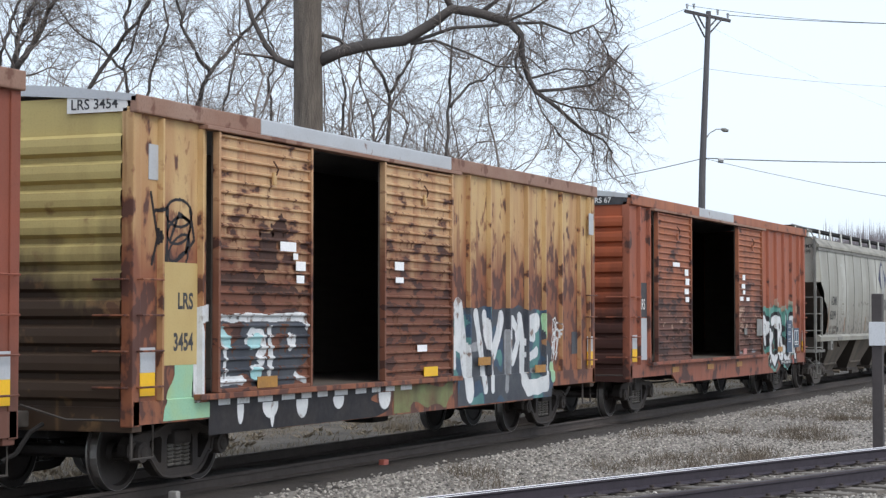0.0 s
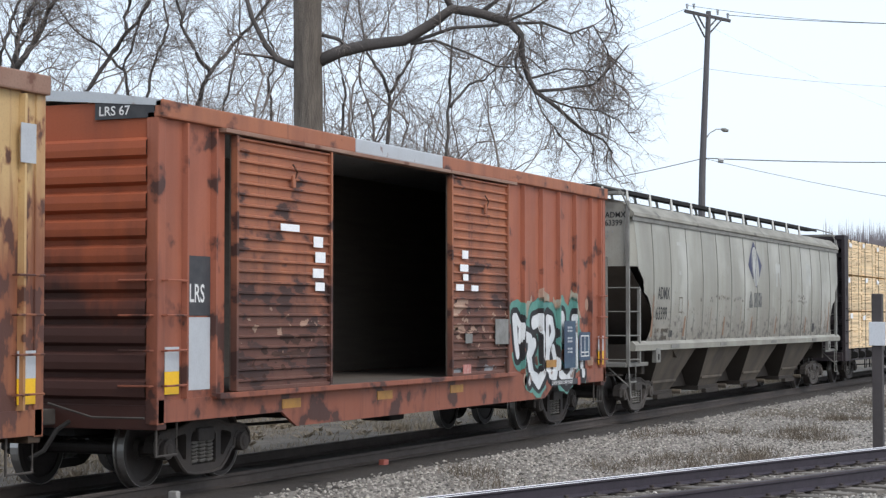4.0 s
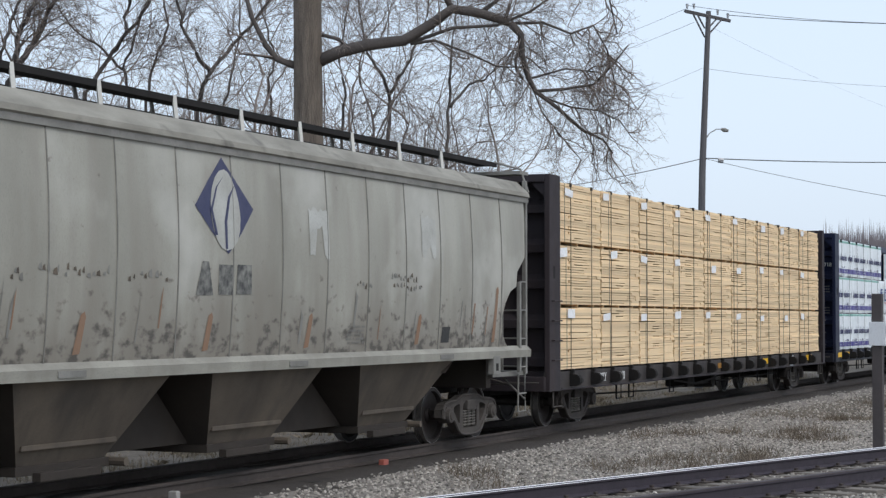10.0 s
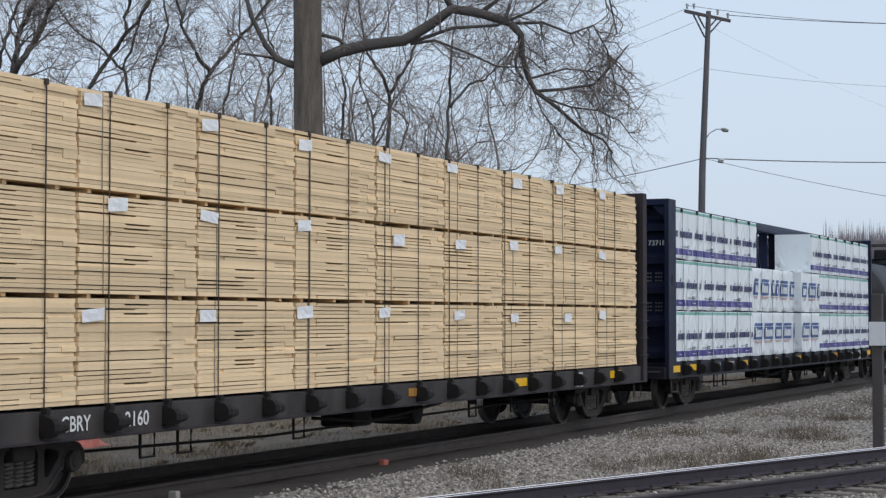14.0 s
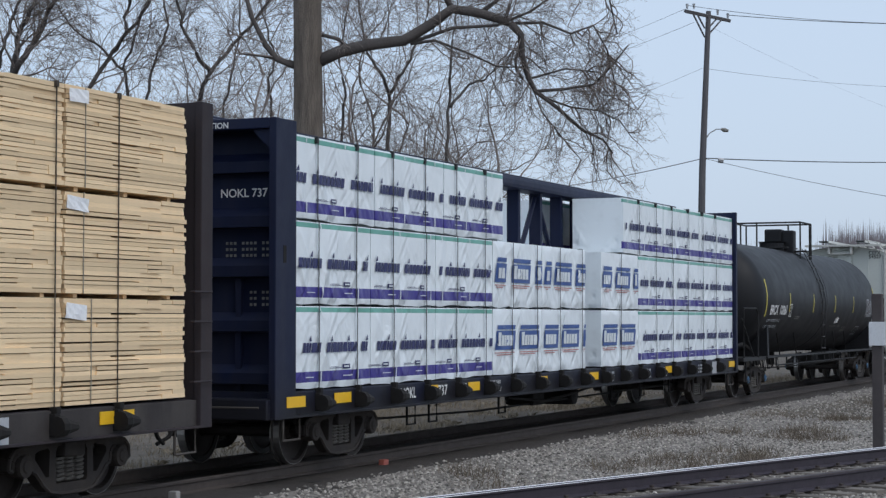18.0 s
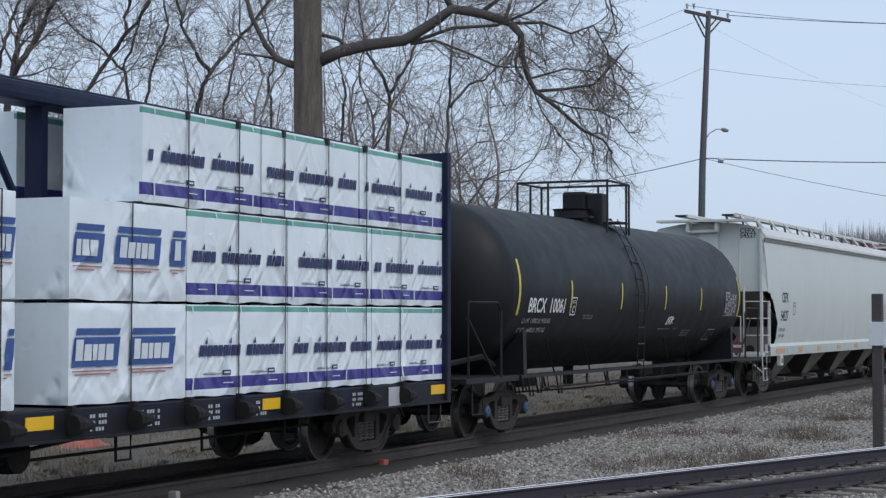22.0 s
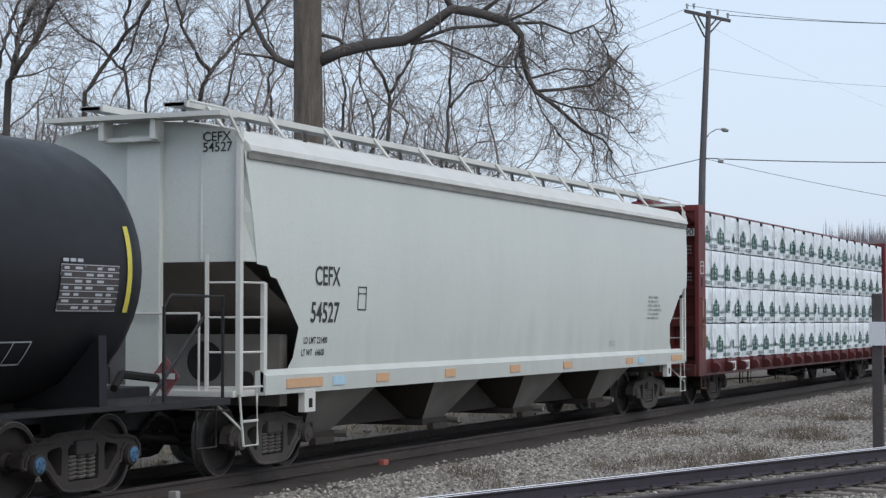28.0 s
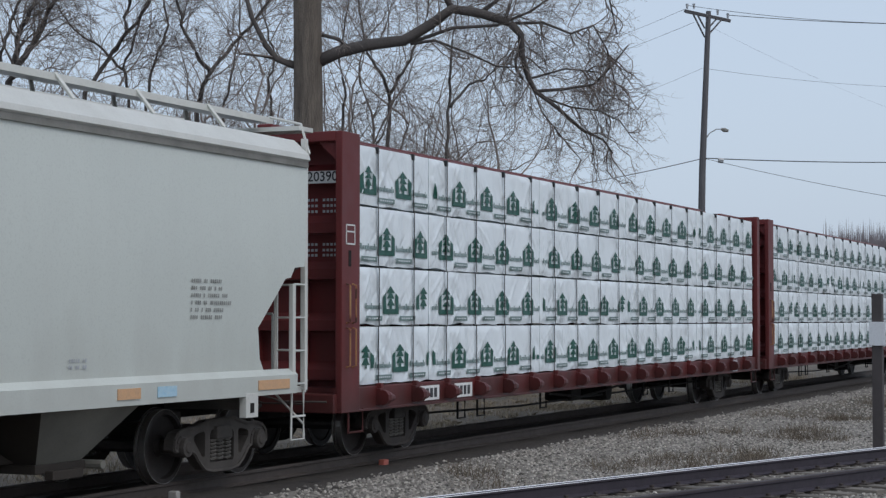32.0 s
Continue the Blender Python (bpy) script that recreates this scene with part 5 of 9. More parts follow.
def film(name, quads, front, material, parent, label=""):
    """Printed quads (x, z corners) on the wrap; each is split so that it follows the wrinkles."""
    bm = bmesh.new()
    for q in quads:
        n = 4
        v = [[bm.verts.new((x, front(x, z), z)) for i in range(n + 1) for j in [jj] for x, z in [(
            (q[0][0] * (1 - i / n) + q[1][0] * i / n) * (1 - j / n) + (q[3][0] * (1 - i / n) + q[2][0] * i / n) * j / n,
            (q[0][1] * (1 - i / n) + q[1][1] * i / n) * (1 - j / n) + (q[3][1] * (1 - i / n) + q[2][1] * i / n) * j / n)]] for jj in range(n + 1)]
        for j in range(n):
            for i in range(n):
                bm.faces.new((v[j][i], v[j][i + 1], v[j + 1][i + 1], v[j + 1][i]))
    return tagged(part(name, bm, material, parent, label), kind="stuff")


def rect(x0, z0, x1, z1, lean=0.0):
    return ((x0, z0), (x1, z0), (x1 + lean, z1), (x0 + lean, z1))


def prints_a(off):
    def lay(b, front, w, h):
        quads, small, white, dark = [], [], [], []
        x = off
        while x < w - 0.1:
            # nine plain leaning blocks for a word, with a peak over the second and the seventh
            a = x
            for k, lw in enumerate((0.115, 0.05, 0.11, 0.10, 0.11, 0.10, 0.05, 0.115, 0.10)):
                if 0.02 < a and a + lw < w - 0.04:
                    quads.append(rect(a, 0.465, a + lw - 0.004, 0.597, 0.022))
                    if k in (1, 6):
                        quads.append(((a + 0.01, 0.615), (a + 0.075, 0.615), (a + 0.066, 0.69), (a + 0.06, 0.69)))
                a += lw + 0.012
            if 0.05 < x + 0.3 < w - 0.6:
                small += [rect(x + 0.1, 0.245, x + 0.50, 0.254), rect(x + 0.12, 0.262, x + 0.40, 0.268), rect(x + 0.54, 0.235, x + 0.72, 0.295)]
                white.append(rect(x + 0.57, 0.255, x + 0.69, 0.275))
            x += 1.12
        gap = off + 0.95
        while gap < w:
            if gap > 0.03:
                white += [rect(gap, 0.075, gap + 0.03, 0.215), rect(gap, h - 0.085, gap + 0.025, h - 0.015)]
            if 0.1 < gap - 0.4 < w - 0.3:
                white.append(rect(gap - 0.4, 0.135, gap - 0.17, 0.147))
            gap += 1.12
        if quads:
            film("printed_word", quads, front, M_PRINT, b, "line of dark blue printed marks")
        if small:
            film("printed_line", small, front, M_PRINT, b)
        if white:
            film("printed_gap", white, lambda u, v: front(u, v) - 0.004, M_PRINTWHITE, b)
        straps(b, front, w, h)
    return lay


def prints_b(off):
    def lay(b, front, w, h):
        blue, white, red = [], [], []
        x = off
        while x < w - 0.1:
            x1 = min(w - 0.03, x + 0.95)
            if x1 - max(x, 0.03) > 0.15:
                xa = max(x, 0.03)
                blue += [rect(xa, 0.40, x1 - 0.05, 0.715, 0.05), rect(xa + 0.07, 0.74, x1 - 0.02, 0.81, 0.02)]
                red += [rect(xa, 0.345, x1 - 0.05, 0.36), rect(xa + 0.05, 0.31, x1 - 0.2, 0.325)]
                # five plain leaning blocks, the first one taller
                for k, (dx, lw) in enumerate(((0.09, 0.13), (0.24, 0.13), (0.39, 0.09), (0.50, 0.13), (0.65, 0.14))):
                    a = x + dx
                    if a > xa + 0.01 and a + lw < x1 - 0.05:
                        white.append(rect(a, 0.465, a + lw, 0.69 if k == 0 else 0.64, 0.02))
            x += 1.12
        if blue:
            film("printed_panel", blue, front, M_PRINTBLUE, b, "blue printed panel")
        if red:
            film("printed_line", red, front, M_PRINTRED, b)
        if white:
            film("printed_word", white, lambda u, v: front(u, v) - 0.010, M_PRINTWHITE, b, "white blocks on the blue panel")
        straps(b, front, w, h)
    return lay


def prints_c(b, front, w, h):
    """Green house-shaped emblems with a stepped tree in the middle, a pale line of marks and a block between them."""
    green, pale, white = [], [], []
    off = 0.1 + 1.0 * abs(math.sin(b.location.x * 7 + b.location.z * 5))
    for i in range(-1, int(w / 1.17) + 1):
        cx = off + 1.17 * i
        marks = [((cx - 0.27, 0.14), (cx + 0.27, 0.14), (cx + 0.27, 0.215), (cx - 0.27, 0.215)),
                 ((cx - 0.27, 0.215), (cx - 0.165, 0.215), (cx - 0.165, 0.45), (cx - 0.27, 0.39)), ((cx + 0.165, 0.215), (cx + 0.27, 0.215), (cx + 0.27, 0.39), (cx + 0.165, 0.45)),
                 rect(cx - 0.04, 0.215, cx + 0.04, 0.29), ((cx - 0.135, 0.265), (cx + 0.135, 0.265), (cx + 0.03, 0.36), (cx - 0.03, 0.36)),
                 ((cx - 0.135, 0.365), (cx + 0.135, 0.365), (cx + 0.03, 0.45), (cx - 0.03, 0.45)), ((cx - 0.15, 0.445), (cx + 0.15, 0.445), (cx + 0.005, 0.545), (cx - 0.005, 0.545))]
        green += [q for q in marks if all(0.02 < p[0] < w - 0.02 for p in q)]
        if 0.02 < cx + 0.33 and cx + 0.86 < w - 0.02:
            pale += [rect(cx + 0.33, 0.045, cx + 0.86, 0.115)]
            white += [rect(cx + 0.40 + 0.07 * k, 0.07, cx + 0.45 + 0.07 * k, 0.09) for k in range(6)]
        for k in range(12):
            a = cx + 0.31 + k * 0.045
            if 0.02 < a and a + 0.04 < w - 0.02:
                pale.append(rect(a, 0.21, a + 0.034, 0.265 if k % 5 else 0.295))
    if green:
        film("printed_emblem", green, front, M_PRINTGREEN, b, "dark green house-shaped emblem")
    if pale:
        film("printed_line", pale, front, M_PRINTPALE, b)
    if white:
        film("printed_mark", white, lambda u, v: front(u, v) - 0.004, M_PRINTWHITE, b)
    straps(b, front, w, h, 0.016)


def straps(b, front, w, h, half=0.012):
    """Tie-down straps, in line with the winches on the sill."""
    for wx in WINCHES:
        sx = wx - b.location.x
        if 0.03 < sx < w - 0.03:
            # drawn tight: it touches only the proudest folds
            yy = min(front(sx + u, h * j / 16) for j in range(17) for u in (-half, half)) - 0.002
            bm = bmesh.new()
            box(bm, sx - half, sx + half, yy - 0.003, yy, -0.04, h + 0.01)
            box(bm, sx - half, sx + half, yy, -0.45, h, h + 0.01)
            part("strap", bm, M_STRAPBLACK, b)
            if b.location.z + h > 4.3:
                part("corner_guard", boxes([(sx - 0.026, sx + 0.026, yy - 0.008, -0.40, h - 0.08, h + 0.012)], 0.006), M_STRAPBLACK, b, "black corner guard under the strap")


def load_wrapped():
    rng = random.Random(5)
    T3 = [(1.07, 2.15), (2.19, 3.27), (3.31, 4.40)]
    # navy car: columns and which tiers carry which wrap
    for side in (-1, 1):
        def put(x, w, tier, kind, k):
            z0, z1 = T3[tier]
            if kind == "a":
                wrapped_bundle("wrapped_package", x, w, z0, z1, side, M_WRAP_A, k, "lumber bundle in white wrap with purple and green bands", "wrapped bundles on the navy flatcar", prints_a(rng.uniform(-0.9, 0.05)), (0.38, 1.35, 2.0))
            else:
                wrapped_bundle("wrapped_package", x, w, z0, z1, side, M_WRAP_B, k, "lumber bundle in white wrap with blue printed panels", "wrapped bundles on the navy flatcar", prints_b(rng.uniform(-0.75, 0.05)), (0.55, 1.6))
        k = 0
        for tier in (0, 1):
            for x, w, kind in ((29.95, 2.25, "a"), (32.22, 2.26, "a"), (34.50, 2.30, "a"), (36.83, 2.28, "b"), (39.13, 2.3, "b"), (42.36, 2.33, "b"), (44.72, 2.45, "a"), (47.2, 2.47, "a"), (49.7, 2.49, "a")):
                k += 1
                put(x, w, tier, kind, k + 100 * side)
        for x, w in ((29.9, 2.43), (32.36, 2.43), (34.82, 2.45)):
            k += 1
            put(x, w, 2, "a", k + 100 * side)
        for x, w in ((43.75, 2.7), (46.5, 2.75), (49.3, 2.89)):
            k += 1
            put(x, w, 2, "a", k + 100 * side)
    # maroon cars: four tiers of white wrap with green emblems
    T4 = [(1.07, 1.87), (1.91, 2.71), (2.75, 3.56), (3.60, 4.42)]
    for xs in (93.5, 117.85):
        for side in (-1, 1):
            for tier, (z0, z1) in enumerate(T4):
                for i, (x, w) in enumerate(((0, 2.42), (2.45, 4.75), (7.22, 4.88), (12.13, 5.1), (17.26, 5.05))):
                    k = tier * 10 + i + side * 50
                    wrapped_bundle("wrapped_package", xs + x, w, z0, z1, side, M_WRAP_C, k, "lumber bundle in white wrap with green emblems", "wrapped bundles on the maroon flatcars", prints_c, (0.42, 1.48, 2.54, 3.60, 4.56))


load_wrapped()


# ---- tank car ----
X6 = 53.0


def make_tank():
    car = vehicle("tank_car", X6, "black tank car with yellow stripes and a railed top platform", "tank car", "freight cars of the train")
    R, zc = 1.50, 2.52
    xa, xb = 1.32, 17.74
    bm = bmesh.new()
    head = 8
    st = [(xa + 0.78 * (1 - math.cos(math.pi / 2 * i / head)), R * math.sin(math.pi / 2 * i / head)) for i in range(1, head + 1)]
    st += [(xa + 0.78 + (xb - xa - 1.56) * k / 10, R) for k in range(1, 10)]
    st += [(xa + xb - x, r) for x, r in st[:head][::-1]]
    n = 48
    rings = [[bm.verts.new((x, r * math.cos(2 * math.pi * k / n), zc + r * math.sin(2 * math.pi * k / n))) for k in range(n)] for x, r in st]
    for a, b in zip(rings, rings[1:]):
        for k in range(n):
            bm.faces.new((a[k], a[(k + 1) % n], b[(k + 1) % n], b[k]))
    bm.faces.new(rings[0][::-1])
    bm.faces.new(rings[-1])
    part("tank_shell", bm, M_TANK, car, "glossy black tank shell", smooth=True)
    for xs in (9.55,):
        bm = bmesh.new()
        rr = [[bm.verts.new((x, r * math.cos(2 * math.pi * k / n), zc + r * math.sin(2 * math.pi * k / n))) for k in range(n)] for x, r in ((xs - 0.03, R - 0.004), (xs - 0.02, R + 0.008), (xs + 0.02, R + 0.008), (xs + 0.03, R - 0.004))]
        for a, b in zip(rr, rr[1:]):
            for k in range(n):
                bm.faces.new((a[k], a[(k + 1) % n], b[(k + 1) % n], b[k]))
        part("weld_band", bm, M_TANK, car, smooth=True)

    def on_shell(x, z, out=0.006):
        return -math.sqrt(max(0.01, (R + out) ** 2 - (z - zc) ** 2))

    def shell_quad(name, x0, x1, z0, z1, material, label, out=0.008):
        bm = bmesh.new()
        m = 8
        rows = [[bm.verts.new((x, on_shell(x, z0 + (z1 - z0) * j / m, out), z0 + (z1 - z0) * j / m)) for x in (x0, x1)] for j in range(m + 1)]
        for a, b in zip(rows, rows[1:]):
            bm.faces.new((a[0], a[1], b[1], b[0]))
        return part(name, bm, material, car, label)

    shell_quad("reflective_stripe", 2.17, 2.26, 2.05, 3.0, M_STRIPE, "long yellow reflective stripe")
    shell_quad("reflective_stripe", 16.79, 16.88, 2.05, 3.0, M_STRIPE, "long yellow reflective stripe")
    for xs in (4.80, 7.74, 10.72, 13.46):
        shell_quad("reflective_stripe", xs, xs + 0.07, 2.18, 2.68, M_STRIPE, "short yellow reflective stripe")
    sp = shell_quad("data_panel", 15.55, 16.62, 2.06, 2.56, M_SIGNBACK, "white ruled data panel")
    bm = bmesh.new()

    def tick(x0, x1, z0, z1):
        bm.faces.new([bm.verts.new((x, on_shell(x, zz, 0.012), zz)) for x, zz in ((x0, z0), (x1, z0), (x1, z1), (x0, z1))])
    for k in range(8):
        tick(15.55, 16.62, 2.06 + 0.0695 * k, 2.068 + 0.0695 * k)
        if k < 7:
            for q in range(5):
                if (q * 3 + k) % 4:
                    tick(15.60 + 0.2 * q, 15.60 + 0.2 * q + (0.13 if (q + k) % 3 else 0.09), 2.085 + 0.0695 * k, 2.112 + 0.0695 * k)
    for x in (15.55, 15.98, 16.3, 16.612):
        tick(x, x + 0.008, 2.06, 2.555)
    for q in range(3):
        tick(15.58 + 0.13 * q, 15.68 + 0.13 * q, 2.58, 2.615)
    part("panel_ruling", bm, M_SIGNGREY, sp)
    for x0, x1, z0, z1 in ((14.75, 15.35, 1.50, 1.515), (14.75, 15.35, 1.735, 1.75), (14.75, 14.765, 1.515, 1.735), (15.335, 15.35, 1.515, 1.735), (15.04, 15.055, 1.515, 1.735)):
        shell_quad("stencil_line", x0, x1, z0, z1, M_SIGNGREY, "thin line of a stencil frame")
    # words on the shell, bent onto it
    for words, size, x, z, sq in (("BRCX", 0.35, 2.70, 2.10, 0.93), ("10061", 0.35, 3.74, 2.10, 0.97)):
        o = lettering(words, size, x, z, 0, M_WHITEPAINT, car, "white stencilled car number", squeeze=sq, bold=0.02)
        for v in o.data.vertices:
            v.co.y = on_shell(v.co.x, v.co.z, 0.01)
    for words, x, z in (("LD LMT  197000 LB  89350 KG", 2.56, 1.91), ("LT WT    66000 LB  29950 KG", 2.50, 1.75)):
        o = lettering(words, 0.115, x, z, 0, M_SIGNGREY, car, "small grey stencilled weights", squeeze=0.93, bold=0.0)
        for v in o.data.vertices:
            v.co.y = on_shell(v.co.x, v.co.z, 0.01)
    bm = bmesh.new()
    for x0, x1, z0, z1 in ((4.85, 5.14, 2.05, 2.07), (4.85, 5.14, 2.36, 2.38), (4.85, 4.87, 2.07, 2.36), (5.12, 5.14, 2.07, 2.36)):
        bm.faces.new([bm.verts.new((xx, on_shell(xx, zz, 0.01), zz)) for xx, zz in ((x0, z0), (x1, z0), (x1, z1), (x0, z1))])
    fr = part("stencil_frame", bm, M_WHITEPAINT, car)
    for words, size, x, z in (("PLATE", 0.07, 4.89, 2.27), ("C", 0.17, 4.94, 2.10)):
        o = lettering(words, size, x, z, 0, M_WHITEPAINT, fr, squeeze=0.9)
        for v in o.data.vertices:
            v.co.y = on_shell(v.co.x, v.co.z, 0.01)
    # chalk scrawl, small stencil rows and a dusty smear by the ladder
    bm = bmesh.new()
    for pts in ([(11.17, 1.86), (11.24, 2.02), (11.32, 1.87), (11.40, 2.04)], [(11.46, 1.87), (11.52, 2.03), (11.62, 2.0), (11.52, 1.94), (11.66, 1.88)]):
        tube(bm, [(x, on_shell(x, z, 0.004), z) for x, z in pts], 0.013, 4)
    part("chalk_scrawl", bm, M_WHITEPAINT, car, "white chalk scrawl")
    bm = bmesh.new()
    for xs, n, zr in ((5.64, 12, (1.98, 2.03)), (10.75, 18, (1.76,)), (12.6, 14, (1.66, 1.61, 1.72)), (11.9, 6, (1.76,))):
        for z in zr:
            for k in range(n):
                if k % 5 != 4:
                    bm.faces.new([bm.verts.new((xx, on_shell(xx, zz, 0.01), zz)) for xx, zz in ((xs + k * 0.045, z), (xs + k * 0.045 + 0.03, z), (xs + k * 0.045 + 0.03, z + 0.03), (xs + k * 0.045, z + 0.03))])
    part("small_lettering", bm, M_GREYSTEEL, car, "small unreadable stencil lines")
    # number on the tank head
    rows_h = [lettering("BRCX 10061", 0.135, 0, 3.02, 0.28, M_WHITEPAINT, car, "white stencilled car number on the tank head", facing="end")]
    for k in range(3):
        bm = bmesh.new()
        for c in range(9):
            ya = 0.14 - c * 0.062 - (0.05 if c > 4 else 0)
            bm.faces.new([bm.verts.new((0, yy, zz)) for yy, zz in ((ya, 2.90 - k * 0.115), (ya - 0.042, 2.90 - k * 0.115), (ya - 0.042, 2.955 - k * 0.115), (ya, 2.955 - k * 0.115))])
        rows_h.append(part("small_lettering", bm, M_SIGNGREY, car))
    for o in rows_h:
        for v in o.data.vertices:
            rr = min(0.999, math.hypot(v.co.y, v.co.z - zc) / R)
            v.co.x = xa + 0.78 * (1 - math.sqrt(1 - rr * rr)) - 0.012
    # top fittings: dome housing, railed platform
    part("dome_housing", tube(bmesh.new(), [(9.02, 0, 3.95), (9.02, 0, 4.20), (9.02, 0, 4.24)], 0.40, 20, [0.36, 0.36, 0.40]), M_TANK, car, "low black fittings dome")
    part("dome_cover", boxes([(9.16, 9.60, -0.26, 0.26, 4.05, 4.62)], 0.06), M_TANK, car, "tall black valve cover")
    part("cover_bracket", boxes([(9.2, 9.58, -0.60, -0.25, 3.84, 4.58)], 0.05), M_TANK, car)
    part("platform", boxes([(9.3, 9.9, -0.95, -0.55, 3.95, 3.99), (8.6, 10.0, 0.55, 1.0, 4.02, 4.06), (8.6, 8.85, -0.55, 0.55, 4.04, 4.08), (9.75, 10.0, -0.55, 0.55, 4.04, 4.08)], 0.005), M_TANKFRAME, car, "grating platform")
    posts = [(8.45, -0.97), (9.86, -0.97), (8.45, 0.97), (9.86, 0.97), (8.45, 0.3), (9.86, -0.3), (9.2, 0.97), (9.68, -0.97)]
    for px, py in posts:
        part("rail_post", bars([[(px, py, 3.72), (px, py, 4.77)]], 0.026, 5), M_TANKFRAME, car)
    part("platform_rail", bars([[(8.45, -0.97, z), (9.86, -0.97, z), (9.86, 0.97, z), (8.45, 0.97, z), (8.45, -0.97, z)] for z in (4.77, )], 0.026, 5), M_TANKFRAME, car)
    for lx in (8.72, 9.14):
        part("ladder_rail", bars([[(lx, -0.95, 4.02), (lx, -1.22, 3.5), (lx, -1.46, 2.95), (lx, -1.54, 2.5), (lx, -1.50, 1.0)]], 0.011, 5), M_TANKFRAME, car)
    for i in range(9):
        z = 1.15 + i * 0.33
        yy = -1.52 if z < 2.5 else -1.54 + 0.36 * (z - 2.5) ** 1.4 * 0.8
        part("ladder_rung", bars([[(8.70, yy, z), (9.16, yy, z)]], 0.016, 5), M_WHEEL, car)
    # frame
    part("walkway", boxes([(2.3, 16.9, -1.50, -1.22, 0.98, 1.03)], 0.005), M_TANKFRAME, car, "side walkway")
    for e in (-1, 1):
        def X(v):
            return v if e < 0 else 19.14 - v
        part("end_platform", boxes([(min(X(0.0), X(2.3)), max(X(0.0), X(2.3)), -1.45, 1.45, 0.94, 1.03)], 0.01), M_TANKFRAME, car)
        part("stub_sill", boxes([(min(X(0.0), X(3.6)), max(X(0.0), X(3.6)), -0.3, 0.3, 0.62, 1.15)], 0.02), M_TANKFRAME, car)
        bm = bmesh.new()
        pts = [(-1.40, 1.80), (-1.42, 1.0), (1.42, 1.0), (1.40, 1.80), (0.9, 1.28), (0, 1.05), (-0.9, 1.28)]
        a = [bm.verts.new((X(2.6), y, z)) for y, z in pts]
        b = [bm.verts.new((X(2.75), y, z)) for y, z in pts]
        bm.faces.new(a)
        bm.faces.new(b[::-1])
        for k in range(len(pts)):
            bm.faces.new((a[k], b[k], b[(k + 1) % len(pts)], a[(k + 1) % len(pts)]))
        part("saddle", bm, M_TANK, car, "tank saddle")
        part("handrail", bars([[(X(0.15), -1.42, 1.0), (X(0.15), -1.42, 2.25), (X(1.35), -1.44, 2.25), (X(1.5), -1.44, 2.12), (X(1.5), -1.44, 1.0)], [(X(0.4), -1.3, 2.0), (X(1.6), -1.3, 1.02)]], 0.022, 6), M_TANKFRAME, car, "bent safety rail")
        part("pipework", bars([[(X(0.5), -0.9, 1.25), (X(1.7), -1.0, 1.35), (X(2.0), -1.1, 1.2)]], 0.05, 6), M_UNDER, car)
        add_coupler(car, X(-0.05), e)
        stirrup(car, X(0.3), X(0.75), -1.42, 0.45, 0.95, M_TANKFRAME)
    for xs in (4.45, 6.4, 11.6, 13.2):
        part("walkway_brace", bars([[(xs, -1.3, 1.0), (xs - 0.55, -1.34, 1.62)]], 0.016, 5), M_TANKFRAME, car)
    part("lower_rail", bars([[(3.5, -1.42, 0.78), (14.2, -1.42, 0.78)]] + [[(x, -1.42, 0.98), (x, -1.42, 0.78)] for x in np.arange(3.5, 14.3, 1.19)], 0.022, 5), M_TANKFRAME, car)
    part("outlet_valve", tube(bmesh.new(), [(8.8, 0, 1.05), (8.8, 0, 0.66)], 0.11, 12), M_UNDER, car)
    for q, hx in enumerate((3.1, 3.4, 3.75, 4.1, 4.5, 4.9, 5.6, 8.4, 12.4, 13.4)):
        part("pipe_hanger", bars([[(hx, -0.9, 1.0), (hx + 0.03, -0.95, 0.60 + 0.05 * (q % 3)), (hx + 0.2, -0.95, 0.60 + 0.05 * (q % 3)), (hx + 0.22, -0.9, 1.0)]], 0.018, 5), M_UNDER, car)
    part("brake_rod", bars([[(2.9, -0.9, 0.70), (6.5, -0.95, 0.66), (14.8, -0.9, 0.70)]], 0.02, 5), M_UNDER, car)
    for bx, bw in ((5.0, 0.8), (12.2, 1.0)):
        part("brake_gear", boxes([(bx, bx + bw, -0.45, 0.0, 0.72, 0.92)], 0.05), M_UNDER, car)
    # placard that hangs on the far end, facing along the train
    pc = Vector((18.3, -1.05, 1.30))
    bm = bmesh.new()
    a, b = [[bm.verts.new(pc + Vector((dx, dy, dz))) for dy, dz in ((-0.19, 0), (0, -0.24), (0.19, 0), (0, 0.24))] for dx in (0, 0.012)]
    bm.faces.new(a)
    bm.faces.new(b[::-1])
    for k in range(4):
        bm.faces.new((a[k], b[k], b[(k + 1) % 4], a[(k + 1) % 4]))
    pl = part("placard", bm, M_PLACARD, car, "dark red diamond placard")
    part("placard_bar", boxes([(pc.x - 0.006, pc.x - 0.002, pc.y - 0.13, pc.y + 0.13, pc.z - 0.03, pc.z + 0.04)]), M_WHITEPAINT, pl)
    for tx in (55.53, 69.6):
        add_truck(car, tx - X6, True)
    return car


car6 = make_tank()

# ---- lettering and paint on the cars ----
M_YELLOWPATCH = mat("yellow_repaint", (0.52, 0.39, 0.165), (0.44, 0.30, 0.12), rough=0.6, scale=2, streak=(0.4, 0.26, 0.09), streak_amount=0.4)
YS = -SIDE - 0.004
part("paint_patch", boxes([(0.60, 1.50, YS - 0.002, YS + 0.003, 1.45, 2.63)]), M_YELLOWPATCH, car1, "clean yellow repainted patch")
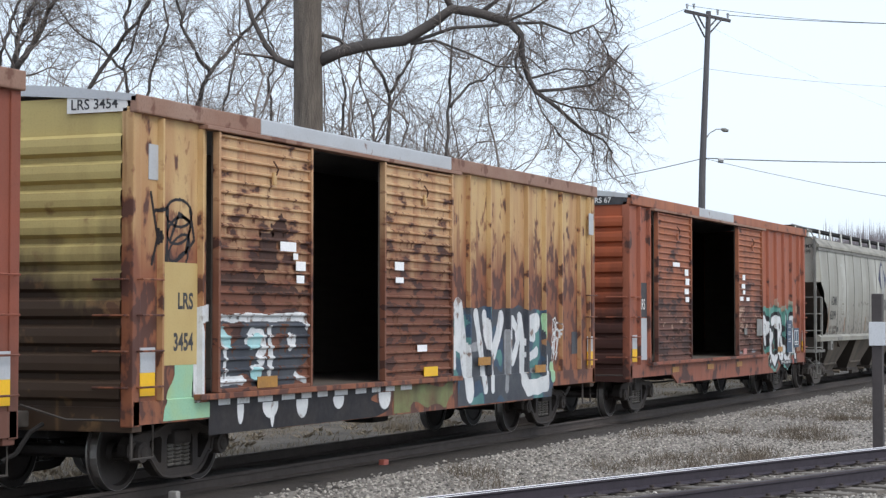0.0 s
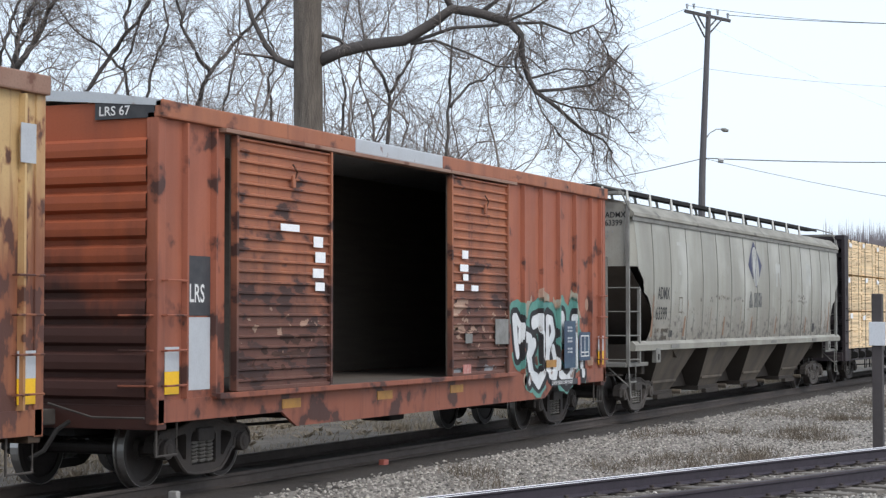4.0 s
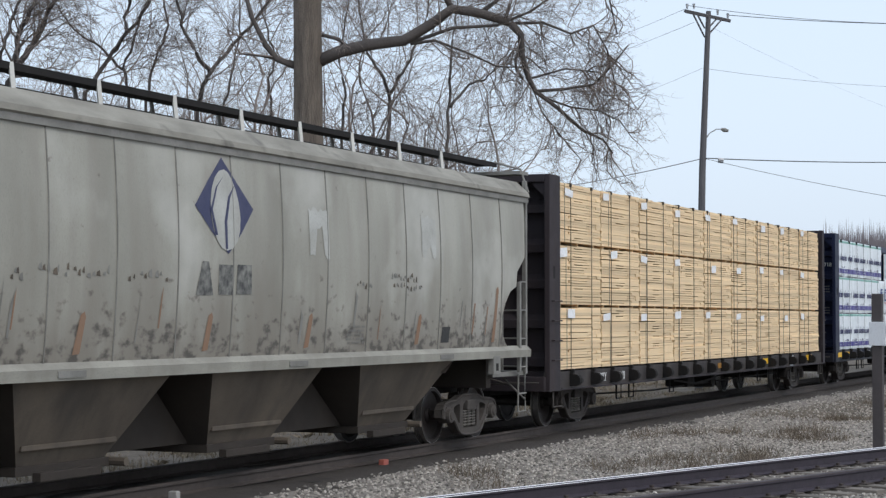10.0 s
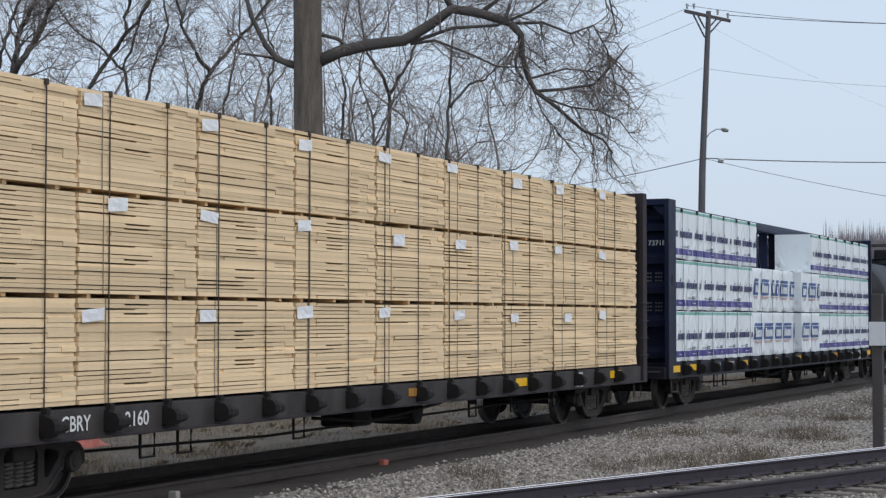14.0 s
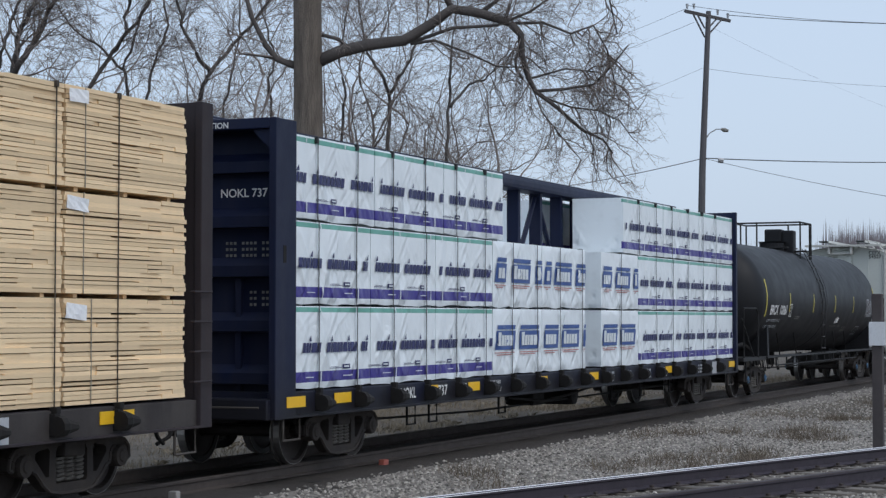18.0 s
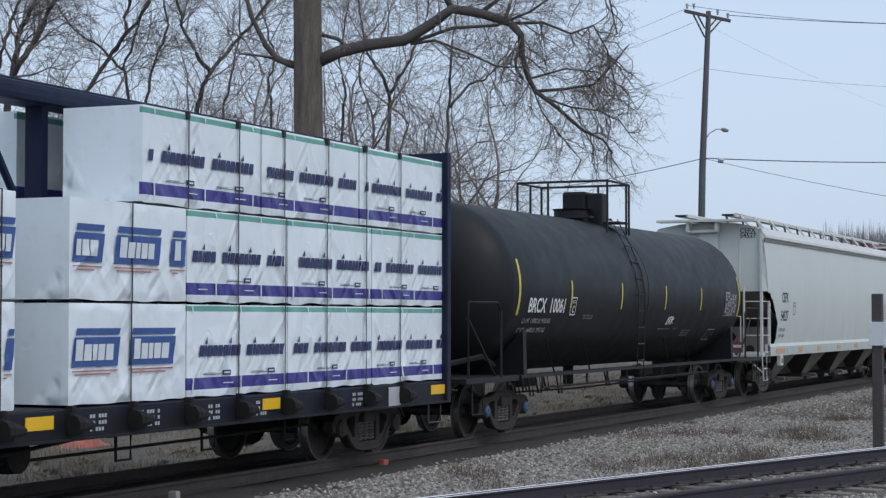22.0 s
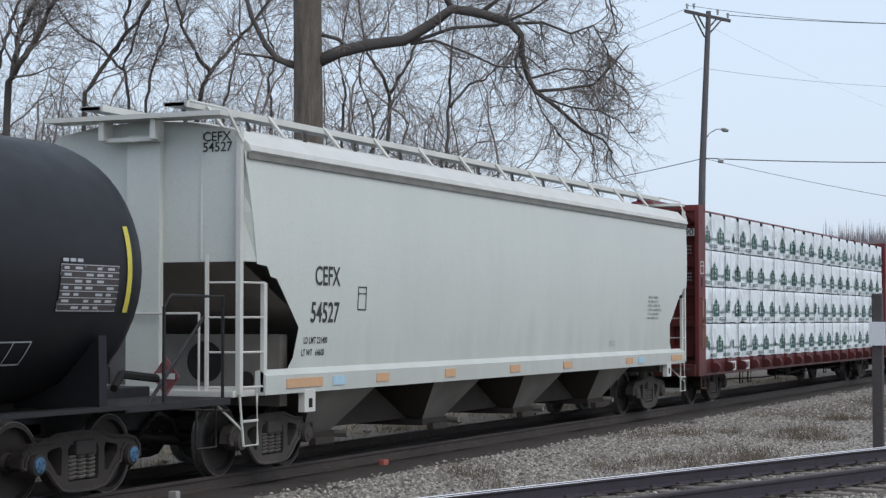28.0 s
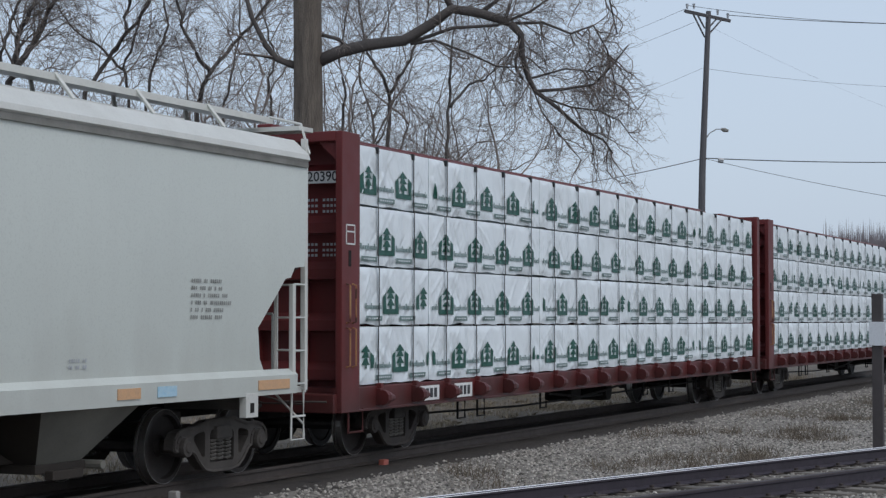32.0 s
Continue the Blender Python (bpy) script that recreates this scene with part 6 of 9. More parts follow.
lettering("LRS", 0.26, 0.92, 2.10, YS - 0.004, M_DARKPAINT, car1, "worn black stencil", squeeze=0.85, bold=0.03)
lettering("3454", 0.28, 0.83, 1.62, YS - 0.004, M_DARKPAINT, car1, "worn black stencil", squeeze=0.78, bold=0.03)


def end_plate(car, words, yc, z0, z1, w, plate_mat, ink, size):
    b = part("number_panel", boxes([(-0.03, -0.012, yc - w / 2, yc + w / 2, z0, z1)]), plate_mat, car, "lettered panel on the end")
    lettering(words, size, -0.034, z0 + (z1 - z0) * 0.22, yc + w / 2 - 0.05, ink, b, facing="end")


end_plate(car1, "LRS 3454", -1.0, 4.29, 4.47, 0.80, M_WHITEPAINT, M_DARKPAINT, 0.165)
end_plate(car2, "LRS 67", -1.03, 4.27, 4.47, 0.80, M_DARKPAINT, M_WHITEPAINT, 0.15)
part("lettering_patch", boxes([(0.62, 1.14, YS - 0.004, YS + 0.002, 2.02, 2.72)]), M_DARKPAINT, car2, "dark repainted patch")
lettering("LRS", 0.30, 0.66, 2.18, YS - 0.006, M_WHITEPAINT, car2, "white stencil", squeeze=0.75)
part("paint_patch", boxes([(0.62, 1.14, YS - 0.004, YS + 0.002, 1.15, 2.0)]), M_SIGNGREY, car2, "grey repainted patch")


def patch(car, x0, x1, z0, z1, material, label, y=YS, name="reflector"):
    return part(name, boxes([(x0, x1, y - 0.006, y + 0.004, z0, z1)]), material, car, label)


for car, LL in ((car0, 15.6), (car1, 15.66), (car2, 15.78)):
    for x in (0.12, LL - 0.42):
        patch(car, x, x + 0.30, 1.12, 1.38, M_SAFETY, "yellow reflector", y=-SIDE - 0.02)
        patch(car, x, x + 0.30, 1.38, 1.66, M_SIGNGREY, "grey paint patch", y=-SIDE - 0.021, name="paint_patch")
for x in (2.6, 7.6, 9.82, 12.36):
    patch(car1, x, x + 0.5, 1.13 if x < 9 else (1.24 if x < 12 else 1.06), 1.27 if x < 9 else (1.37 if x < 12 else 1.19), M_SAFETY if 7 < x < 9 else M_OLDREFLECTOR, "yellow reflector", y=-SIDE - (0.12 if x < 9 else 0.075))
for x in (2.9, 5.7, 8.3, 12.55):
    patch(car2, x, x + 0.5, 0.84 if x < 9 else 1.13, 0.96 if x < 9 else 1.26, M_OLDREFLECTOR, "yellow reflector", y=-SIDE - 0.022)
patch(car1, 0.30, 0.55, 3.55, 3.95, M_SIGNGREY, "grey paint patch", name="paint_patch")
patch(car1, 15.2, 15.45, 3.55, 3.95, M_SIGNGREY, "grey paint patch", y=-SIDE - 0.072, name="paint_patch")


for car, spots in ((car1, [(3.2, 2.84, 0.42, 0.12), (3.62, 2.60, 0.26, 0.12), (3.55, 2.74, 0.12, 0.08), (3.64, 2.44, 0.2, 0.10), (6.62, 2.68, 0.3, 0.12), (6.65, 2.5, 0.26, 0.08), (7.4, 1.50, 0.34, 0.10)]),
                   (car2, [(3.6, 2.92, 0.26, 0.14), (3.65, 2.72, 0.28, 0.14), (3.58, 2.52, 0.3, 0.12), (3.65, 2.35, 0.26, 0.11), (2.7, 3.1, 0.5, 0.09), (8.58, 2.92, 0.24, 0.13), (8.5, 2.72, 0.32, 0.11), (8.62, 2.58, 0.2, 0.1), (8.34, 2.42, 0.3, 0.1), (8.95, 2.42, 0.28, 0.09)])):
    for x, z, w, h in spots:
        part("paper_label", boxes([(x, x + w, -SIDE - 0.108, -SIDE - 0.101, z, z + h)]), M_TAG, car, "torn white paper label")

M_SPRAYWHITE = mat("white_spray_paint", (0.70, 0.71, 0.71), (0.50, 0.53, 0.54), rough=0.5, scale=3, amount=0.8, rust=((0.2, 0.13, 0.1), (0.42, 0.42, 0.41)), rust_z=(5, 0), rust_bias=0.0, rust_cut=0.64, rust_size=5, drip=0.5)
M_SPRAYTEAL = mat("teal_spray_paint", (0.09, 0.23, 0.215), (0.05, 0.14, 0.15), rough=0.5, scale=3, amount=0.9)
M_SPRAYNAVY = mat("navy_spray_paint", (0.035, 0.055, 0.10), (0.05, 0.10, 0.14), rough=0.5, scale=3, amount=0.7)
M_SPRAYSLATE = mat("slate_spray_paint", (0.04, 0.045, 0.058), (0.075, 0.08, 0.09), rough=0.5, scale=3, amount=0.8)
M_SPRAYSEA = mat("sea_green_spray_paint", (0.12, 0.31, 0.25), (0.06, 0.18, 0.165), rough=0.5, scale=3, amount=0.9)
M_SPRAYCYAN = mat("cyan_spray_paint", (0.30, 0.56, 0.58), (0.45, 0.62, 0.62), rough=0.5, scale=4, amount=0.8)
M_SPRAYMINT = mat("mint_spray_paint", (0.28, 0.52, 0.36), (0.36, 0.5, 0.25), rough=0.5, scale=3, amount=0.8)
M_SPRAYMOSS = mat("dirty_moss_spray_paint", (0.20, 0.235, 0.10), (0.13, 0.075, 0.04), rough=0.65, scale=2.5, amount=1.0, streak=(0.08, 0.055, 0.035), streak_amount=0.6)
M_SPRAYBLACK = mat("black_spray_paint", (0.014, 0.013, 0.016), (0.045, 0.036, 0.032), rough=0.6, scale=5)
M_SPRAYGREY = mat("thin_grey_spray_paint", (0.30, 0.31, 0.32), (0.17, 0.17, 0.18), rough=0.55, scale=5, amount=0.9)
M_SPRAYPALETEAL = mat("pale_overspray", (0.30, 0.33, 0.27), (0.34, 0.20, 0.13), rough=0.6, scale=6, amount=0.9)
M_GALVDULL = mat("dull_grey_plate", (0.27, 0.265, 0.25), (0.17, 0.165, 0.15), rough=0.6, metal=0.2, scale=6, amount=0.9)
M_DULLRED = mat("faded_red_stencil", (0.42, 0.13, 0.11), (0.5, 0.32, 0.28), rough=0.6, scale=12, amount=0.9)
M_SPRAYRUST = mat("dark_door_rust", (0.055, 0.03, 0.024), (0.10, 0.048, 0.034), rough=0.85, scale=4, amount=0.9)
M_SPRAYDRIP = mat("brown_rust_runs", (0.17, 0.075, 0.042), (0.10, 0.046, 0.03), rough=0.85, scale=5, amount=0.9)
M_SPRAYPEACH = mat("peach_spray_paint", (0.40, 0.27, 0.20), (0.32, 0.17, 0.115), rough=0.6, scale=4)


def hat_surface(posts):
    def s(x, z):
        if z < 1.064:
            return -SIDE - 0.021
        for px in posts:
            d = abs(x - px)
            if d < 0.05:
                return -SIDE - (0.070 if d < 0.028 else 0.070 * (0.05 - d) / 0.022)
        return -SIDE
    return s


def blob(strokes, x, z, grow=0.0, rough=0.0, seed=0):
    """True on one of the strokes; a stroke is (half width, points)."""
    g = grow + (rough * noise.noise((x * 3.5, z * 3.5, seed)) if rough else 0.0)
    return any(near_strokes([pts], x, z, half + g) for half, pts in strokes)


posts1 = [0.53, 1.40] + [9.53 + 0.85 * i for i in range(6)] + [14.77, 15.3]
s1 = hat_surface(posts1)
tag1 = [(0.20, [(9.16, 2.12), (9.22, 1.80)]), (0.16, [(9.27, 1.78), (9.50, 1.1), (9.60, 0.80)]), (0.12, [(9.08, 1.62), (9.26, 1.55)]), (0.05, [(9.0, 1.6), (9.02, 1.25)]),
        (0.095, [(9.88, 2.05), (10.05, 1.6), (10.17, 1.1), (10.24, 0.85)]), (0.10, [(10.22, 2.04), (10.29, 1.74), (10.50, 1.40)]), (0.125, [(10.95, 1.98), (10.79, 1.67), (10.58, 1.38)]),
        (0.075, [(10.57, 1.35), (10.55, 0.85)]), (0.09, [(11.47, 1.95), (11.66, 1.82), (11.70, 1.6), (11.6, 1.42), (11.47, 1.28)]), (0.06, [(11.42, 1.9), (11.40, 1.25)]),
        (0.115, [(11.80, 1.98), (11.93, 1.6), (11.90, 1.1)]), (0.14, [(11.96, 0.95), (12.15, 0.81), (13.06, 0.85)]), (0.045, [(13.13, 0.9), (13.13, 1.32)]),
        (0.17, [(12.28, 1.86), (12.62, 1.92)]), (0.09, [(12.28, 1.72), (12.46, 1.68)]), (0.085, [(12.30, 1.33), (12.60, 1.42)])]
grey1 = [(0.085, [(11.17, 1.72), (11.20, 1.1), (11.18, 0.84)]), (0.07, [(9.50, 1.52), (9.92, 1.54)]), (0.05, [(12.35, 1.1), (12.9, 1.12)])]
inside1 = lambda x, z: blob(tag1, x, z, 0.0, 0.03, 7)
halo1 = lambda x, z: (blob(tag1 + grey1, x, z, 0.22, 0.10, 1) or (z < 1.25 and 9.1 < x < 13.2)) and z < 2.16 + 0.14 * noise.noise((x * 2, 0, 2)) and x > 8.97 and not inside1(x, z) and not blob(grey1, x, z, 0.0, 0.02, 5)
shade1 = lambda x, z: noise.noise((x * 1.4, z * 0.9, 4)) + 0.35 * noise.noise((x * 4, z * 4, 8))
spray("graffiti_outline", lambda x, z: halo1(x, z) and -0.12 < shade1(x, z), 8.97, 13.6, 0.62, 2.5, s1, M_SPRAYSLATE, car1, "dark outline of spray paint", 0.010)
spray("graffiti_fill", lambda x, z: halo1(x, z) and -0.30 < shade1(x, z) <= -0.12, 8.97, 13.6, 0.62, 2.5, s1, M_SPRAYNAVY, car1, "navy spray paint shading", 0.010)
spray("graffiti_fill", lambda x, z: halo1(x, z) and shade1(x, z) <= -0.30, 8.97, 13.6, 0.62, 2.5, s1, M_SPRAYTEAL, car1, "teal spray paint shading", 0.010)
spray("graffiti_letters", inside1, 8.97, 13.6, 0.62, 2.5, s1, M_SPRAYWHITE, car1, "large white sprayed shapes", 0.010)
spray("graffiti_letters", lambda x, z: blob(grey1, x, z, 0.0, 0.02, 5) and not inside1(x, z), 8.97, 13.6, 0.62, 2.5, s1, M_SPRAYGREY, car1, "thin grey sprayed shapes", 0.010)
spray("graffiti_fill", lambda x, z: blob([(0.10, [(12.92, 1.98), (13.0, 1.72)]), (0.09, [(13.35, 1.15), (13.38, 0.95)])], x, z, 0.0, 0.04, 3) and not inside1(x, z), 12.7, 13.6, 0.7, 2.2, lambda x, z: s1(x, z) - 0.003, M_SPRAYMINT, car1, "mint green edge of spray paint", 0.010)
rng = random.Random(8)
scrib = [[(13.42 + 0.045 * a - 0.03 * k + (0.07 + 0.03 * math.sin(a * 1.3 + k)) * math.sin(a * 2.4 + k), 1.86 - 0.18 * k + (0.11 + 0.05 * math.sin(a * 0.9 + 2 * k)) * math.cos(a * 2.4 + 0.6 * k)) for a in np.arange(0, 7, 0.22)] for k in range(4)]
spray("graffiti_tag", lambda x, z: near_strokes(scrib, x, z, 0.014), 13.15, 14.3, 1.1, 2.3, s1, M_SPRAYWHITE, car1, "thin looping white tag", 0.010)
loops = [[(0.95 + 0.28 * math.sin(a * 1.5 + k) * (1 - 0.1 * k), 3.2 - 0.2 * k + 0.16 * math.cos(a * 1.5 + 0.7 * k)) for a in np.arange(0, 4.4, 0.25)] for k in range(5)]
spray("graffiti_tag", lambda x, z: near_strokes(loops, x, z, 0.017), 0.55, 1.4, 2.1, 3.5, s1, M_SPRAYBLACK, car1, "black looping scrawl", 0.010)
tag_b = [[(0.35 + 1.2 * u, v) for u, v in pts] for pts in ([(0.0, 3.4), (0.12, 2.9), (0.02, 2.6)], [(0.05, 3.2), (0.3, 3.25), (0.28, 2.5)], [(0.35, 2.9), (0.5, 3.2), (0.72, 3.1), (0.62, 2.75), (0.78, 2.9), (0.7, 3.25)], [(0.3, 2.55), (0.75, 2.45)], [(0.3, 2.35), (0.5, 2.0), (0.72, 2.2), (0.6, 2.4)], [(0.25, 2.7), (0.32, 2.2), (0.45, 1.9)])]
spray("graffiti_tag", lambda x, z: near_strokes(tag_b, x, z, 0.022), 0.25, 1.6, 1.85, 3.5, s1, M_SPRAYBLACK, car1, "black scrawled tag", 0.010)
spray("graffiti_fill", lambda x, z: x > 0.55 + (z - 0.8) * 0.55 + 0.12 * noise.noise((x * 3, z * 3, 0)) and z < 1.9 and not (x > 1.28 and 1.0 < z), 0.3, 1.62, 0.82, 2.2, s1, M_SPRAYMINT, car1, "mint green spray paint", 0.010)
spray("graffiti_letters", lambda x, z: near_strokes([[(1.25, 2.0), (1.4, 1.6), (1.35, 1.1)], [(1.1, 2.0), (1.62, 2.05)]], x, z, 0.10), 0.9, 1.62, 0.9, 2.2, s1, M_SPRAYWHITE, car1, "white sprayed shapes", 0.010)


def dsurf(x, z):
    """Face of a ribbed door."""
    f = ((z - 1.12) / (3.08 / 23)) % 1
    d = 0.065 if f < 0.62 else (0.065 + 0.035 * (f - 0.62) / 0.12 if f < 0.74 else (0.10 if f < 0.88 else 0.10 - 0.035 * (f - 0.88) / 0.12))
    return -SIDE - d - 0.003


spray("graffiti_letters", lambda x, z: near_strokes([[(1.98, 1.99), (4.1, 2.0), (4.2, 1.88)], [(2.02, 1.8), (2.12, 1.55), (2.08, 1.28)], [(2.62, 1.72), (2.75, 1.84), (3.0, 1.80), (3.05, 1.62), (2.9, 1.52), (3.0, 1.46)], [(3.2, 1.85), (3.25, 1.55), (3.2, 1.3)], [(2.75, 1.36), (2.95, 1.36), (2.85, 1.26)], [(3.72, 1.75), (3.85, 1.70), (3.75, 1.64)], [(3.9, 1.26), (4.15, 1.18)], [(2.0, 1.24), (2.5, 1.24)]], x + 0.22, z, 0.05 + 0.05 * noise.noise((x * 3, z * 3, 2))), 1.73, 4.02, 1.12, 2.1, dsurf, M_SPRAYWHITE, car1, "flaking white sprayed shapes", 0.010)
spray("graffiti_fill", lambda x, z: near_strokes([[(2.0, 1.82), (2.15, 1.7)], [(2.72, 1.68), (2.9, 1.72)], [(2.8, 1.30), (2.92, 1.30)]], x + 0.22, z, 0.085 + 0.03 * noise.noise((x * 3, z * 3, 6))), 1.73, 4.02, 1.12, 2.1, lambda x, z: dsurf(x, z) - 0.003, M_SPRAYCYAN, car1, "cyan sprayed patches", 0.010)
for dx0 in (1.68, 8.2):
    spray("flaked_paint", lambda x, z: noise.noise((x * 5, z * 8, 3)) + 0.4 * noise.noise((x * 14, z * 20, 1)) > 0.30 + 1.1 * abs(z - 1.85), dx0, dx0 + 2.3, 1.3, 2.4, dsurf, M_SPRAYPEACH, car2, "flakes of pale paint on the door", 0.014)
part("stencil_panel", boxes([(14.42, 14.82, -SIDE - 0.006, -SIDE + 0.002, 1.35, 1.75)]), M_SPRAYSLATE, car1, "dark grey stencil panel")
spray("graffiti_fill", lambda x, z: near_strokes([[(2.0, 1.75), (4.0, 1.7)], [(2.2, 1.35), (3.6, 1.35)]], x + 0.22, z, 0.32) and noise.noise((x * 1.5, z * 2.5, 9)) > -0.25, 1.73, 4.02, 1.12, 2.0, lambda x, z: dsurf(x, z) + 0.002, M_SPRAYSLATE, car1, "dark sprayed shading", 0.010)
def rusty1(x, z):
    edge = 0.05 * noise.noise((x * 7, z * 2, 3)) + 0.03 * noise.noise((x * 19, z * 5, 1))
    return ((3.0 < x < 3.42 and 2.95 < z < 3.18 + 0.14 * max(0, 1 - abs(x - 3.28) / 0.16) + edge) or (2.72 < x + edge < 3.15 and 2.6 < z < 3.05) or (2.5 < x + edge < 3.2 and 2.62 < z < 2.74)
            or (1.72 < x < 2.85 + 2 * edge and 2.38 < z < 2.52 + edge) or (2.4 < x < 4.3 and 2.30 < z + edge < 2.37))


spray("rust_patch", rusty1, 1.72, 4.02, 2.2, 3.5, dsurf, M_SPRAYRUST, car1, "dark sheet of rust with ragged rim", 0.012)
for dx0, dx1, q in ((1.72, 4.02, 1), (6.31, 8.66, 5)):
    # runs of rust that start under the ribs
    spray("rust_patch", lambda x, z, q=q: noise.noise((x * 11, math.floor((z - 1.12) / (3.08 / 23)) * 3.1, q)) + 0.3 * noise.noise((x * 30, z, q)) > 0.24 + 0.9 * (1 - ((z - 1.12) / (3.08 / 23)) % 1) * 0.5 + 0.12 * max(0, z - 2.6), dx0, dx1, 1.2, 4.15, dsurf, M_SPRAYDRIP, car1, "short runs of rust under the ribs", 0.012)
sillsurf = lambda x, z: -SIDE - 0.0215
spray("graffiti_fill", lambda x, z: x < 6.3 + 0.3 * math.sin(z * 20), 1.6, 6.8, 0.605, 1.045, lambda x, z: -SIDE - 0.0205, M_SPRAYBLACK, car1, "dark paint along the sill", 0.010)
spray("graffiti_letters", lambda x, z: (z > 0.955 and (x * 1.9 + 0.12 * math.sin(x * 3)) % 1.0 > 0.38) or any((x - cx) ** 2 / w ** 2 + (z - 0.9) ** 2 / d ** 2 < 1 and z < 0.945 for cx, w, d in ((2.35, 0.08, 0.2), (3.1, 0.2, 0.16), (3.15, 0.06, 0.28), (3.95, 0.16, 0.2), (5.0, 0.16, 0.13), (6.45, 0.2, 0.2))), 1.8, 7.5, 0.62, 1.02, sillsurf, M_SPRAYWHITE, car1, "white sprayed marks on the sill", 0.010)
spray("graffiti_fill", lambda x, z: noise.noise((x * 1.5, z * 3, 6)) > 0.0 and x > 6.75, 6.0, 8.9, 0.62, 1.02, lambda x, z: -SIDE - 0.0212, M_SPRAYMOSS, car1, "dirty yellow-green paint on the sill", 0.010)

posts2 = [0.55, 1.2] + [11.41 + 0.875 * i for i in range(5)] + [15.45]
s2 = hat_surface(posts2)
tag2 = [(0.092, [(11.06, 1.98), (11.14, 1.6), (11.22, 1.38)]), (0.076, [(11.14, 2.0), (11.34, 1.86), (11.30, 1.62)]), (0.101, [(11.62, 1.68), (11.80, 1.62), (11.78, 1.5)]),
        (0.118, [(11.98, 1.92), (12.22, 1.96), (12.42, 1.7), (12.40, 1.34)]), (0.109, [(11.98, 1.55), (11.74, 1.36), (11.88, 1.02), (12.15, 0.88), (12.42, 1.05)]),
        (0.092, [(12.66, 1.98), (12.86, 1.94), (12.95, 1.74), (12.72, 1.52), (12.64, 1.28), (12.74, 1.02), (12.98, 0.98), (13.08, 1.2), (12.94, 1.44)]), (0.084, [(12.66, 1.98), (12.66, 1.1)]),
        (0.126, [(13.42, 2.0), (13.46, 1.66)]), (0.092, [(13.28, 1.0), (13.58, 0.88), (13.88, 0.98), (14.03, 1.3), (14.06, 1.75), (14.0, 1.98)]), (0.084, [(14.46, 1.18), (14.50, 0.98)]), (0.059, [(11.72, 0.9), (11.78, 1.0)])]
inside2 = lambda x, z: blob(tag2, x, z, 0.0, 0.025, 7)
spray("graffiti_letters", inside2, 10.85, 15.2, 0.62, 2.6, s2, M_SPRAYWHITE, car2, "large white sprayed shapes", 0.010)
spray("graffiti_outline", lambda x, z: blob(tag2, x, z, 0.10, 0.03, 4) and not inside2(x, z), 10.85, 15.2, 0.62, 2.6, s2, M_SPRAYBLACK, car2, "black outline of spray paint", 0.010)
halo2 = lambda x, z: blob(tag2, x, z, 0.24 if z > 1.7 else 0.16, 0.12, 5) and not blob(tag2, x, z, 0.10, 0.03, 4)
spray("graffiti_fill", lambda x, z: halo2(x, z) and (noise.noise((x * 1.5, z * 1.5, 3)) > -0.1 or z > 1.9), 10.85, 15.2, 0.62, 2.8, s2, M_SPRAYSEA, car2, "teal spray paint halo", 0.010)
spray("graffiti_fill", lambda x, z: blob(tag2, x, z, 0.36, 0.2, 9) and z > 2.0 and not blob(tag2, x, z, 0.22, 0.12, 5) and noise.noise((x * 2.2, z * 1.2, 6)) > 0.0, 10.85, 15.2, 1.9, 2.8, s2, M_SPRAYPALETEAL, car2, "thin pale overspray above the halo", 0.010)
part("consolidated_stencil", boxes([(13.33, 13.93, -SIDE - 0.076, -SIDE - 0.071, 1.1, 1.95)]), M_SPRAYNAVY, car2, "dark stencil panel")
part("stencil_lines", boxes([(13.50 + 0.09 * i, 13.56 + 0.09 * i, -SIDE - 0.081, -SIDE - 0.077, z, z + 0.035) for i in range(3) for z in (1.37, 1.43, 1.56, 1.62, 1.75, 1.81)]), M_SIGNGREY, car2)
part("inspection_panel", boxes([(14.13, 14.74, -SIDE - 0.076, -SIDE - 0.071, 1.22, 1.74)]), M_SPRAYNAVY, car2, "dark panel with a white ruled frame")
part("panel_frame", boxes([(14.21, 14.66, -SIDE - 0.081, -SIDE - 0.077, z, z + 0.022) for z in (1.29, 1.36, 1.66)] + [(x, x + 0.022, -SIDE - 0.081, -SIDE - 0.077, 1.29, 1.682) for x in (14.21, 14.42, 14.64)]), M_WHITEPAINT, car2)
# plates and worn patches low on the doors of the red car
part("door_plate", boxes([(9.95, 10.58, -SIDE - 0.115, -SIDE - 0.10, 1.57, 1.98)], 0.004), M_GALVDULL, car2, "bare grey metal plate on the door")
part("door_plate", boxes([(8.70, 8.97, -SIDE - 0.115, -SIDE - 0.10, 1.60, 1.75)], 0.004), M_GALVDULL, car2, "small grey metal plate on the door")
part("stencil_panel", boxes([(8.60, 8.92, -SIDE - 0.112, -SIDE - 0.102, 1.13, 1.27)]), M_DULLRED, car2, "faded red stencil panel")
part("door_latch", boxes([(10.38, 10.42, -SIDE - 0.15, -SIDE - 0.10, 1.1, 1.32), (9.2, 9.75, -SIDE - 0.13, -SIDE - 0.10, 1.36, 1.39)], 0.005), M_DOORFRAME, car2)
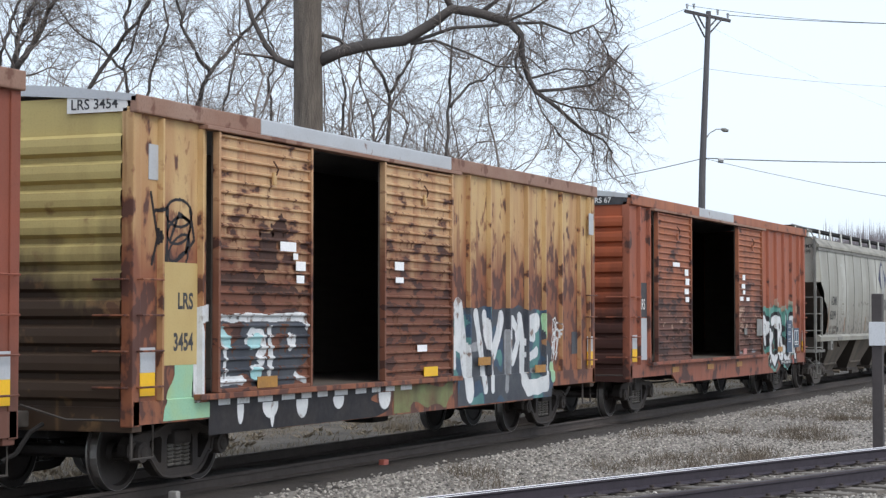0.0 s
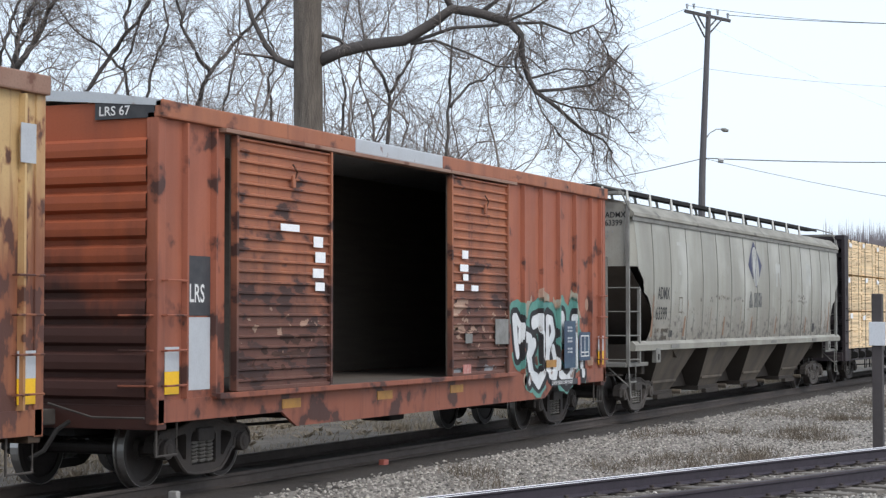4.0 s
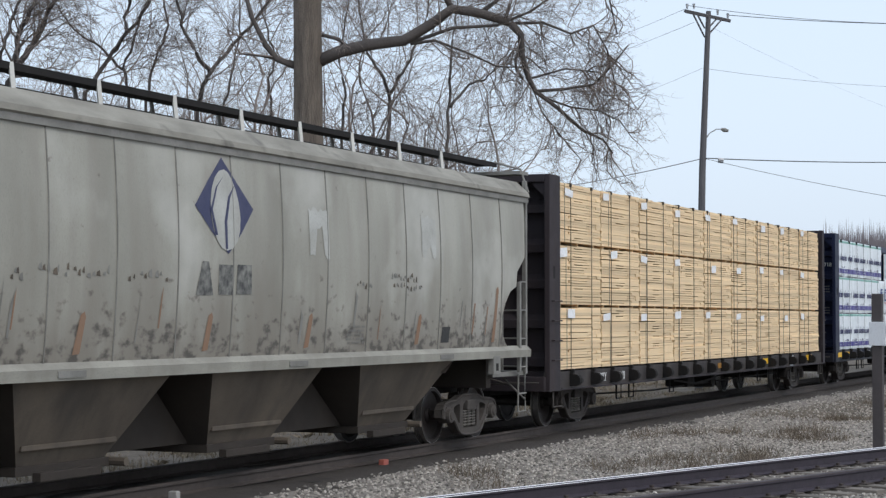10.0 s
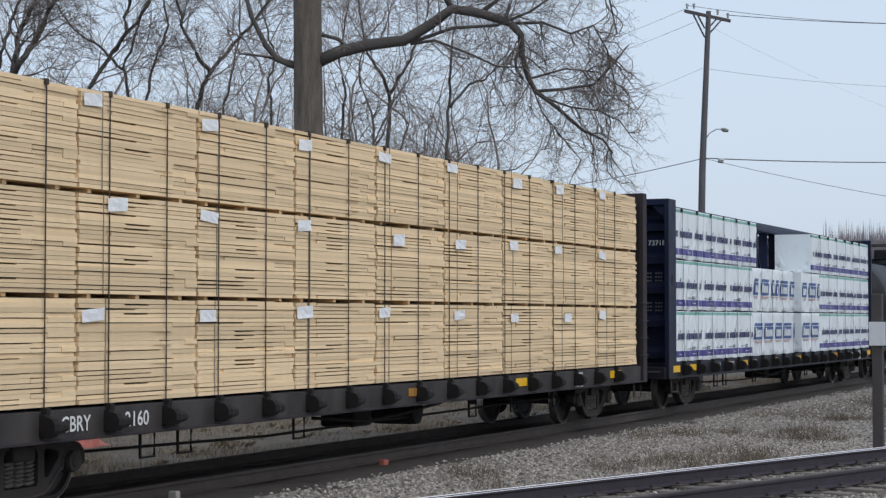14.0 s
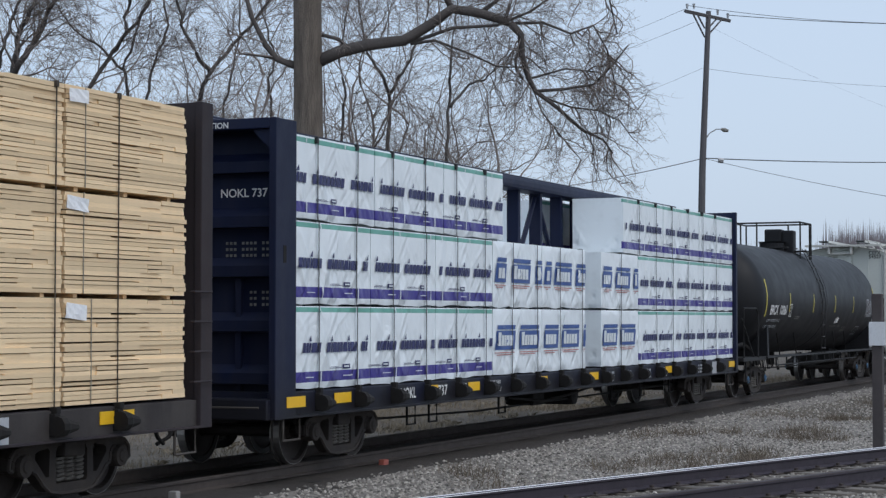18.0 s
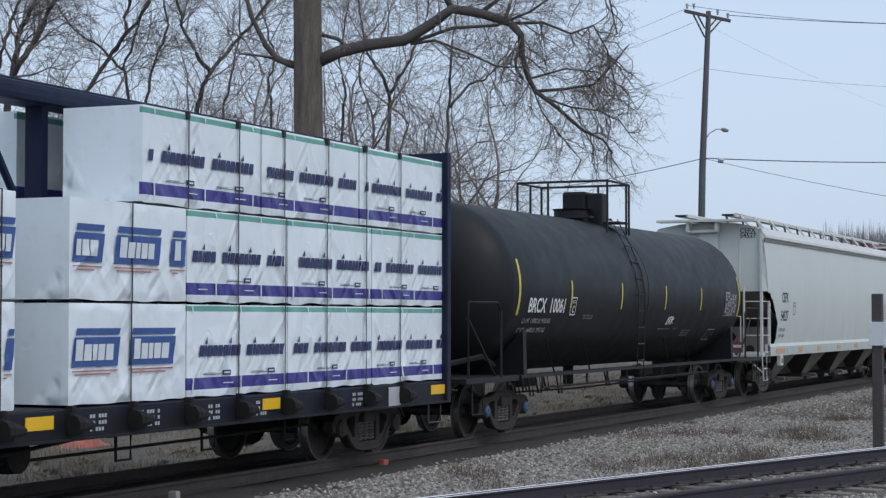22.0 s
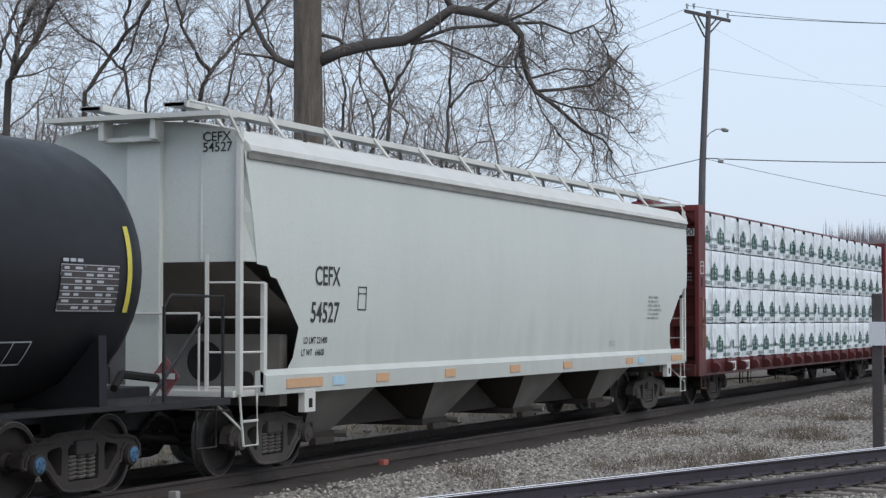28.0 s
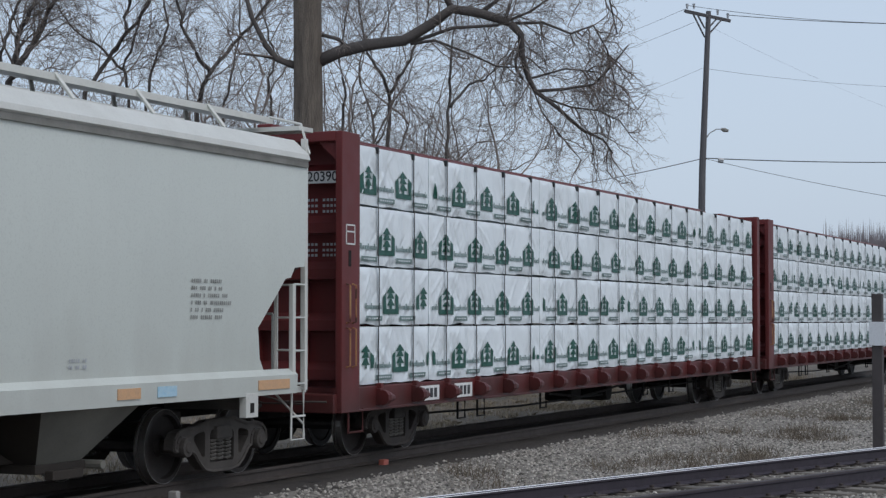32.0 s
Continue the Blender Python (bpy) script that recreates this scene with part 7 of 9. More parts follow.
for q, (xa, xb, za, zb, mm) in enumerate(((8.2, 10.5, 1.14, 1.30, M_SPRAYGREY), (8.2, 10.5, 1.36, 1.9, M_SPRAYRUST), (1.65, 4.05, 1.2, 1.8, M_SPRAYRUST), (8.2, 8.9, 1.7, 2.3, M_SPRAYPEACH))):
    spray("worn_paint", lambda x, z, q=q: noise.noise((x * 1.7, z * 6.0, 3 + q)) + 0.5 * noise.noise((x * 7, z * 14, q)) > 0.16, xa, xb, za, zb, lambda x, z: dsurf(x, z) + 0.001, mm, car2, "worn and grimy paint on the door", 0.014)


# small plate under the lettering of the red car, cream spots in its paint
plate2 = patch(car2, 12.75, 14.15, 0.80, 0.90, M_DARKPAINT, "small black stencil plate", y=-SIDE - 0.03, name="stencil_plate")
lettering("2 INCH TREAD COMP. SHOES", 0.085, 12.8, 0.82, -SIDE - 0.038, M_WHITEPAINT, plate2, squeeze=0.95)
patch(car2, 14.16, 14.3, 0.78, 0.92, M_REDPLASTIC, "small pink plate", y=-SIDE - 0.03, name="marker_plate")
for cx, cz, rr in ((14.75, 2.25, 0.09), (15.0, 1.95, 0.07), (12.3, 2.4, 0.1), (11.5, 0.95, 0.08), (15.05, 2.2, 0.06), (14.85, 1.2, 0.07)):
    spray("spray_spot", lambda x, z, cx=cx, cz=cz, rr=rr: (x - cx) ** 2 + (z - cz) ** 2 * 0.6 < rr * rr, cx - 0.2, cx + 0.2, cz - 0.25, cz + 0.25, s2, M_SPRAYPEACH, car2, "cream spot of spray paint", 0.010)

# grey hopper
YB = -1.545


def hopper_y(z, side_y=1.5, bow=0.09):
    return -(side_y + bow * math.sin(math.pi * min(1, max(0, (z - 1.2) / 3.1))) - 0.05) - 0.006


def bend(o):
    for v in o.data.vertices:
        v.co.y = hopper_y(v.co.z)
    return o


def hopper_shape(car, name, outline, material, label, lift=0.0):
    """A flat painted outline, cut into thin rows that follow the bulging side."""
    bm = bmesh.new()
    f = bm.faces.new([bm.verts.new((x, 0, z)) for x, z in outline])
    zs = [z for _, z in outline]
    for k in range(1, 8):
        zz = min(zs) + (max(zs) - min(zs)) * k / 8
        bmesh.ops.bisect_plane(bm, geom=bm.verts[:] + bm.edges[:] + bm.faces[:], plane_co=(0, 0, zz), plane_no=(0, 0, 1))
    for v in bm.verts:
        v.co.y = hopper_y(v.co.z) - lift
    return part(name, bm, material, car, label)


def char_rows(car, x0, rows, w, h, material):
    """Lines of small unreadable stencil characters on a bulging side; a row is (height, how many)."""
    rng = random.Random(int(x0 * 10))
    bm = bmesh.new()
    for z, n in rows:
        x = x0
        for k in range(n):
            if rng.random() < 0.16:
                x += w * 1.2
            ww = w * rng.uniform(0.5, 0.8)
            bm.faces.new([bm.verts.new((xx, hopper_y(zz) - 0.003, zz)) for xx, zz in ((x, z), (x + ww, z), (x + ww, z + h), (x, z + h))])
            x += w
    return tagged(part("small_stencil", bm, material, car, "lines of small stencil marks"), kind="stuff")


M_EMBLEM = mat("faded_navy_emblem", (0.045, 0.05, 0.11), (0.08, 0.085, 0.14), rough=0.6, scale=5)
M_FADEDINK = mat("washed_out_stencil", (0.27, 0.275, 0.26), (0.4, 0.41, 0.38), rough=0.6, scale=8, amount=0.8)
M_WORNINK = mat("worn_dark_stencil", (0.06, 0.06, 0.06), (0.3, 0.3, 0.27), rough=0.7, scale=9, amount=0.9)
M_PALEPATCH = mat("pale_flaked_paint_patch", (0.49, 0.495, 0.46), (0.36, 0.355, 0.32), rough=0.6, scale=2.5, amount=0.9)
M_RUSTSTREAK = mat("rust_streak", (0.27, 0.16, 0.10), (0.24, 0.18, 0.135), rough=0.8, scale=6)
M_GREYINK = mat("faded_black_stencil", (0.035, 0.035, 0.034), (0.07, 0.07, 0.068), rough=0.7, scale=6)
bend(lettering("ADMX", 0.36, 1.14, 2.40, YB, M_GREYINK, car3, "black stencilled car initials", squeeze=0.80, bold=0.012))
bend(lettering("63399", 0.38, 1.02, 1.97, YB, M_GREYINK, car3, "black stencilled car number", squeeze=0.85, bold=0.012))
e0 = 9.38
hopper_shape(car3, "emblem_leaf", [(e0 - 0.66, 3.31), (e0 - 0.32, 3.64), (e0, 3.92), (e0 + 0.36, 3.62), (e0 + 0.72, 3.33), (e0 + 0.42, 3.03), (e0 + 0.1, 2.76), (e0 - 0.30, 3.02)], M_EMBLEM, "faded navy diamond emblem")
leaf = [(0.5 - 0.5 * math.cos(math.pi * k / 9), math.sin(math.pi * k / 9)) for k in range(10)]
hopper_shape(car3, "emblem_vein", [(e0 + 0.06 + 0.08 * u - 0.36 * v - 0.10 * u, 2.80 + 0.98 * u) for u, v in leaf] + [(e0 + 0.06 - 0.02 * u + 0.40 * v * (1 - 0.35 * u), 2.80 + 0.98 * u) for u, v in leaf[-2:0:-1]], M_PALEPATCH, "pale leaf inside the emblem", 0.004)
hopper_shape(car3, "emblem_stem", [(e0 + 0.02, 2.82), (e0 + 0.0, 3.15), (e0 + 0.10, 3.45), (e0 + 0.28, 3.62), (e0 + 0.15, 3.44), (e0 + 0.06, 3.15), (e0 + 0.07, 2.82)], M_EMBLEM, "", 0.008)
hopper_shape(car3, "emblem_rim", [(e0 - 0.16, 2.98), (e0 - 0.27, 3.28), (e0 - 0.14, 3.56), (e0 + 0.02, 3.70), (e0 - 0.18, 3.55), (e0 - 0.32, 3.28), (e0 - 0.22, 2.98)], M_EMBLEM, "", 0.008)
hopper_shape(car3, "emblem_block", [(e0 - 0.64, 2.26), (e0 - 0.24, 2.26), (e0 - 0.36, 2.66), (e0 - 0.50, 2.66)], M_WORNINK, "plain worn block under the emblem")
hopper_shape(car3, "emblem_block", [(e0 - 0.12, 2.27), (e0 + 0.22, 2.27), (e0 + 0.22, 2.63), (e0 - 0.12, 2.63)], M_WORNINK, "plain worn block under the emblem")
hopper_shape(car3, "emblem_block", [(e0 + 0.30, 2.28), (e0 + 0.68, 2.28), (e0 + 0.66, 2.64), (e0 + 0.32, 2.64)], M_WORNINK, "plain worn block under the emblem")
rng = random.Random(21)
for i in range(16):
    x = rng.uniform(2.7, 17.8)
    z = rng.uniform(1.55, 1.9)
    w = rng.uniform(0.02, 0.05)
    hopper_shape(car3, "rust_mark", [(x, z), (x + w, z), (x + w * 1.3 + 0.05, z + rng.uniform(0.3, 0.6)), (x + 0.05, z + rng.uniform(0.3, 0.5))], rng.choice((M_RUSTSTREAK, M_GREYSTEEL, M_GREYSTEEL)), "streak of rust and grime")
for x in (0.7, 3.05, 6.34, 8.95, 11.5, 14.98, 18.0):
    tall = 0.45 if x in (0.7, 18.0) else 0.0
    hopper_shape(car3, "rust_mark", [(x, 1.6), (x + 0.13, 1.61), (x + 0.21, 2.0 + tall), (x + 0.18, 2.06 + tall), (x + 0.11, 2.02 + tall)], M_RUSTSTREAK, "leaning streak of orange rust")
for x, z, w, h, gap in ((2.70, 2.93, 0.16, 0.09, 0), (2.62, 3.56, 0.34, 0.08, 0), (11.56, 2.77, 0.56, 0.69, 0.55), (15.15, 2.88, 0.52, 0.66, 0.2)):
    # ragged top; the middle of the foot is worn away higher than its sides
    k = 8
    top = [(x + w * i / k, z + h * rng.uniform(0.9, 1.0)) for i in range(k, -1, -1)]
    foot = [(x + w * i / k + 0.05 * gap, z + h * (rng.uniform(0.0, 0.10) + (gap if 2 < i < 6 else 0.0))) for i in range(k + 1)]
    hopper_shape(car3, "paint_patch", foot + top, M_PALEPATCH, "paler repainted patch")
for q in ([(2.68, 2.12), (2.95, 2.12), (2.95, 2.14), (2.68, 2.14)], [(2.70, 2.43), (2.97, 2.43), (2.97, 2.45), (2.70, 2.45)], [(2.68, 2.14), (2.70, 2.14), (2.72, 2.43), (2.70, 2.43)], [(2.93, 2.14), (2.95, 2.14), (2.97, 2.43), (2.95, 2.43)]):
    hopper_shape(car3, "stencil_line", q, M_GREYLOW, "thin line of a faded stencil frame")
hopper_shape(car3, "stencil_box", [(15.95, 1.62), (16.25, 1.62), (16.28, 1.86), (15.98, 1.86)], M_GREYINK, "dark faded stencil panel")
char_rows(car3, 1.5, [(1.70, 6)], 0.075, 0.085, M_GREYLOW)
char_rows(car3, 1.5, [(1.55, 5)], 0.075, 0.085, M_GREYLOW)
bend(lettering("LD LMT", 0.12, 0.98, 1.70, YB, M_GREYLOW, car3, "faded stencil", squeeze=0.85))
bend(lettering("LT WT", 0.12, 0.94, 1.55, YB, M_GREYLOW, car3, "faded stencil", squeeze=0.85))
rng = random.Random(44)
# rows of worn lettering remains
for xa, xb, n, z in ((4.40, 4.62, 3, 2.40), (5.22, 5.42, 4, 2.40), (5.66, 6.98, 15, 2.45), (7.3, 8.2, 8, 2.43), (12.98, 13.5, 7, 2.43), (14.08, 15.0, 12, 2.55), (14.15, 15.2, 12, 2.42)):
    for k in range(n):
        x = xa + (xb - xa) * (k + rng.uniform(-0.3, 0.3)) / n
        w, h, dz = rng.uniform(0.035, 0.085), rng.uniform(0.03, 0.09), rng.uniform(-0.03, 0.05)
        hopper_shape(car3, "grime_mark", [(x, z + dz), (x + w, z + dz - 0.012), (x + w * 0.8, z + dz + h), (x + 0.01, z + dz + h * 0.7)], rng.choice((M_GREYLOW, M_GREYSTEEL)), "")
char_rows(car3, 12.72, [(1.64 + 0.055 * k, 11) for k in range(5)], 0.04, 0.03, M_GREYSTEEL)
hopper_shape(car3, "stencil_box", [(2.02, 1.60), (2.27, 1.60), (2.29, 1.74), (2.04, 1.74)], M_GREYINK, "dark faded stencil panel")
lettering("ADMX", 0.165, -0.468, 4.02, -0.93, M_GREYINK, car3, "black stencilled car initials", facing="end", squeeze=0.9)
lettering("63399", 0.165, -0.468, 3.86, -0.92, M_GREYINK, car3, "black stencilled car number", facing="end", squeeze=0.9)
for z, ya, n in ((4.09, -0.32, 9), (4.0, -0.45, 5), (3.91, -0.45, 4), (3.82, -0.45, 4), (3.71, -0.34, 15), (3.62, -0.34, 13)):
    part("small_stencil", boxes([(-0.47, -0.464, ya - k * 0.052 - 0.034, ya - k * 0.052, z, z + 0.05) for k in range(n) if k % 5 != 3]), M_FADEDINK, car3, "faded stencil line on the end")
# pale hopper
bend(lettering("CEFX", 0.36, 1.26, 2.43, YB, M_GREYINK, car7, "black stencilled car initials", squeeze=0.85))
bend(lettering("54527", 0.38, 1.17, 1.94, YB, M_GREYINK, car7, "black stencilled car number", squeeze=0.87))
lettering("CEFX", 0.17, -0.468, 4.19, -0.86, M_GREYINK, car7, "black stencilled car initials", facing="end")
lettering("54527", 0.17, -0.468, 4.06, -0.86, M_GREYINK, car7, "black stencilled car number", facing="end")
bend(lettering("LD LMT 221400", 0.12, 1.02, 1.66, YB, M_GREYINK, car7, "small black stencil", squeeze=0.85))
bend(lettering("LT WT   64600", 0.12, 0.98, 1.50, YB, M_GREYINK, car7, "small black stencil", squeeze=0.85))
char_rows(car7, 15.95, [(1.98 + k * 0.085, n) for k, n in enumerate((14, 12, 17, 15, 11, 13))], 0.045, 0.045, M_FADEDINK)
char_rows(car7, 13.6, [(1.52, 7), (1.45, 6)], 0.04, 0.04, M_SIGNGREY)
hopper_shape(car7, "stencil_box", [(2.55, 2.12), (2.57, 2.12), (2.57, 2.42), (2.55, 2.42)], M_GREYINK, "")
hopper_shape(car7, "stencil_box", [(2.80, 2.12), (2.82, 2.12), (2.82, 2.42), (2.80, 2.42)], M_GREYINK, "")
for z in (2.10, 2.41, 2.32):
    hopper_shape(car7, "stencil_box", [(2.55, z), (2.82, z), (2.82, z + 0.018), (2.55, z + 0.018)], M_GREYINK, "")
for x, w, m in ((0.45, 1.0, M_ORANGE), (1.75, 0.35, M_SKYBLUE), (3.1, 0.4, M_ORANGE), (5.5, 0.4, M_ORANGE), (8.2, 0.45, M_ORANGE), (10.8, 0.45, M_ORANGE), (14.4, 0.45, M_ORANGE), (15.2, 0.4, M_SKYBLUE), (17.5, 0.8, M_ORANGE)):
    patch(car7, x, x + w, 1.10, 1.22, m, "faded reflector", y=-1.562)
for x, w in ((2.0, 0.6), (6.0, 0.5), (11.0, 0.5), (15.8, 0.5)):
    patch(car3, x, x + w, 1.37, 1.44, M_GREYSTEEL, "grimy reflector", y=-1.562)
# flat car lettering and reflectors
lettering("CBRY", 0.23, 2.72, 0.80, -1.445, M_WHITEPAINT, car4, "white stencilled car initials", squeeze=0.95)
lettering("2160", 0.23, 3.92, 0.80, -1.445, M_WHITEPAINT, car4, "white stencilled car number", squeeze=1.05)
lettering("CBRY", 0.15, 0.408, 4.27, -0.5, M_SIGNGREY, car4, "faded stencil on the bulkhead", facing="end")
lettering("2160", 0.15, 0.408, 4.13, -0.5, M_SIGNGREY, car4, "faded stencil on the bulkhead", facing="end")
lettering("NOKL", 0.22, 3.86, 0.82, -1.445, M_WHITEPAINT, car5, "white stencilled car initials", squeeze=0.9)
lettering("737", 0.22, 5.21, 0.82, -1.445, M_WHITEPAINT, car5, "white stencilled car number", squeeze=1.1)
lettering("182", 0.22, 6.07, 0.82, -1.445, M_WHITEPAINT, car5, "white stencilled car number", squeeze=0.88)
lettering("NOKL 737182", 0.155, 0.408, 3.57, -0.44, M_WHITEPAINT, car5, "white stencilled car number on the bulkhead", facing="end")
for z in (2.95, 2.87, 2.79, 2.31, 2.23, 2.15):
    part("small_stencil", boxes([(0.408, 0.418, -1.22 + k * 0.06, -1.185 + k * 0.06, z, z + 0.035) for k in range(12 if z > 2.5 else 6) if k not in (3, 8)]), M_GREYSTEEL, car5)
lettering("CAUTION", 0.11, -0.004, 4.43, -0.30, M_WHITEPAINT, car5, "small white stencil on the top beam", facing="end")
# small stencils along the sill between the winches
for x, n in ((13.45, 6), (14.4, 8), (15.9, 5), (17.05, 6), (19.75, 7)):
    part("small_stencil", boxes([(x + k * 0.055, x + k * 0.055 + 0.036, -1.436, -1.431, z, z + 0.04) for k in range(n) for z in (0.92, 0.85, 0.78) if (k + int(z * 50)) % 4]), M_SIGNGREY, car5, "small white stencil lines on the sill")
for x, w in ((0.3, 0.5), (1.75, 0.5), (4.95, 0.27), (6.42, 0.46), (9.7, 0.3), (12.3, 0.48), (17.2, 0.45), (22.4, 0.5)):
    patch(car5, x, x + w, 0.84, 0.98, M_SAFETY, "yellow reflector", y=-1.495 if x < 1 else -1.44)
patch(car4, 11.4, 11.75, 0.84, 0.96, M_OLDREFLECTOR, "dirty orange reflector", y=-1.44)
for x, w in ((15.74, 0.51), (20.74, 0.66)):
    patch(car4, x, x + w, 0.84, 0.98, M_SAFETY, "yellow reflector", y=-1.44)
lettering("LD LMT 224300", 0.085, 7.30, 0.92, -1.445, M_WHITEPAINT, car5, "small white stencilled weights", squeeze=0.85)
lettering("LT WT     61800", 0.085, 7.30, 0.80, -1.445, M_WHITEPAINT, car5, "small white stencilled weights", squeeze=0.85)
for car in (car4, car5, car8, car9):
    patch(car, 18.71 if car is car4 else 20.9, 19.14 if car is car4 else 21.3, 0.72, 1.0, M_SIGNGREY, "framed inspection stencil", y=-1.44, name="stencil_frame")
lettering("120390", 0.19, 0.266, 3.89, -0.72, M_DARKPAINT, car8, "black car number on a white strip", facing="end")
part("number_strip", boxes([(0.27, 0.279, -1.38, -0.3, 3.86, 4.03)]), M_WHITEPAINT, car8, "white number strip on the bulkhead")
for z in (3.62, 3.54, 3.46, 3.0, 2.92, 2.85):
    part("small_stencil", boxes([(0.408, 0.418, -1.2 + k * 0.06, -1.165 + k * 0.06, z, z + 0.035) for k in range(10) if k != 4]), M_SIGNGREY, car8)
for cc in (car8, car9):
    for z0 in (1.32, 1.92):
        for xh in (0.14, 0.32):
            part("grab_handle", bars([[(xh, -1.49, z0), (xh, -1.55, z0 + 0.02), (xh, -1.55, z0 + 0.52), (xh, -1.49, z0 + 0.54)]], 0.014, 5), M_YELLOWPOST, cc, "pale yellow upright grab handle")
part("stencil_frame", boxes([(0.12, 0.40, -1.497, -1.491, z, z + 0.02) for z in (3.0, 3.26, 3.17)] + [(x, x + 0.02, -1.497, -1.491, 3.0, 3.28) for x in (0.12, 0.38)]), M_WHITEPAINT, car8, "small white stencil frame")
for x in (2.7, 4.0):
    patch(car8, x, x + 0.7, 0.76, 0.98, M_WHITEPAINT, "white number strip on the sill", y=-1.44, name="number_strip")
    part("strip_bars", boxes([(x + 0.05 + k * 0.15, x + 0.15 + k * 0.15, -1.451, -1.447, 0.80, 0.94) for k in range(4)]), M_DARKPAINT, car8)


# ---- trees ----
def grow(rng, out, p, d, length, r, level, cfg):
    """Adds one limb as a chain of rings to out = (verts, faces) and goes on with its side shoots."""
    verts, faces = out
    n = max(2, min(7, int(length / cfg["seg"]) + 1))
    sides = 7 if r > 0.12 else (5 if r > 0.04 else 3)
    prev = None
    pts = [p]
    seg = length / n
    dd = d.copy()
    for i in range(n):
        wig = Vector((rng.gauss(0, 1), rng.gauss(0, 1), rng.gauss(0, 1))) * cfg["wiggle"]
        dd = (dd + wig + Vector((0, 0, cfg["lift"][min(level, len(cfg["lift"]) - 1)]))).normalized()
        pts.append(pts[-1] + dd * seg)
    for i, q in enumerate(pts):
        t = (pts[min(i + 1, n)] - pts[max(i - 1, 0)]).normalized()
        u = t.cross(Vector((0.3, 0.2, 0.93)) if abs(t.z) < 0.9 else Vector((1, 0, 0.1))).normalized()
        w = t.cross(u)
        rr = r * (1 - 0.62 * i / n) if level < cfg["levels"] else r * (1 - 0.8 * i / n)
        b = len(verts)
        for k in range(sides):
            a = 2 * math.pi * k / sides
            v = q + (u * math.cos(a) + w * math.sin(a)) * rr
            verts.append((v.x, v.y, v.z))
        if prev is not None:
            for k in range(sides):
                faces.append((prev + k, prev + (k + 1) % sides, b + (k + 1) % sides, b + k))
        prev = b
    if level >= cfg["levels"]:
        return
    kids = cfg["kids"][min(level, len(cfg["kids"]) - 1)]
    for c in range(kids):
        f = rng.uniform(cfg["from"][min(level, len(cfg["from"]) - 1)], 1.0) if c else 1.0
        i = min(n - 1, int(f * n))
        q = pts[i].lerp(pts[i + 1], f * n - i) if i < n else pts[n]
        t = (pts[i + 1] - pts[i]).normalized()
        side = t.cross(Vector((rng.gauss(0, 1), rng.gauss(0, 1), rng.gauss(0, 1)))).normalized()
        spread = rng.uniform(*cfg["spread"]) * (0.5 if c == 0 else 1)
        nd = (t * math.cos(spread) + side * math.sin(spread)).normalized()
        shrink = rng.uniform(*cfg["shrink"])
        grow(rng, out, q, nd, length * shrink, max(cfg["min_r"], r * (0.62 if c == 0 else 0.36) * rng.uniform(0.8, 1.15)), level + 1, cfg)


def mesh_of(name, out, material, parent=None):
    me = bpy.data.meshes.new(name)
    me.from_pydata(out[0], [], out[1])
    me.materials.append(material)
    me.shade_smooth()
    ob = new(name, me)
    ob.parent = parent
    return ob


def ray_point(px, py, depth):
    """The place at that depth along the camera's view through a point of a 1568 x 882 picture."""
    m = aim.to_3x3()
    k = math.tan(radians(26.98) / 2)
    return Vector(EYE) + (m @ Vector(((2 * px / 1568 - 1) * k, (882 - 2 * py) / 1568 * k, -1))) * depth


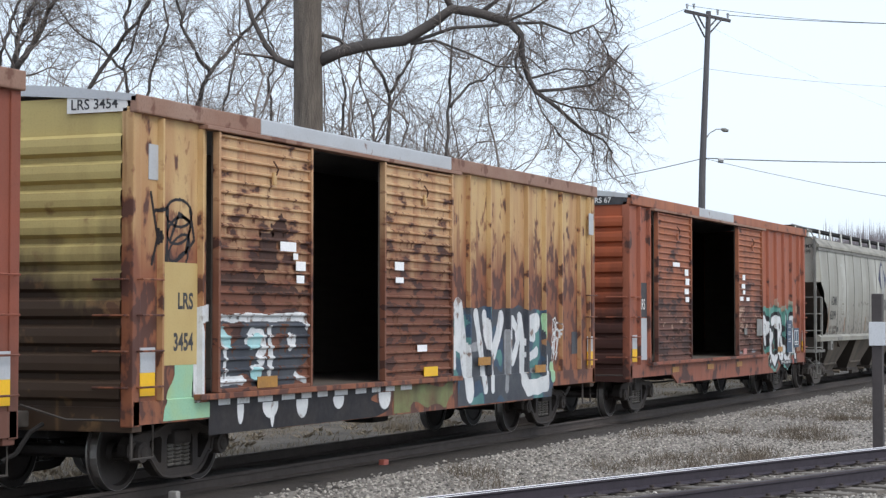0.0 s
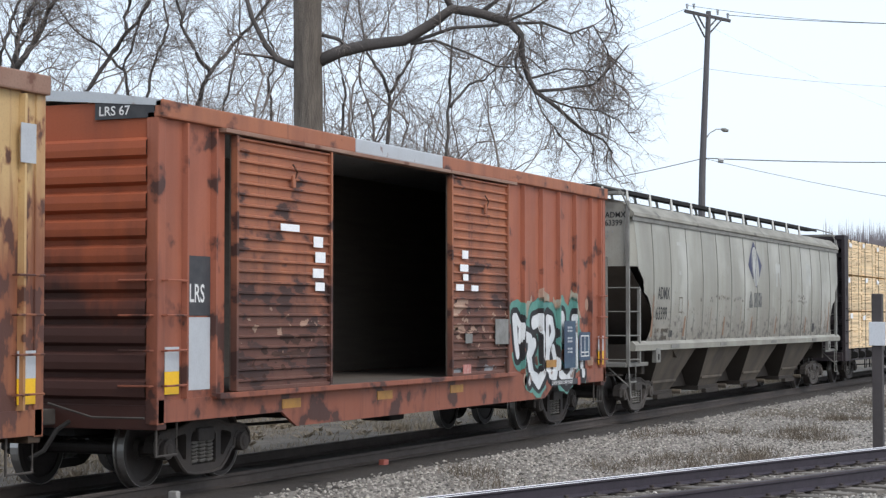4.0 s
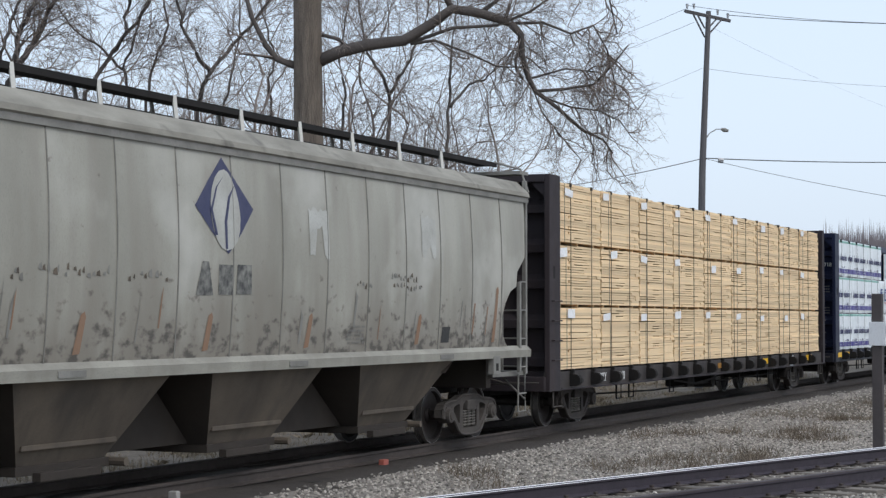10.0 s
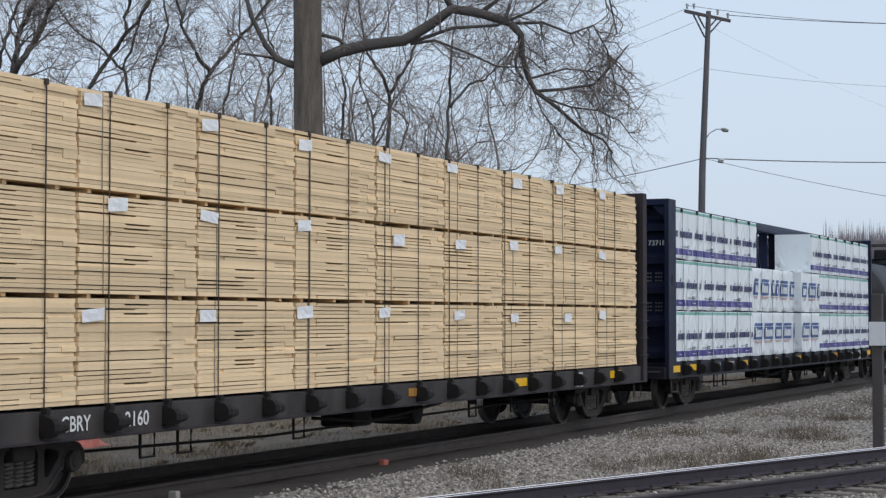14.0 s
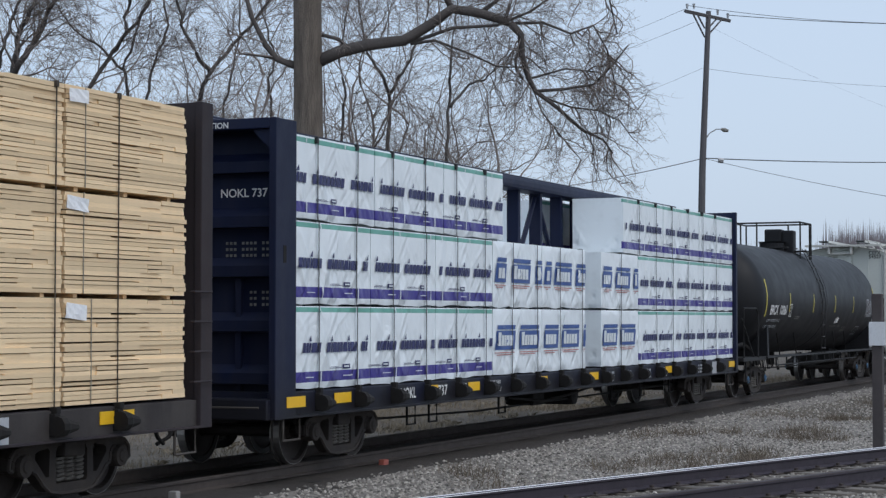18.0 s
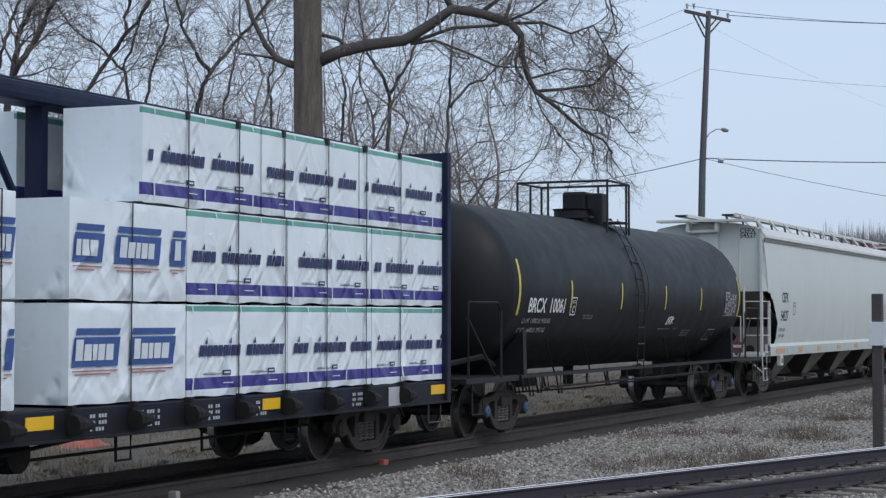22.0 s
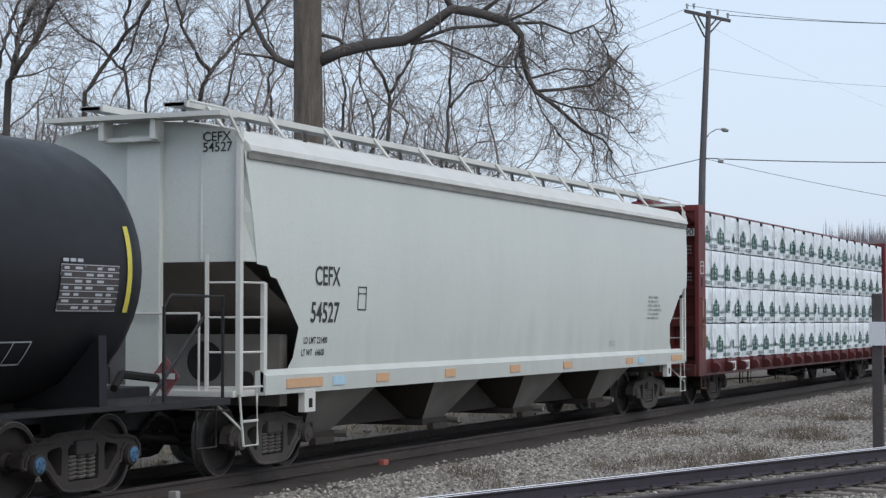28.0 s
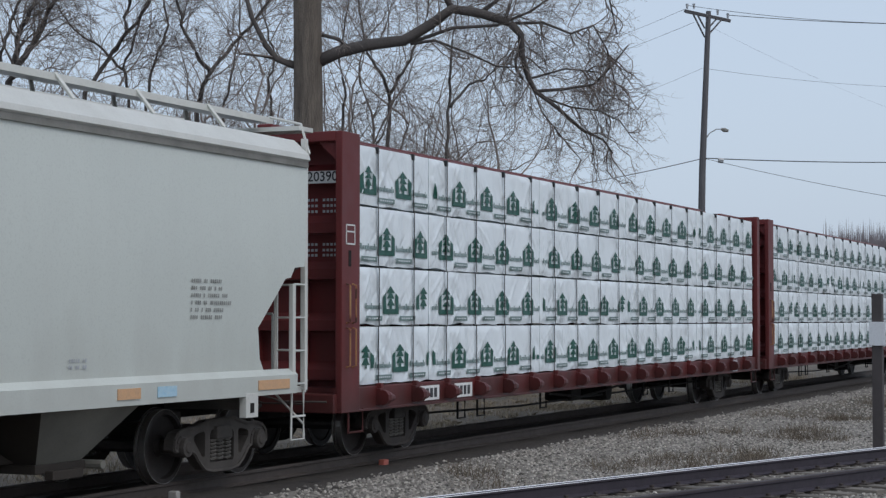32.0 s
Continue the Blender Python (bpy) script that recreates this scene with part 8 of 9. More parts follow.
def big_tree():
    D0 = 53.0
    base = ray_point(546, 590, D0)
    base.z = -0.45
    root = new("tree")
    root.location = base
    tagged(root, "large bare tree with grey trunk and long drooping limb", "tree")
    rng = random.Random(4)

    def P(px, py, dz=0.0):
        return ray_point(px, py, D0 + dz) - base
    trunk = [Vector((0, 0, 0)), P(547, 400), P(546, 220), P(545, 100), P(544, 0), P(540, -120), P(548, -260)]
    rad = [0.62, 0.46, 0.42, 0.41, 0.40, 0.36, 0.28]
    bm = tube(bmesh.new(), trunk, 0.4, 14, rad)
    part("trunk", bm, M_BARK, root, "thick furrowed trunk", smooth=True)
    cfg = dict(seg=0.55, wiggle=0.16, lift=(0.03, 0.0, -0.05, -0.09), levels=4, kids=(9, 5, 4, 3), spread=(0.35, 1.05), shrink=(0.45, 0.75), min_r=0.0048)
    cfg["from"] = (0.15, 0.1, 0.1)

    def limb(name, pts, r0, r1, shoots, length, lift, cfg=cfg, label=""):
        out = ([], [])
        pts = [P(*p) for p in pts]
        n = len(pts)
        rr = [r0 + (r1 - r0) * i / (n - 1) for i in range(n)]
        o = part(name, tube(bmesh.new(), pts, r0, 8, rr), M_LIMB, root, label, smooth=True)
        for i in range(int(shoots * 0.8)):
            f = rng.uniform(0.12, 1) * (n - 1)
            k = min(n - 2, int(f))
            q = pts[k].lerp(pts[k + 1], f - k)
            t = (pts[k + 1] - pts[k]).normalized()
            s = t.cross(Vector((rng.gauss(0, 1), rng.gauss(0, 1), rng.gauss(0, 1)))).normalized()
            d = (t * 0.5 + s * 0.8 + Vector((0, 0, lift))).normalized()
            grow(rng, out, q, d, length * rng.uniform(0.6, 1.15), rng.uniform(0.016, 0.034), 1, cfg)
        tw = mesh_of("crown", out, M_TWIG, o)
        return o

    droop = dict(cfg)
    droop["lift"] = (0.0, -0.04, -0.07, -0.03, 0.10)
    droop["wiggle"] = 0.29
    droop["seg"] = 0.26
    droop["min_r"] = 0.0042
    droop["spread"] = (0.4, 1.25)
    droop["kids"] = (8, 5, 4, 3)
    limb("limb", [(566, 108), (600, 92), (650, 80), (715, 72), (760, 45), (800, 16), (850, 24), (902, 40)], 0.20, 0.13, 16, 2.0, 0.2, label="long main limb")
    limb("limb", [(902, 40), (922, 62), (924, 100), (936, 140), (948, 162), (985, 190), (1030, 230), (1068, 248), (1085, 272)], 0.12, 0.02, 27, 1.4, -0.25, droop)
    limb("limb", [(924, 80), (912, 105), (914, 125), (926, 140)], 0.05, 0.03, 4, 1.0, -0.2, droop)
    limb("limb", [(948, 162), (1000, 158), (1050, 150), (1082, 118), (1112, 80)], 0.055, 0.02, 20, 1.15, -0.1, droop)
    limb("limb", [(960, 172), (1010, 190), (1060, 196), (1098, 215), (1118, 244)], 0.035, 0.012, 17, 1.0, -0.2, droop)
    limb("limb", [(936, 140), (1000, 122), (1060, 128), (1108, 160)], 0.035, 0.012, 16, 1.0, -0.15, droop)
    limb("limb", [(940, 150), (960, 200), (1000, 250), (1030, 285)], 0.03, 0.012, 11, 0.9, -0.3, droop)
    limb("limb", [(726, 78), (770, 72), (830, 95), (880, 118), (940, 120)], 0.05, 0.02, 12, 1.7, -0.2, droop)
    limb("limb", [(730, 75), (800, 50), (880, 45), (940, 20), (1010, -30)], 0.06, 0.03, 18, 2.2, 0.1)
    limb("limb", [(850, 24), (920, -30), (1000, -60), (1070, -40), (1092, 60)], 0.07, 0.02, 24, 1.25, -0.2, droop)
    limb("limb", [(905, 42), (960, 40), (1010, 60), (1050, 45), (1075, 90), (1092, 165)], 0.05, 0.015, 28, 1.2, -0.2, droop)
    limb("limb", [(570, 62), (600, 70), (612, 80)], 0.06, 0.05, 2, 0.8, 0.2)
    limb("limb", [(800, 16), (780, -20), (740, -60)], 0.10, 0.05, 8, 2.2, 0.3)
    limb("limb", [(522, 118), (490, 105), (470, 80), (445, 30), (432, -20)], 0.10, 0.06, 8, 1.8, 0.2)
    limb("limb", [(520, 112), (470, 100), (420, 95)], 0.07, 0.02, 5, 1.2, 0.1)
    limb("limb", [(545, -120), (620, -160), (720, -140)], 0.16, 0.06, 14, 2.6, -0.1)
    limb("limb", [(545, -120), (470, -180), (400, -200)], 0.16, 0.06, 10, 2.6, 0.1)
    return root


big_tree()


def tree_kinds():
    kinds = []
    for i in range(6):
        rng = random.Random(30 + i)
        cfg = dict(seg=0.6, wiggle=0.17, lift=(0.04, 0.02, 0.0, -0.01, -0.01), levels=5, kids=(6, 4, 4, 3, 3), spread=(0.6, 1.3), shrink=(0.48, 0.74), min_r=0.0075)
        cfg["from"] = (0.3, 0.2, 0.15)
        out_t, out_c = ([], []), ([], [])
        stems = 1 if i % 3 else 2
        for s in range(stems):
            lean = Vector((rng.uniform(-0.25, 0.25), rng.uniform(-0.2, 0.2), 1)).normalized()
            p0 = Vector((s * 0.35, 0, 0))
            r0 = rng.uniform(0.13, 0.2)
            H = rng.uniform(5.5, 7.5)
            pts = [p0]
            d = lean.copy()
            for k in range(6):
                d = (d + Vector((rng.gauss(0, 0.08), rng.gauss(0, 0.08), 0.03))).normalized()
                pts.append(pts[-1] + d * H / 6)
            n = len(pts)
            verts, faces = out_t
            prev = None
            for k, q in enumerate(pts):
                b = len(verts)
                rr = r0 * (1.25 if k == 0 else 1 - 0.45 * k / n)
                for a in range(8):
                    verts.append((q.x + rr * math.cos(a * math.pi / 4), q.y + rr * math.sin(a * math.pi / 4), q.z))
                if prev is not None:
                    for a in range(8):
                        faces.append((prev + a, prev + (a + 1) % 8, b + (a + 1) % 8, b + a))
                prev = b
            for c in range(7):
                f = 0.35 + 0.65 * c / 6
                k = min(n - 2, int(f * (n - 1)))
                q = pts[k].lerp(pts[k + 1], f * (n - 1) - k)
                a = rng.uniform(0, 6.28)
                d = Vector((math.cos(a) * 0.6, math.sin(a) * 0.6, rng.uniform(0.5, 1.1))).normalized() if c < 6 else lean
                grow(rng, out_c, q, d, rng.uniform(3.0, 4.6), r0 * 0.42, 1, cfg)
        kinds.append((out_t, out_c))
    return kinds


KINDS = tree_kinds()
tree_protos = []
for i, (a, b) in enumerate(KINDS):
    root = new("tree")
    tagged(root, "bare leafless tree at the edge of the woods", "tree", "bare trees behind the track")
    mesh_of("trunk", a, M_BACKTRUNK, root)
    mesh_of("crown", b, M_TWIG, root)
    tree_protos.append(root)
rng = random.Random(77)
spots = []
for i in range(27):
    depth = 60 + (i % 4) * 8 + rng.uniform(-3, 3)
    px = -120 + ((i / 26) ** 1.2) * 960 + rng.uniform(-25, 25)
    q = ray_point(px, 600, depth)
    q.z = -0.45
    spots.append((q, 0.62 + 0.10 * (depth - 62) / 12 + rng.uniform(0.0, 0.22), rng.uniform(0, 360)))
for i in range(9):
    q = ray_point(rng.uniform(390, 870), 600, rng.uniform(66, 82))
    q.z = -0.45
    spots.append((q, rng.uniform(0.5, 0.72), rng.uniform(0, 360)))
used = set()
for i, (q, sc, rz) in enumerate(spots):
    k = i % 6
    m = pose(q.x, q.y, q.z, 0, 0, rz) @ Matrix.Diagonal((sc * 1.1, sc * 1.1, sc * 1.15, 1))
    if k not in used:
        used.add(k)
        tree_protos[k].matrix_basis = m
    else:
        o = copy_thing(tree_protos[k], m)
        o.matrix_basis = m


def forked_tree(stems, depth, r0, seed):
    """A slender tree whose crooked stems lean apart; a stem runs through points of the view at that depth."""
    rng = random.Random(seed)
    first = ray_point(*stems[0][0], depth)
    base = Vector((first.x + rng.uniform(-0.4, 0.4), first.y + rng.uniform(-0.4, 0.4), -0.45))
    root = new("tree")
    root.location = base
    tagged(root, "slender bare tree with crooked forking stems", "tree", "bare trees behind the track")
    cfg = dict(seg=0.6, wiggle=0.2, lift=(0.04, 0.05, 0.03, 0.0, 0.02), levels=4, kids=(6, 5, 4, 4), spread=(0.4, 1.0), shrink=(0.48, 0.74), min_r=0.007)
    cfg["from"] = (0.3, 0.2, 0.15)
    out = ([], [])
    for i, px in enumerate(stems):
        pts = [ray_point(x, y, depth + rng.uniform(-0.5, 0.5)) - base for x, y in px]
        if i == 0:
            pts = [Vector((0, 0, 0)), pts[0] * 0.5 + Vector((0.1, 0, 0))] + pts
        # the stem goes on upwards out of the crown
        d = pts[-1] - pts[-2]
        pts += [pts[-1] + d * 0.8 + Vector((rng.uniform(-0.3, 0.3), 0, 0.3)), pts[-1] + d * 1.5 + Vector((rng.uniform(-0.5, 0.5), 0, 0.9))]
        fine = []
        for a, b in zip(pts, pts[1:]):
            for k in range(4):
                f = k / 4
                fine.append(a.lerp(b, f) + (Vector((rng.gauss(0, 1), rng.gauss(0, 1), rng.gauss(0, 1))) * 0.03 if k else Vector((0, 0, 0))))
        fine.append(pts[-1])
        n = len(fine)
        rr = [r0 * (0.85 if i else 1.15) * (1 - 0.7 * k / n) for k in range(n)]
        part("trunk" if i == 0 else "limb", tube(bmesh.new(), fine, r0, 7, rr), M_LIMB, root, smooth=True)
        start = n // 3 if i == 0 else 2
        for c in range(12):
            k = rng.randrange(start, n - 1)
            t = (fine[k + 1] - fine[k]).normalized()
            s = t.cross(Vector((rng.gauss(0, 1), rng.gauss(0, 1), rng.gauss(0, 1)))).normalized()
            grow(rng, out, fine[k], (t * 0.8 + s * 0.75).normalized(), rng.uniform(1.0, 2.4), max(0.016, rr[k] * 0.42), 1, cfg)
    mesh_of("crown", out, M_TWIG, root)


forked_tree([[(15, 145), (40, 105), (62, 75), (98, 0)], [(22, 134), (30, 70), (52, 20), (75, -30)]], 57, 0.12, 1)
forked_tree([[(-10, 150), (8, 80), (20, 35), (36, 0)]], 58, 0.075, 2)
forked_tree([[(150, 165), (185, 115), (215, 70), (262, 10)], [(200, 92), (222, 60), (226, 20), (238, -20)]], 61, 0.085, 3)
forked_tree([[(228, 178), (218, 120), (240, 60), (262, 0)], [(220, 125), (180, 85), (140, 60)]], 63, 0.06, 4)
forked_tree([[(258, 178), (275, 110), (298, 45), (290, 0)]], 64, 0.06, 5)
forked_tree([[(348, 195), (358, 158), (372, 130), (405, 90), (442, 50)], [(372, 130), (348, 95), (328, 60), (312, 0)]], 60, 0.09, 6)
forked_tree([[(395, 200), (410, 130), (425, 60), (424, 0)]], 66, 0.05, 7)
forked_tree([[(686, 250), (690, 180), (680, 140), (650, 95), (640, 40)], [(688, 170), (712, 130), (735, 80)]], 64, 0.075, 8)
forked_tree([[(790, 265), (796, 180), (798, 110), (802, 60)], [(797, 190), (830, 150), (860, 140)]], 62, 0.06, 9)
forked_tree([[(605, 240), (612, 170), (600, 110), (608, 60)]], 67, 0.06, 10)
forked_tree([[(480, 200), (476, 150), (486, 100), (470, 40)]], 68, 0.055, 11)


def far_woods():
    """Bare woods along the horizon, their haze put into the twig colour."""
    rng = random.Random(9)
    out = ([], [])
    verts, faces = out
    for i in range(900):
        px = 1000 + 640 * rng.random()
        near = px > 1440
        depth = 260 + rng.uniform(0, 50) if near else 420 + rng.uniform(0, 80)
        q = ray_point(px, 560, depth)
        q.z = -0.5
        H = rng.uniform(15.0, 17.8) * (min(1, 0.7 + (px - 1440) / 120) if near else 1.2)
        n = 15 if near else 5
        for s in range(n):
            x, y = q.x + rng.uniform(-1.8, 1.8), q.y + rng.uniform(-1.8, 1.8)
            h = H * rng.uniform(0.72, 1.0)
            w = rng.uniform(0.06, 0.16) * (1.4 if not near else 1)
            lx = rng.uniform(-0.12, 0.12) * h
            b = len(verts)
            verts += [(x - w, y + w, q.z), (x + w, y - w, q.z), (x + lx * 0.5 + w * 0.7, y - w * 0.7, q.z + h * 0.6), (x + lx * 0.5 - w * 0.7, y + w * 0.7, q.z + h * 0.6), (x + lx, y, q.z + h)]
            faces += [(b, b + 1, b + 2, b + 3), (b + 3, b + 2, b + 4)]
    o = mesh_of("far_woods", out, M_FARTWIG)
    return tagged(o, "hazy line of distant bare woods", "woods", kind="stuff")


far_woods()


def undergrowth():
    """Thin brush between the tree trunks."""
    rng = random.Random(15)
    out = ([], [])
    cfg = dict(seg=0.5, wiggle=0.12, lift=(0.05, 0.04), levels=2, kids=(4, 3), spread=(0.25, 0.8), shrink=(0.5, 0.8), min_r=0.010)
    cfg["from"] = (0.2, 0.2)
    for i in range(44):
        depth = rng.uniform(58, 86)
        q = ray_point(rng.uniform(-80, 960), 600, depth)
        q.z = -0.45
        h = rng.uniform(3.5, 7.5)
        grow(rng, out, q, Vector((rng.uniform(-0.3, 0.3), rng.uniform(-0.3, 0.3), 1)).normalized(), h * 0.55, 0.035, 0, cfg)
    return tagged(mesh_of("undergrowth", out, M_TWIG), "tangle of bare brush at the wood's edge", "brush", kind="stuff")


undergrowth()


# ---- utility pole and cables ----
def utility_pole():
    D0 = 62.0
    base = ray_point(1236, 600, D0)
    base.z = -0.5
    root = new("utility_pole")
    root.location = base
    tagged(root, "weathered wooden utility pole with a crossarm and street lamp", "utility pole")
    P = lambda x, y, d=0.0: ray_point(x, y, D0 + d) - base
    top = P(1254, 20)
    bot = P(1236, 590)
    bot.z = 0
    part("pole", tube(bmesh.new(), [bot, P(1243, 300), top], 0.13, 10, [0.14, 0.115, 0.085]), M_POLE, root, "leaning grey timber pole")
    a, b = P(1213, 20, -1.0), P(1291, 37, 1.0)
    ends = (b - a).normalized()
    bm = tube(bmesh.new(), [a, b], 0.075, 4)
    part("crossarm", bm, M_POLE, root)
    for px, py, d in ((1216, 16, -0.9), (1228, 16, -0.5), (1270, 27, 0.5), (1288, 33, 0.9)):
        part("insulator", tube(bmesh.new(), [P(px, py, d), P(px, py - 9, d)], 0.05, 8, [0.03, 0.05]), M_SIGNGREY, root)
    part("arm_brace", bars([[P(1226, 24, -0.6), P(1247, 66)], [P(1278, 34, 0.6), P(1250, 66)], [P(1234, 26, -0.4), P(1247, 50)], [P(1268, 34, 0.4), P(1252, 52)]], 0.03, 5), M_POLE, root)
    lamp = part("lamp_arm", bars([[P(1246, 250), P(1256, 236), P(1268, 229), P(1278, 229)]], 0.02, 5), M_GALV, root)
    part("lamp_head", tube(bmesh.new(), [P(1276, 229), P(1282, 230.5), P(1289, 232)], 0.06, 8, [0.04, 0.08, 0.05]), M_GREYSTEEL, lamp, "street lamp head")
    part("splice_box", tube(bmesh.new(), [P(1271, 284), P(1280, 285)], 0.09, 8), M_GALV, root)
    return root, D0


pole_root, PD = utility_pole()


def cable(px, depth0, depth1, sag, r):
    """A hanging cable between two ends."""
    a, b = ray_point(*px[0], depth0), ray_point(*px[1], depth1)
    pts = [a.lerp(b, k / 14) - Vector((0, 0, sag * 4 * (k / 14) * (1 - k / 14))) for k in range(15)]
    o = part("cable", bars([pts], r, 4), M_WIRE)
    return tagged(o, "dark overhead cable strung from the pole", "cable", "overhead cables")


cable(((1216, 10), (1720, 40)), PD - 0.9, PD + 12, 0.25, 0.0099)
cable(((1288, 27), (1720, 42)), PD + 0.9, PD + 14, 0.12, 0.0136)
cable(((1244, 121), (1720, 156)), PD, PD + 14, 0.2, 0.0056)
cable(((1243, 280), (1720, 285)), PD, PD + 14, 0.1, 0.0186)
cable(((1243, 280), (1720, 372)), PD, PD - 6, 0.1, 0.0074)
cable(((1243, 281), (900, 342)), PD, PD + 26, 0.15, 0.0136)
cable(((1213, 16), (900, 125)), PD - 0.9, PD + 30, 0.2, 0.0056)
cable(((1228, 40), (900, 150)), PD - 0.5, PD + 30, 0.2, 0.0056)
cable(((1243, 121), (900, 245)), PD, PD + 30, 0.2, 0.0043)
cable(((1262, 50), (1720, 240)), PD, PD + 20, 0.3, 0.0031)


# ---- lineside things ----
def marker_post():
    k = 27.0
    base = ray_point(1555, 776, k)
    root = new("sign_post")
    z0 = ground_height(base.x, base.y)
    root.location = (base.x, base.y, z0)
    tagged(root, "dark lineside post with a grey plate beside the track", "sign post")
    top = ray_point(1555, 520, k).z - z0
    low = ray_point(1555, 612, k).z - z0
    mid = ray_point(1555, 570, k).z - z0
    w = 0.075
    part("post", boxes([(-w, w, -w, w, -0.3, top)], 0.012), M_SIGNBACK, root)
    part("plate", boxes([(-w - 0.03, -w - 0.006, -0.13, 0.11, low, mid)], 0.006), M_SIGNPLATE, root, "pale grey metal plate")


marker_post()


def litter():
    rng = random.Random(1)
    p = ray_point(155, 782, 33.0)
    bm = bmesh.new()
    z = ground_height(29.2, 7.3)
    pts = [[bm.verts.new((-0.7 + 1.4 * i / 9, -0.35 + 0.7 * j / 5, max(-0.02, (0.42 - 0.5 * abs(i - 4.5) / 4.5) * (1 - abs(j - 2.5) / 3.2) + rng.uniform(-0.08, 0.08)) if 0 < i < 9 and 0 < j < 5 else -0.02)) for j in range(6)] for i in range(10)]
    for i in range(9):
        for j in range(5):
            bm.faces.new((pts[i][j], pts[i + 1][j], pts[i + 1][j + 1], pts[i][j + 1]))
    o = part("plastic_barrier", bm, M_REDPLASTIC)
    o.location = (29.2, 7.3, z)
    tagged(o, "crumpled red-orange plastic heap on the dirt", "barrier")
    for px, py, y0, sc in ((679, 820, -0.98, 1.0), (505, 812, 1.0, 0.9)):
        d = ray_point(px, py, 1.0) - Vector(EYE)
        q = Vector(EYE) + d * ((y0 - EYE[1]) / d.y)
        o = part("marker_flag", boxes([(-0.08 * sc, 0.08 * sc, -0.05, 0.05, -0.02, 0.085 * sc)], 0.02), M_REDPLASTIC)
        o.location = (q.x, y0, ground_height(q.x, y0) - 0.004)
        tagged(o, "small faded red marker block beside the rail", "marker", "red markers by the rails")
    o = part("concrete_block", boxes([(-0.05, 0.05, -0.06, 0.06, -0.05, 0.09)], 0.02), M_CONCRETE)
    o.location = (19.0, -1.0, ground_height(19.0, -1.0))
    tagged(o, "small pale concrete block beside the rail", "block")


litter()


def stones():
    """Loose ballast stones on the near shoulder, too many to count."""
    rng = random.Random(6)
    verts, faces = [], []
    shape = [(-1, -0.7, -0.6), (0.9, -0.9, -0.5), (0.8, 0.9, -0.6), (-0.8, 0.8, -0.5), (-0.5, -0.4, 0.6), (0.5, -0.5, 0.5), (0.4, 0.5, 0.7), (-0.4, 0.4, 0.5)]
    quads = ((0, 1, 5, 4), (1, 2, 6, 5), (2, 3, 7, 6), (3, 0, 4, 7), (4, 5, 6, 7))
    count = 0
    while count < 66000:
        x = 12 + 48 * rng.random() ** 1.5
        y = rng.uniform(-9.5, -1.45)
        if y > -1.45 - 0.35 * rng.random():
            continue
        off2 = (Vector((x, y, 0)) - Vector((*TRACK2_A, 0))).dot(t2n)
        if off2 < -2.2 or abs(abs(off2) - GAUGE) < 0.09:
            continue
        if x > 38 and rng.random() < 0.6:
            continue
        z = ground_height(x, y)
        s = rng.uniform(0.010, 0.027)
        a = rng.uniform(0, 6.28)
        ca, sa = math.cos(a) * s, math.sin(a) * s
        b = len(verts)
        jx = rng.uniform(0.7, 1.3)
        for u, v, w in shape:
            u, v = u * jx + rng.uniform(-0.2, 0.2), v + rng.uniform(-0.2, 0.2)
            verts.append((x + u * ca - v * sa, y + u * sa + v * ca, z + 0.01 + w * s * 0.8))
        faces += [tuple(b + i for i in q) for q in quads]
        count += 1
    o = mesh_of("ballast", (verts, faces), M_STONE)
    o.data.shade_flat()
    return tagged(o, "loose crushed grey ballast stones", "ballast", kind="stuff")


stones()


def weeds():
    """Dark dead weeds in loose clumps on the ballast between the tracks."""
    rng = random.Random(12)
    verts, faces = [], []
    for c in range(330):
        x = rng.uniform(24, 66)
        y = rng.uniform(-7.5, -2.0)
        off2 = (Vector((x, y, 0)) - Vector((*TRACK2_A, 0))).dot(t2n)
        if off2 < 1.9 or noise.noise((x * 0.22, y * 0.55, 2)) < 0.12:
            continue
        z = ground_height(x, y)
        size = rng.uniform(0.4, 1.0)
        for k in range(90):
            h = rng.uniform(0.06, 0.30) * size
            a = rng.uniform(0, 6.28)
            px, py = x + rng.gauss(0, 0.34), y + rng.gauss(0, 0.2)
            b = len(verts)
            verts += [(px - 0.007 * math.cos(a), py - 0.007 * math.sin(a), z - 0.01), (px + 0.007 * math.cos(a), py + 0.007 * math.sin(a), z - 0.01), (px + rng.gauss(0, 0.09), py + rng.gauss(0, 0.09), z + h)]
            faces.append((b, b + 1, b + 2))
    return tagged(mesh_of("dry_weeds", (verts, faces), M_DARKWEED), "dark dead weeds in clumps on the ballast", "weeds", kind="stuff")


weeds()


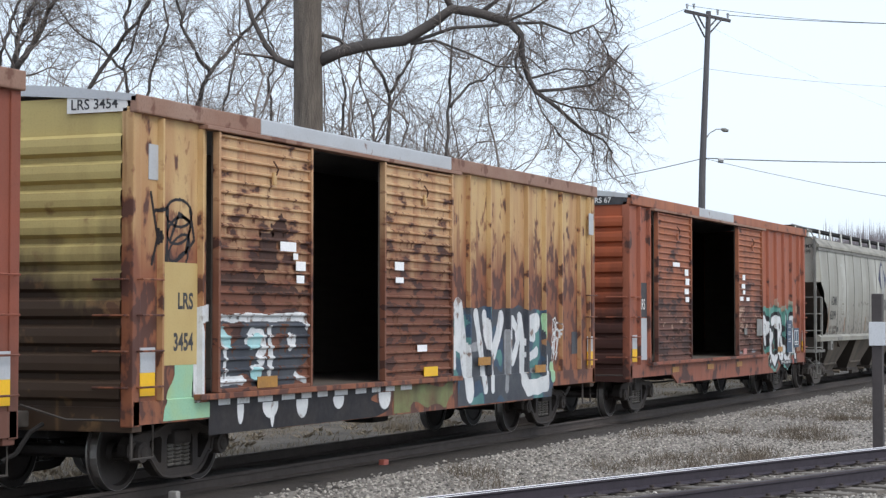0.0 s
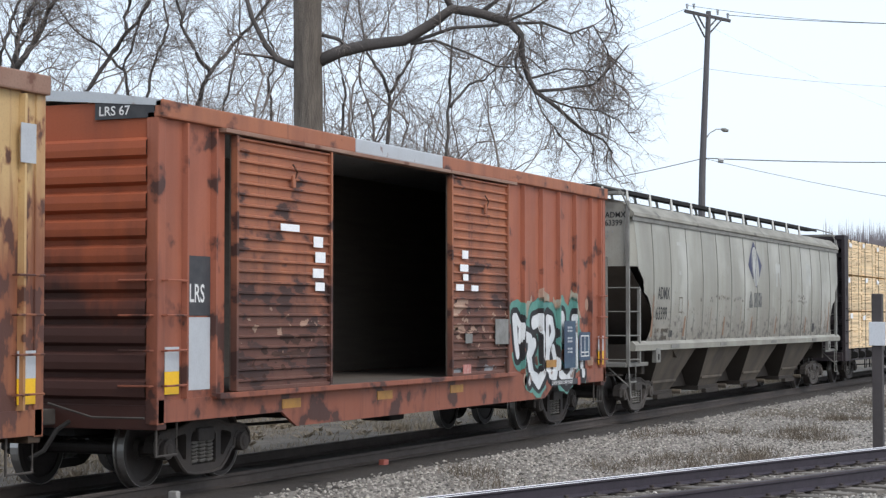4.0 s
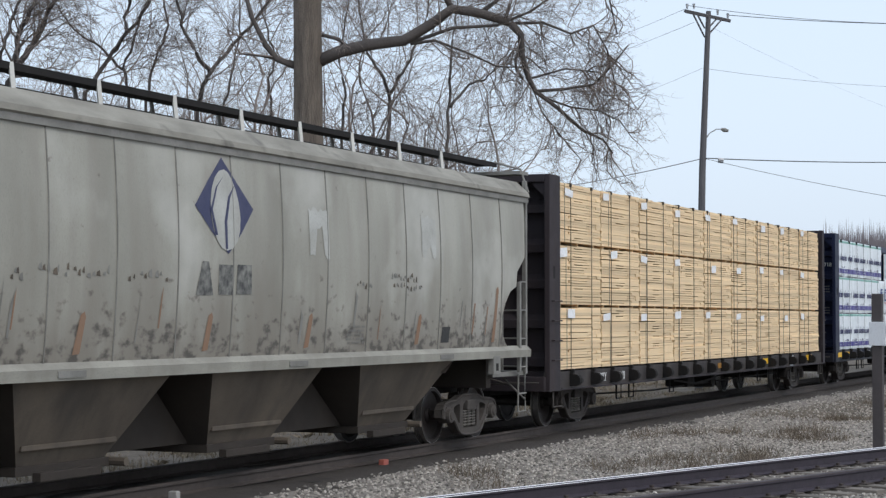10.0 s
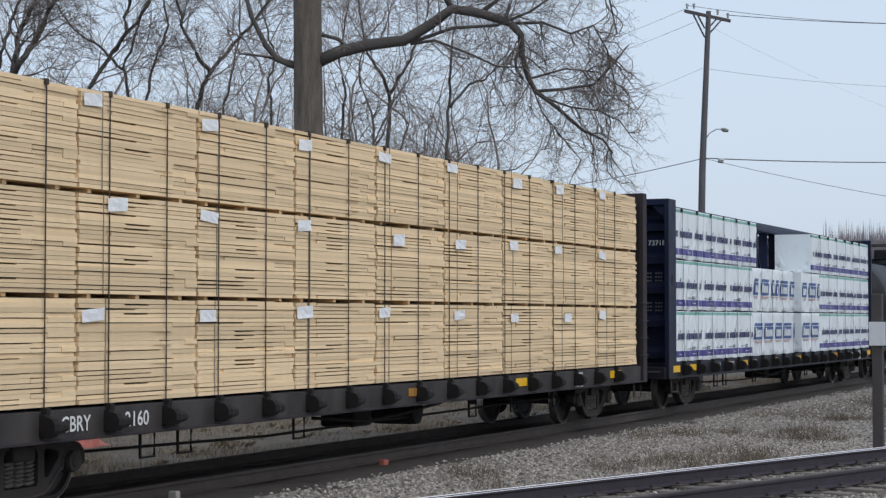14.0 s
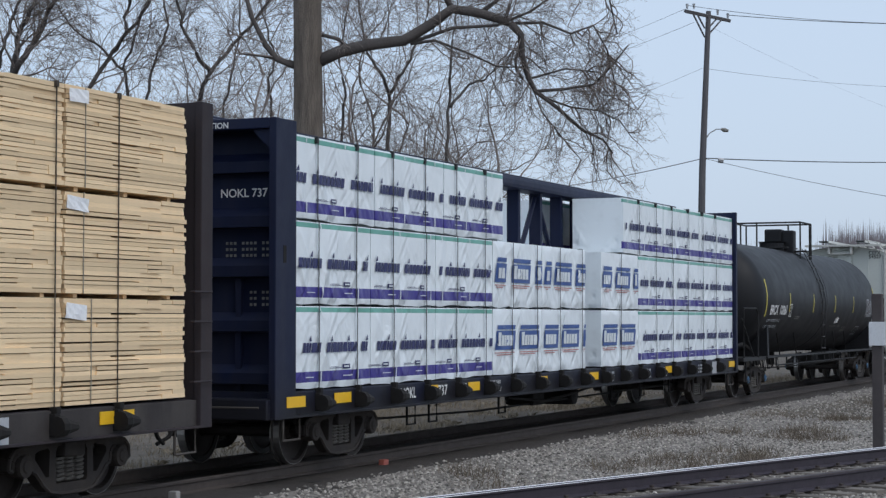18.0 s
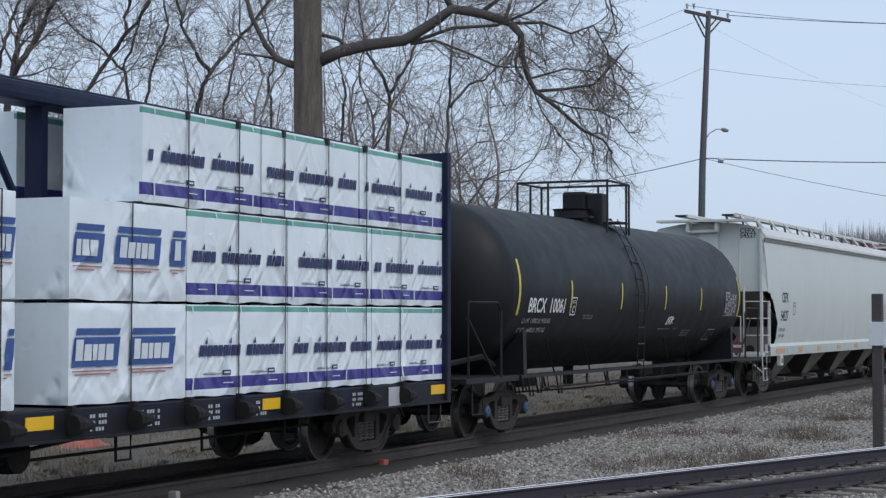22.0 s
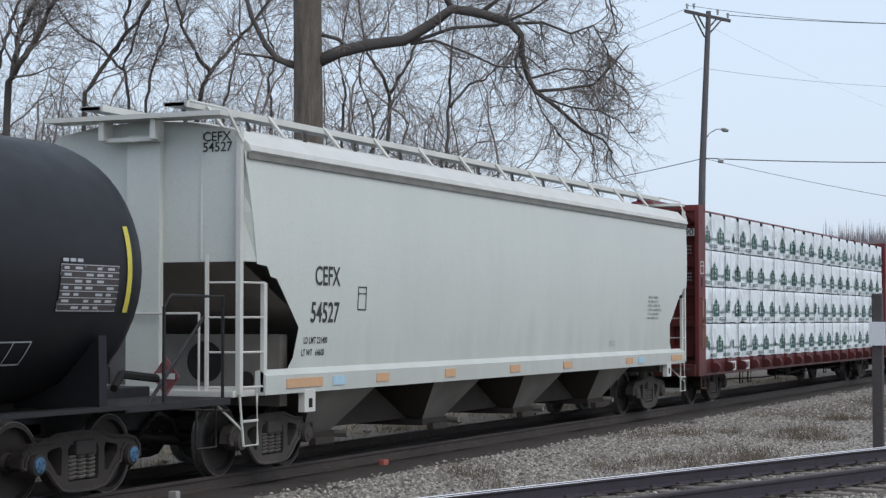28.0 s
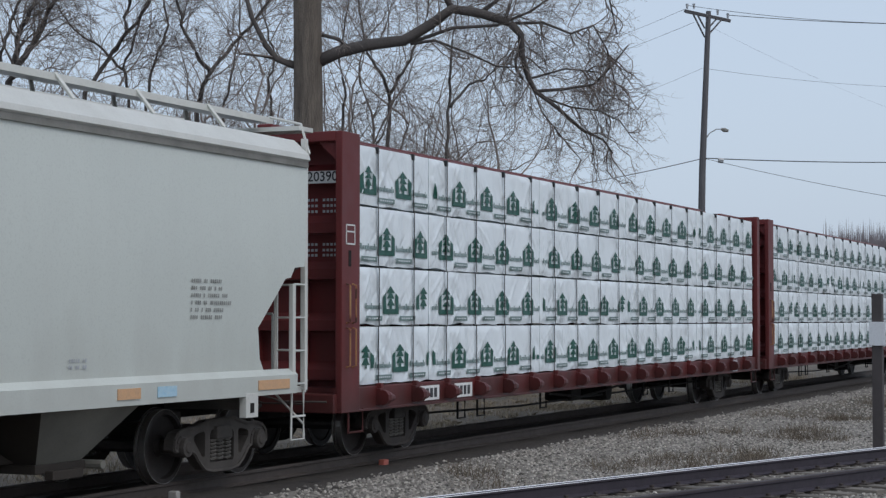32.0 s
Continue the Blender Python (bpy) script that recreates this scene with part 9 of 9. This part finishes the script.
def rough_grass():
    """Short dead grass and litter on the dirt behind the track."""
    rng = random.Random(18)
    verts, faces = [], []
    for c in range(4200):
        x = 16 + 60 * rng.random() ** 1.4
        y = 3.3 + 12 * rng.random() ** 1.3
        if noise.noise((x * 0.4, y * 0.5, 5)) < -0.05:
            continue
        z = ground_height(x, y)
        for k in range(16):
            h = rng.uniform(0.03, 0.10) + max(0, noise.noise((x * 0.5, y * 0.6, 8))) * 0.35
            a = rng.uniform(0, 6.28)
            px, py = x + rng.gauss(0, 0.4), y + rng.gauss(0, 0.4)
            b = len(verts)
            verts += [(px - 0.009 * math.cos(a), py - 0.009 * math.sin(a), z - 0.02), (px + 0.009 * math.cos(a), py + 0.009 * math.sin(a), z - 0.02), (px + rng.gauss(0, 0.06), py + rng.gauss(0, 0.06), z + h)]
            faces.append((b, b + 1, b + 2))
    # tufts of longer dead blades
    for c in range(600):
        x, y = 18 + 55 * rng.random() ** 1.3, 3.6 + 9 * rng.random() ** 1.3
        if noise.noise((x * 0.3, y * 0.5, 11)) < 0.02:
            continue
        z = ground_height(x, y)
        for k in range(14):
            a, h, lean = rng.uniform(0, 6.28), rng.uniform(0.05, 0.12), rng.uniform(0.05, 0.2)
            px, py = x + rng.gauss(0, 0.07), y + rng.gauss(0, 0.07)
            b = len(verts)
            ux, uy = math.cos(a), math.sin(a)
            verts += [(px - 0.014 * uy, py + 0.014 * ux, z - 0.02), (px + 0.014 * uy, py - 0.014 * ux, z - 0.02), (px + ux * lean * 0.5 + 0.008 * uy, py + uy * lean * 0.5 - 0.008 * ux, z + h * 0.75), (px + ux * lean, py + uy * lean, z + h * 0.85)]
            faces += [(b, b + 1, b + 2), (b, b + 2, b + 3)]
    return tagged(mesh_of("dead_grass", (verts, faces), M_WEED), "short dead grass on the dirt behind the track", "grass", kind="stuff")


rough_grass()


# fine marks that cannot be told apart singly
for o in scene.objects:
    if o.parent is not None and o.name.split(".")[0] in ("small_stencil", "strip_bars", "small_lettering", "panel_ruling", "stencil_lines", "graffiti_fill", "graffiti_letters", "graffiti_outline", "graffiti_tag", "flaked_paint", "worn_paint", "rust_patch", "spray_spot"):
        tagged(o, kind="stuff")


# ---- movement ----
def motions():
    for ob, x, y, z in movers:
        walk(ob, [(t, pose(x - train_run(t), y, z)) for t in range(0, 33, 4)])
    turn = math.degrees(1 / WHEEL_R)
    for ws, x, start in wheelsets:
        rows, t = [], 0.0
        while t <= SECONDS + 1e-6:
            rows.append((t, pose(x, 0, WHEEL_R, 0, (start - (train_run(t) - train_run(0)) * turn), 0)))
            t += 4 / 30
        rows.append((SECONDS, pose(x, 0, WHEEL_R, 0, (start - (train_run(SECONDS) - train_run(0)) * turn), 0)))
        walk(ws, rows)


motions()
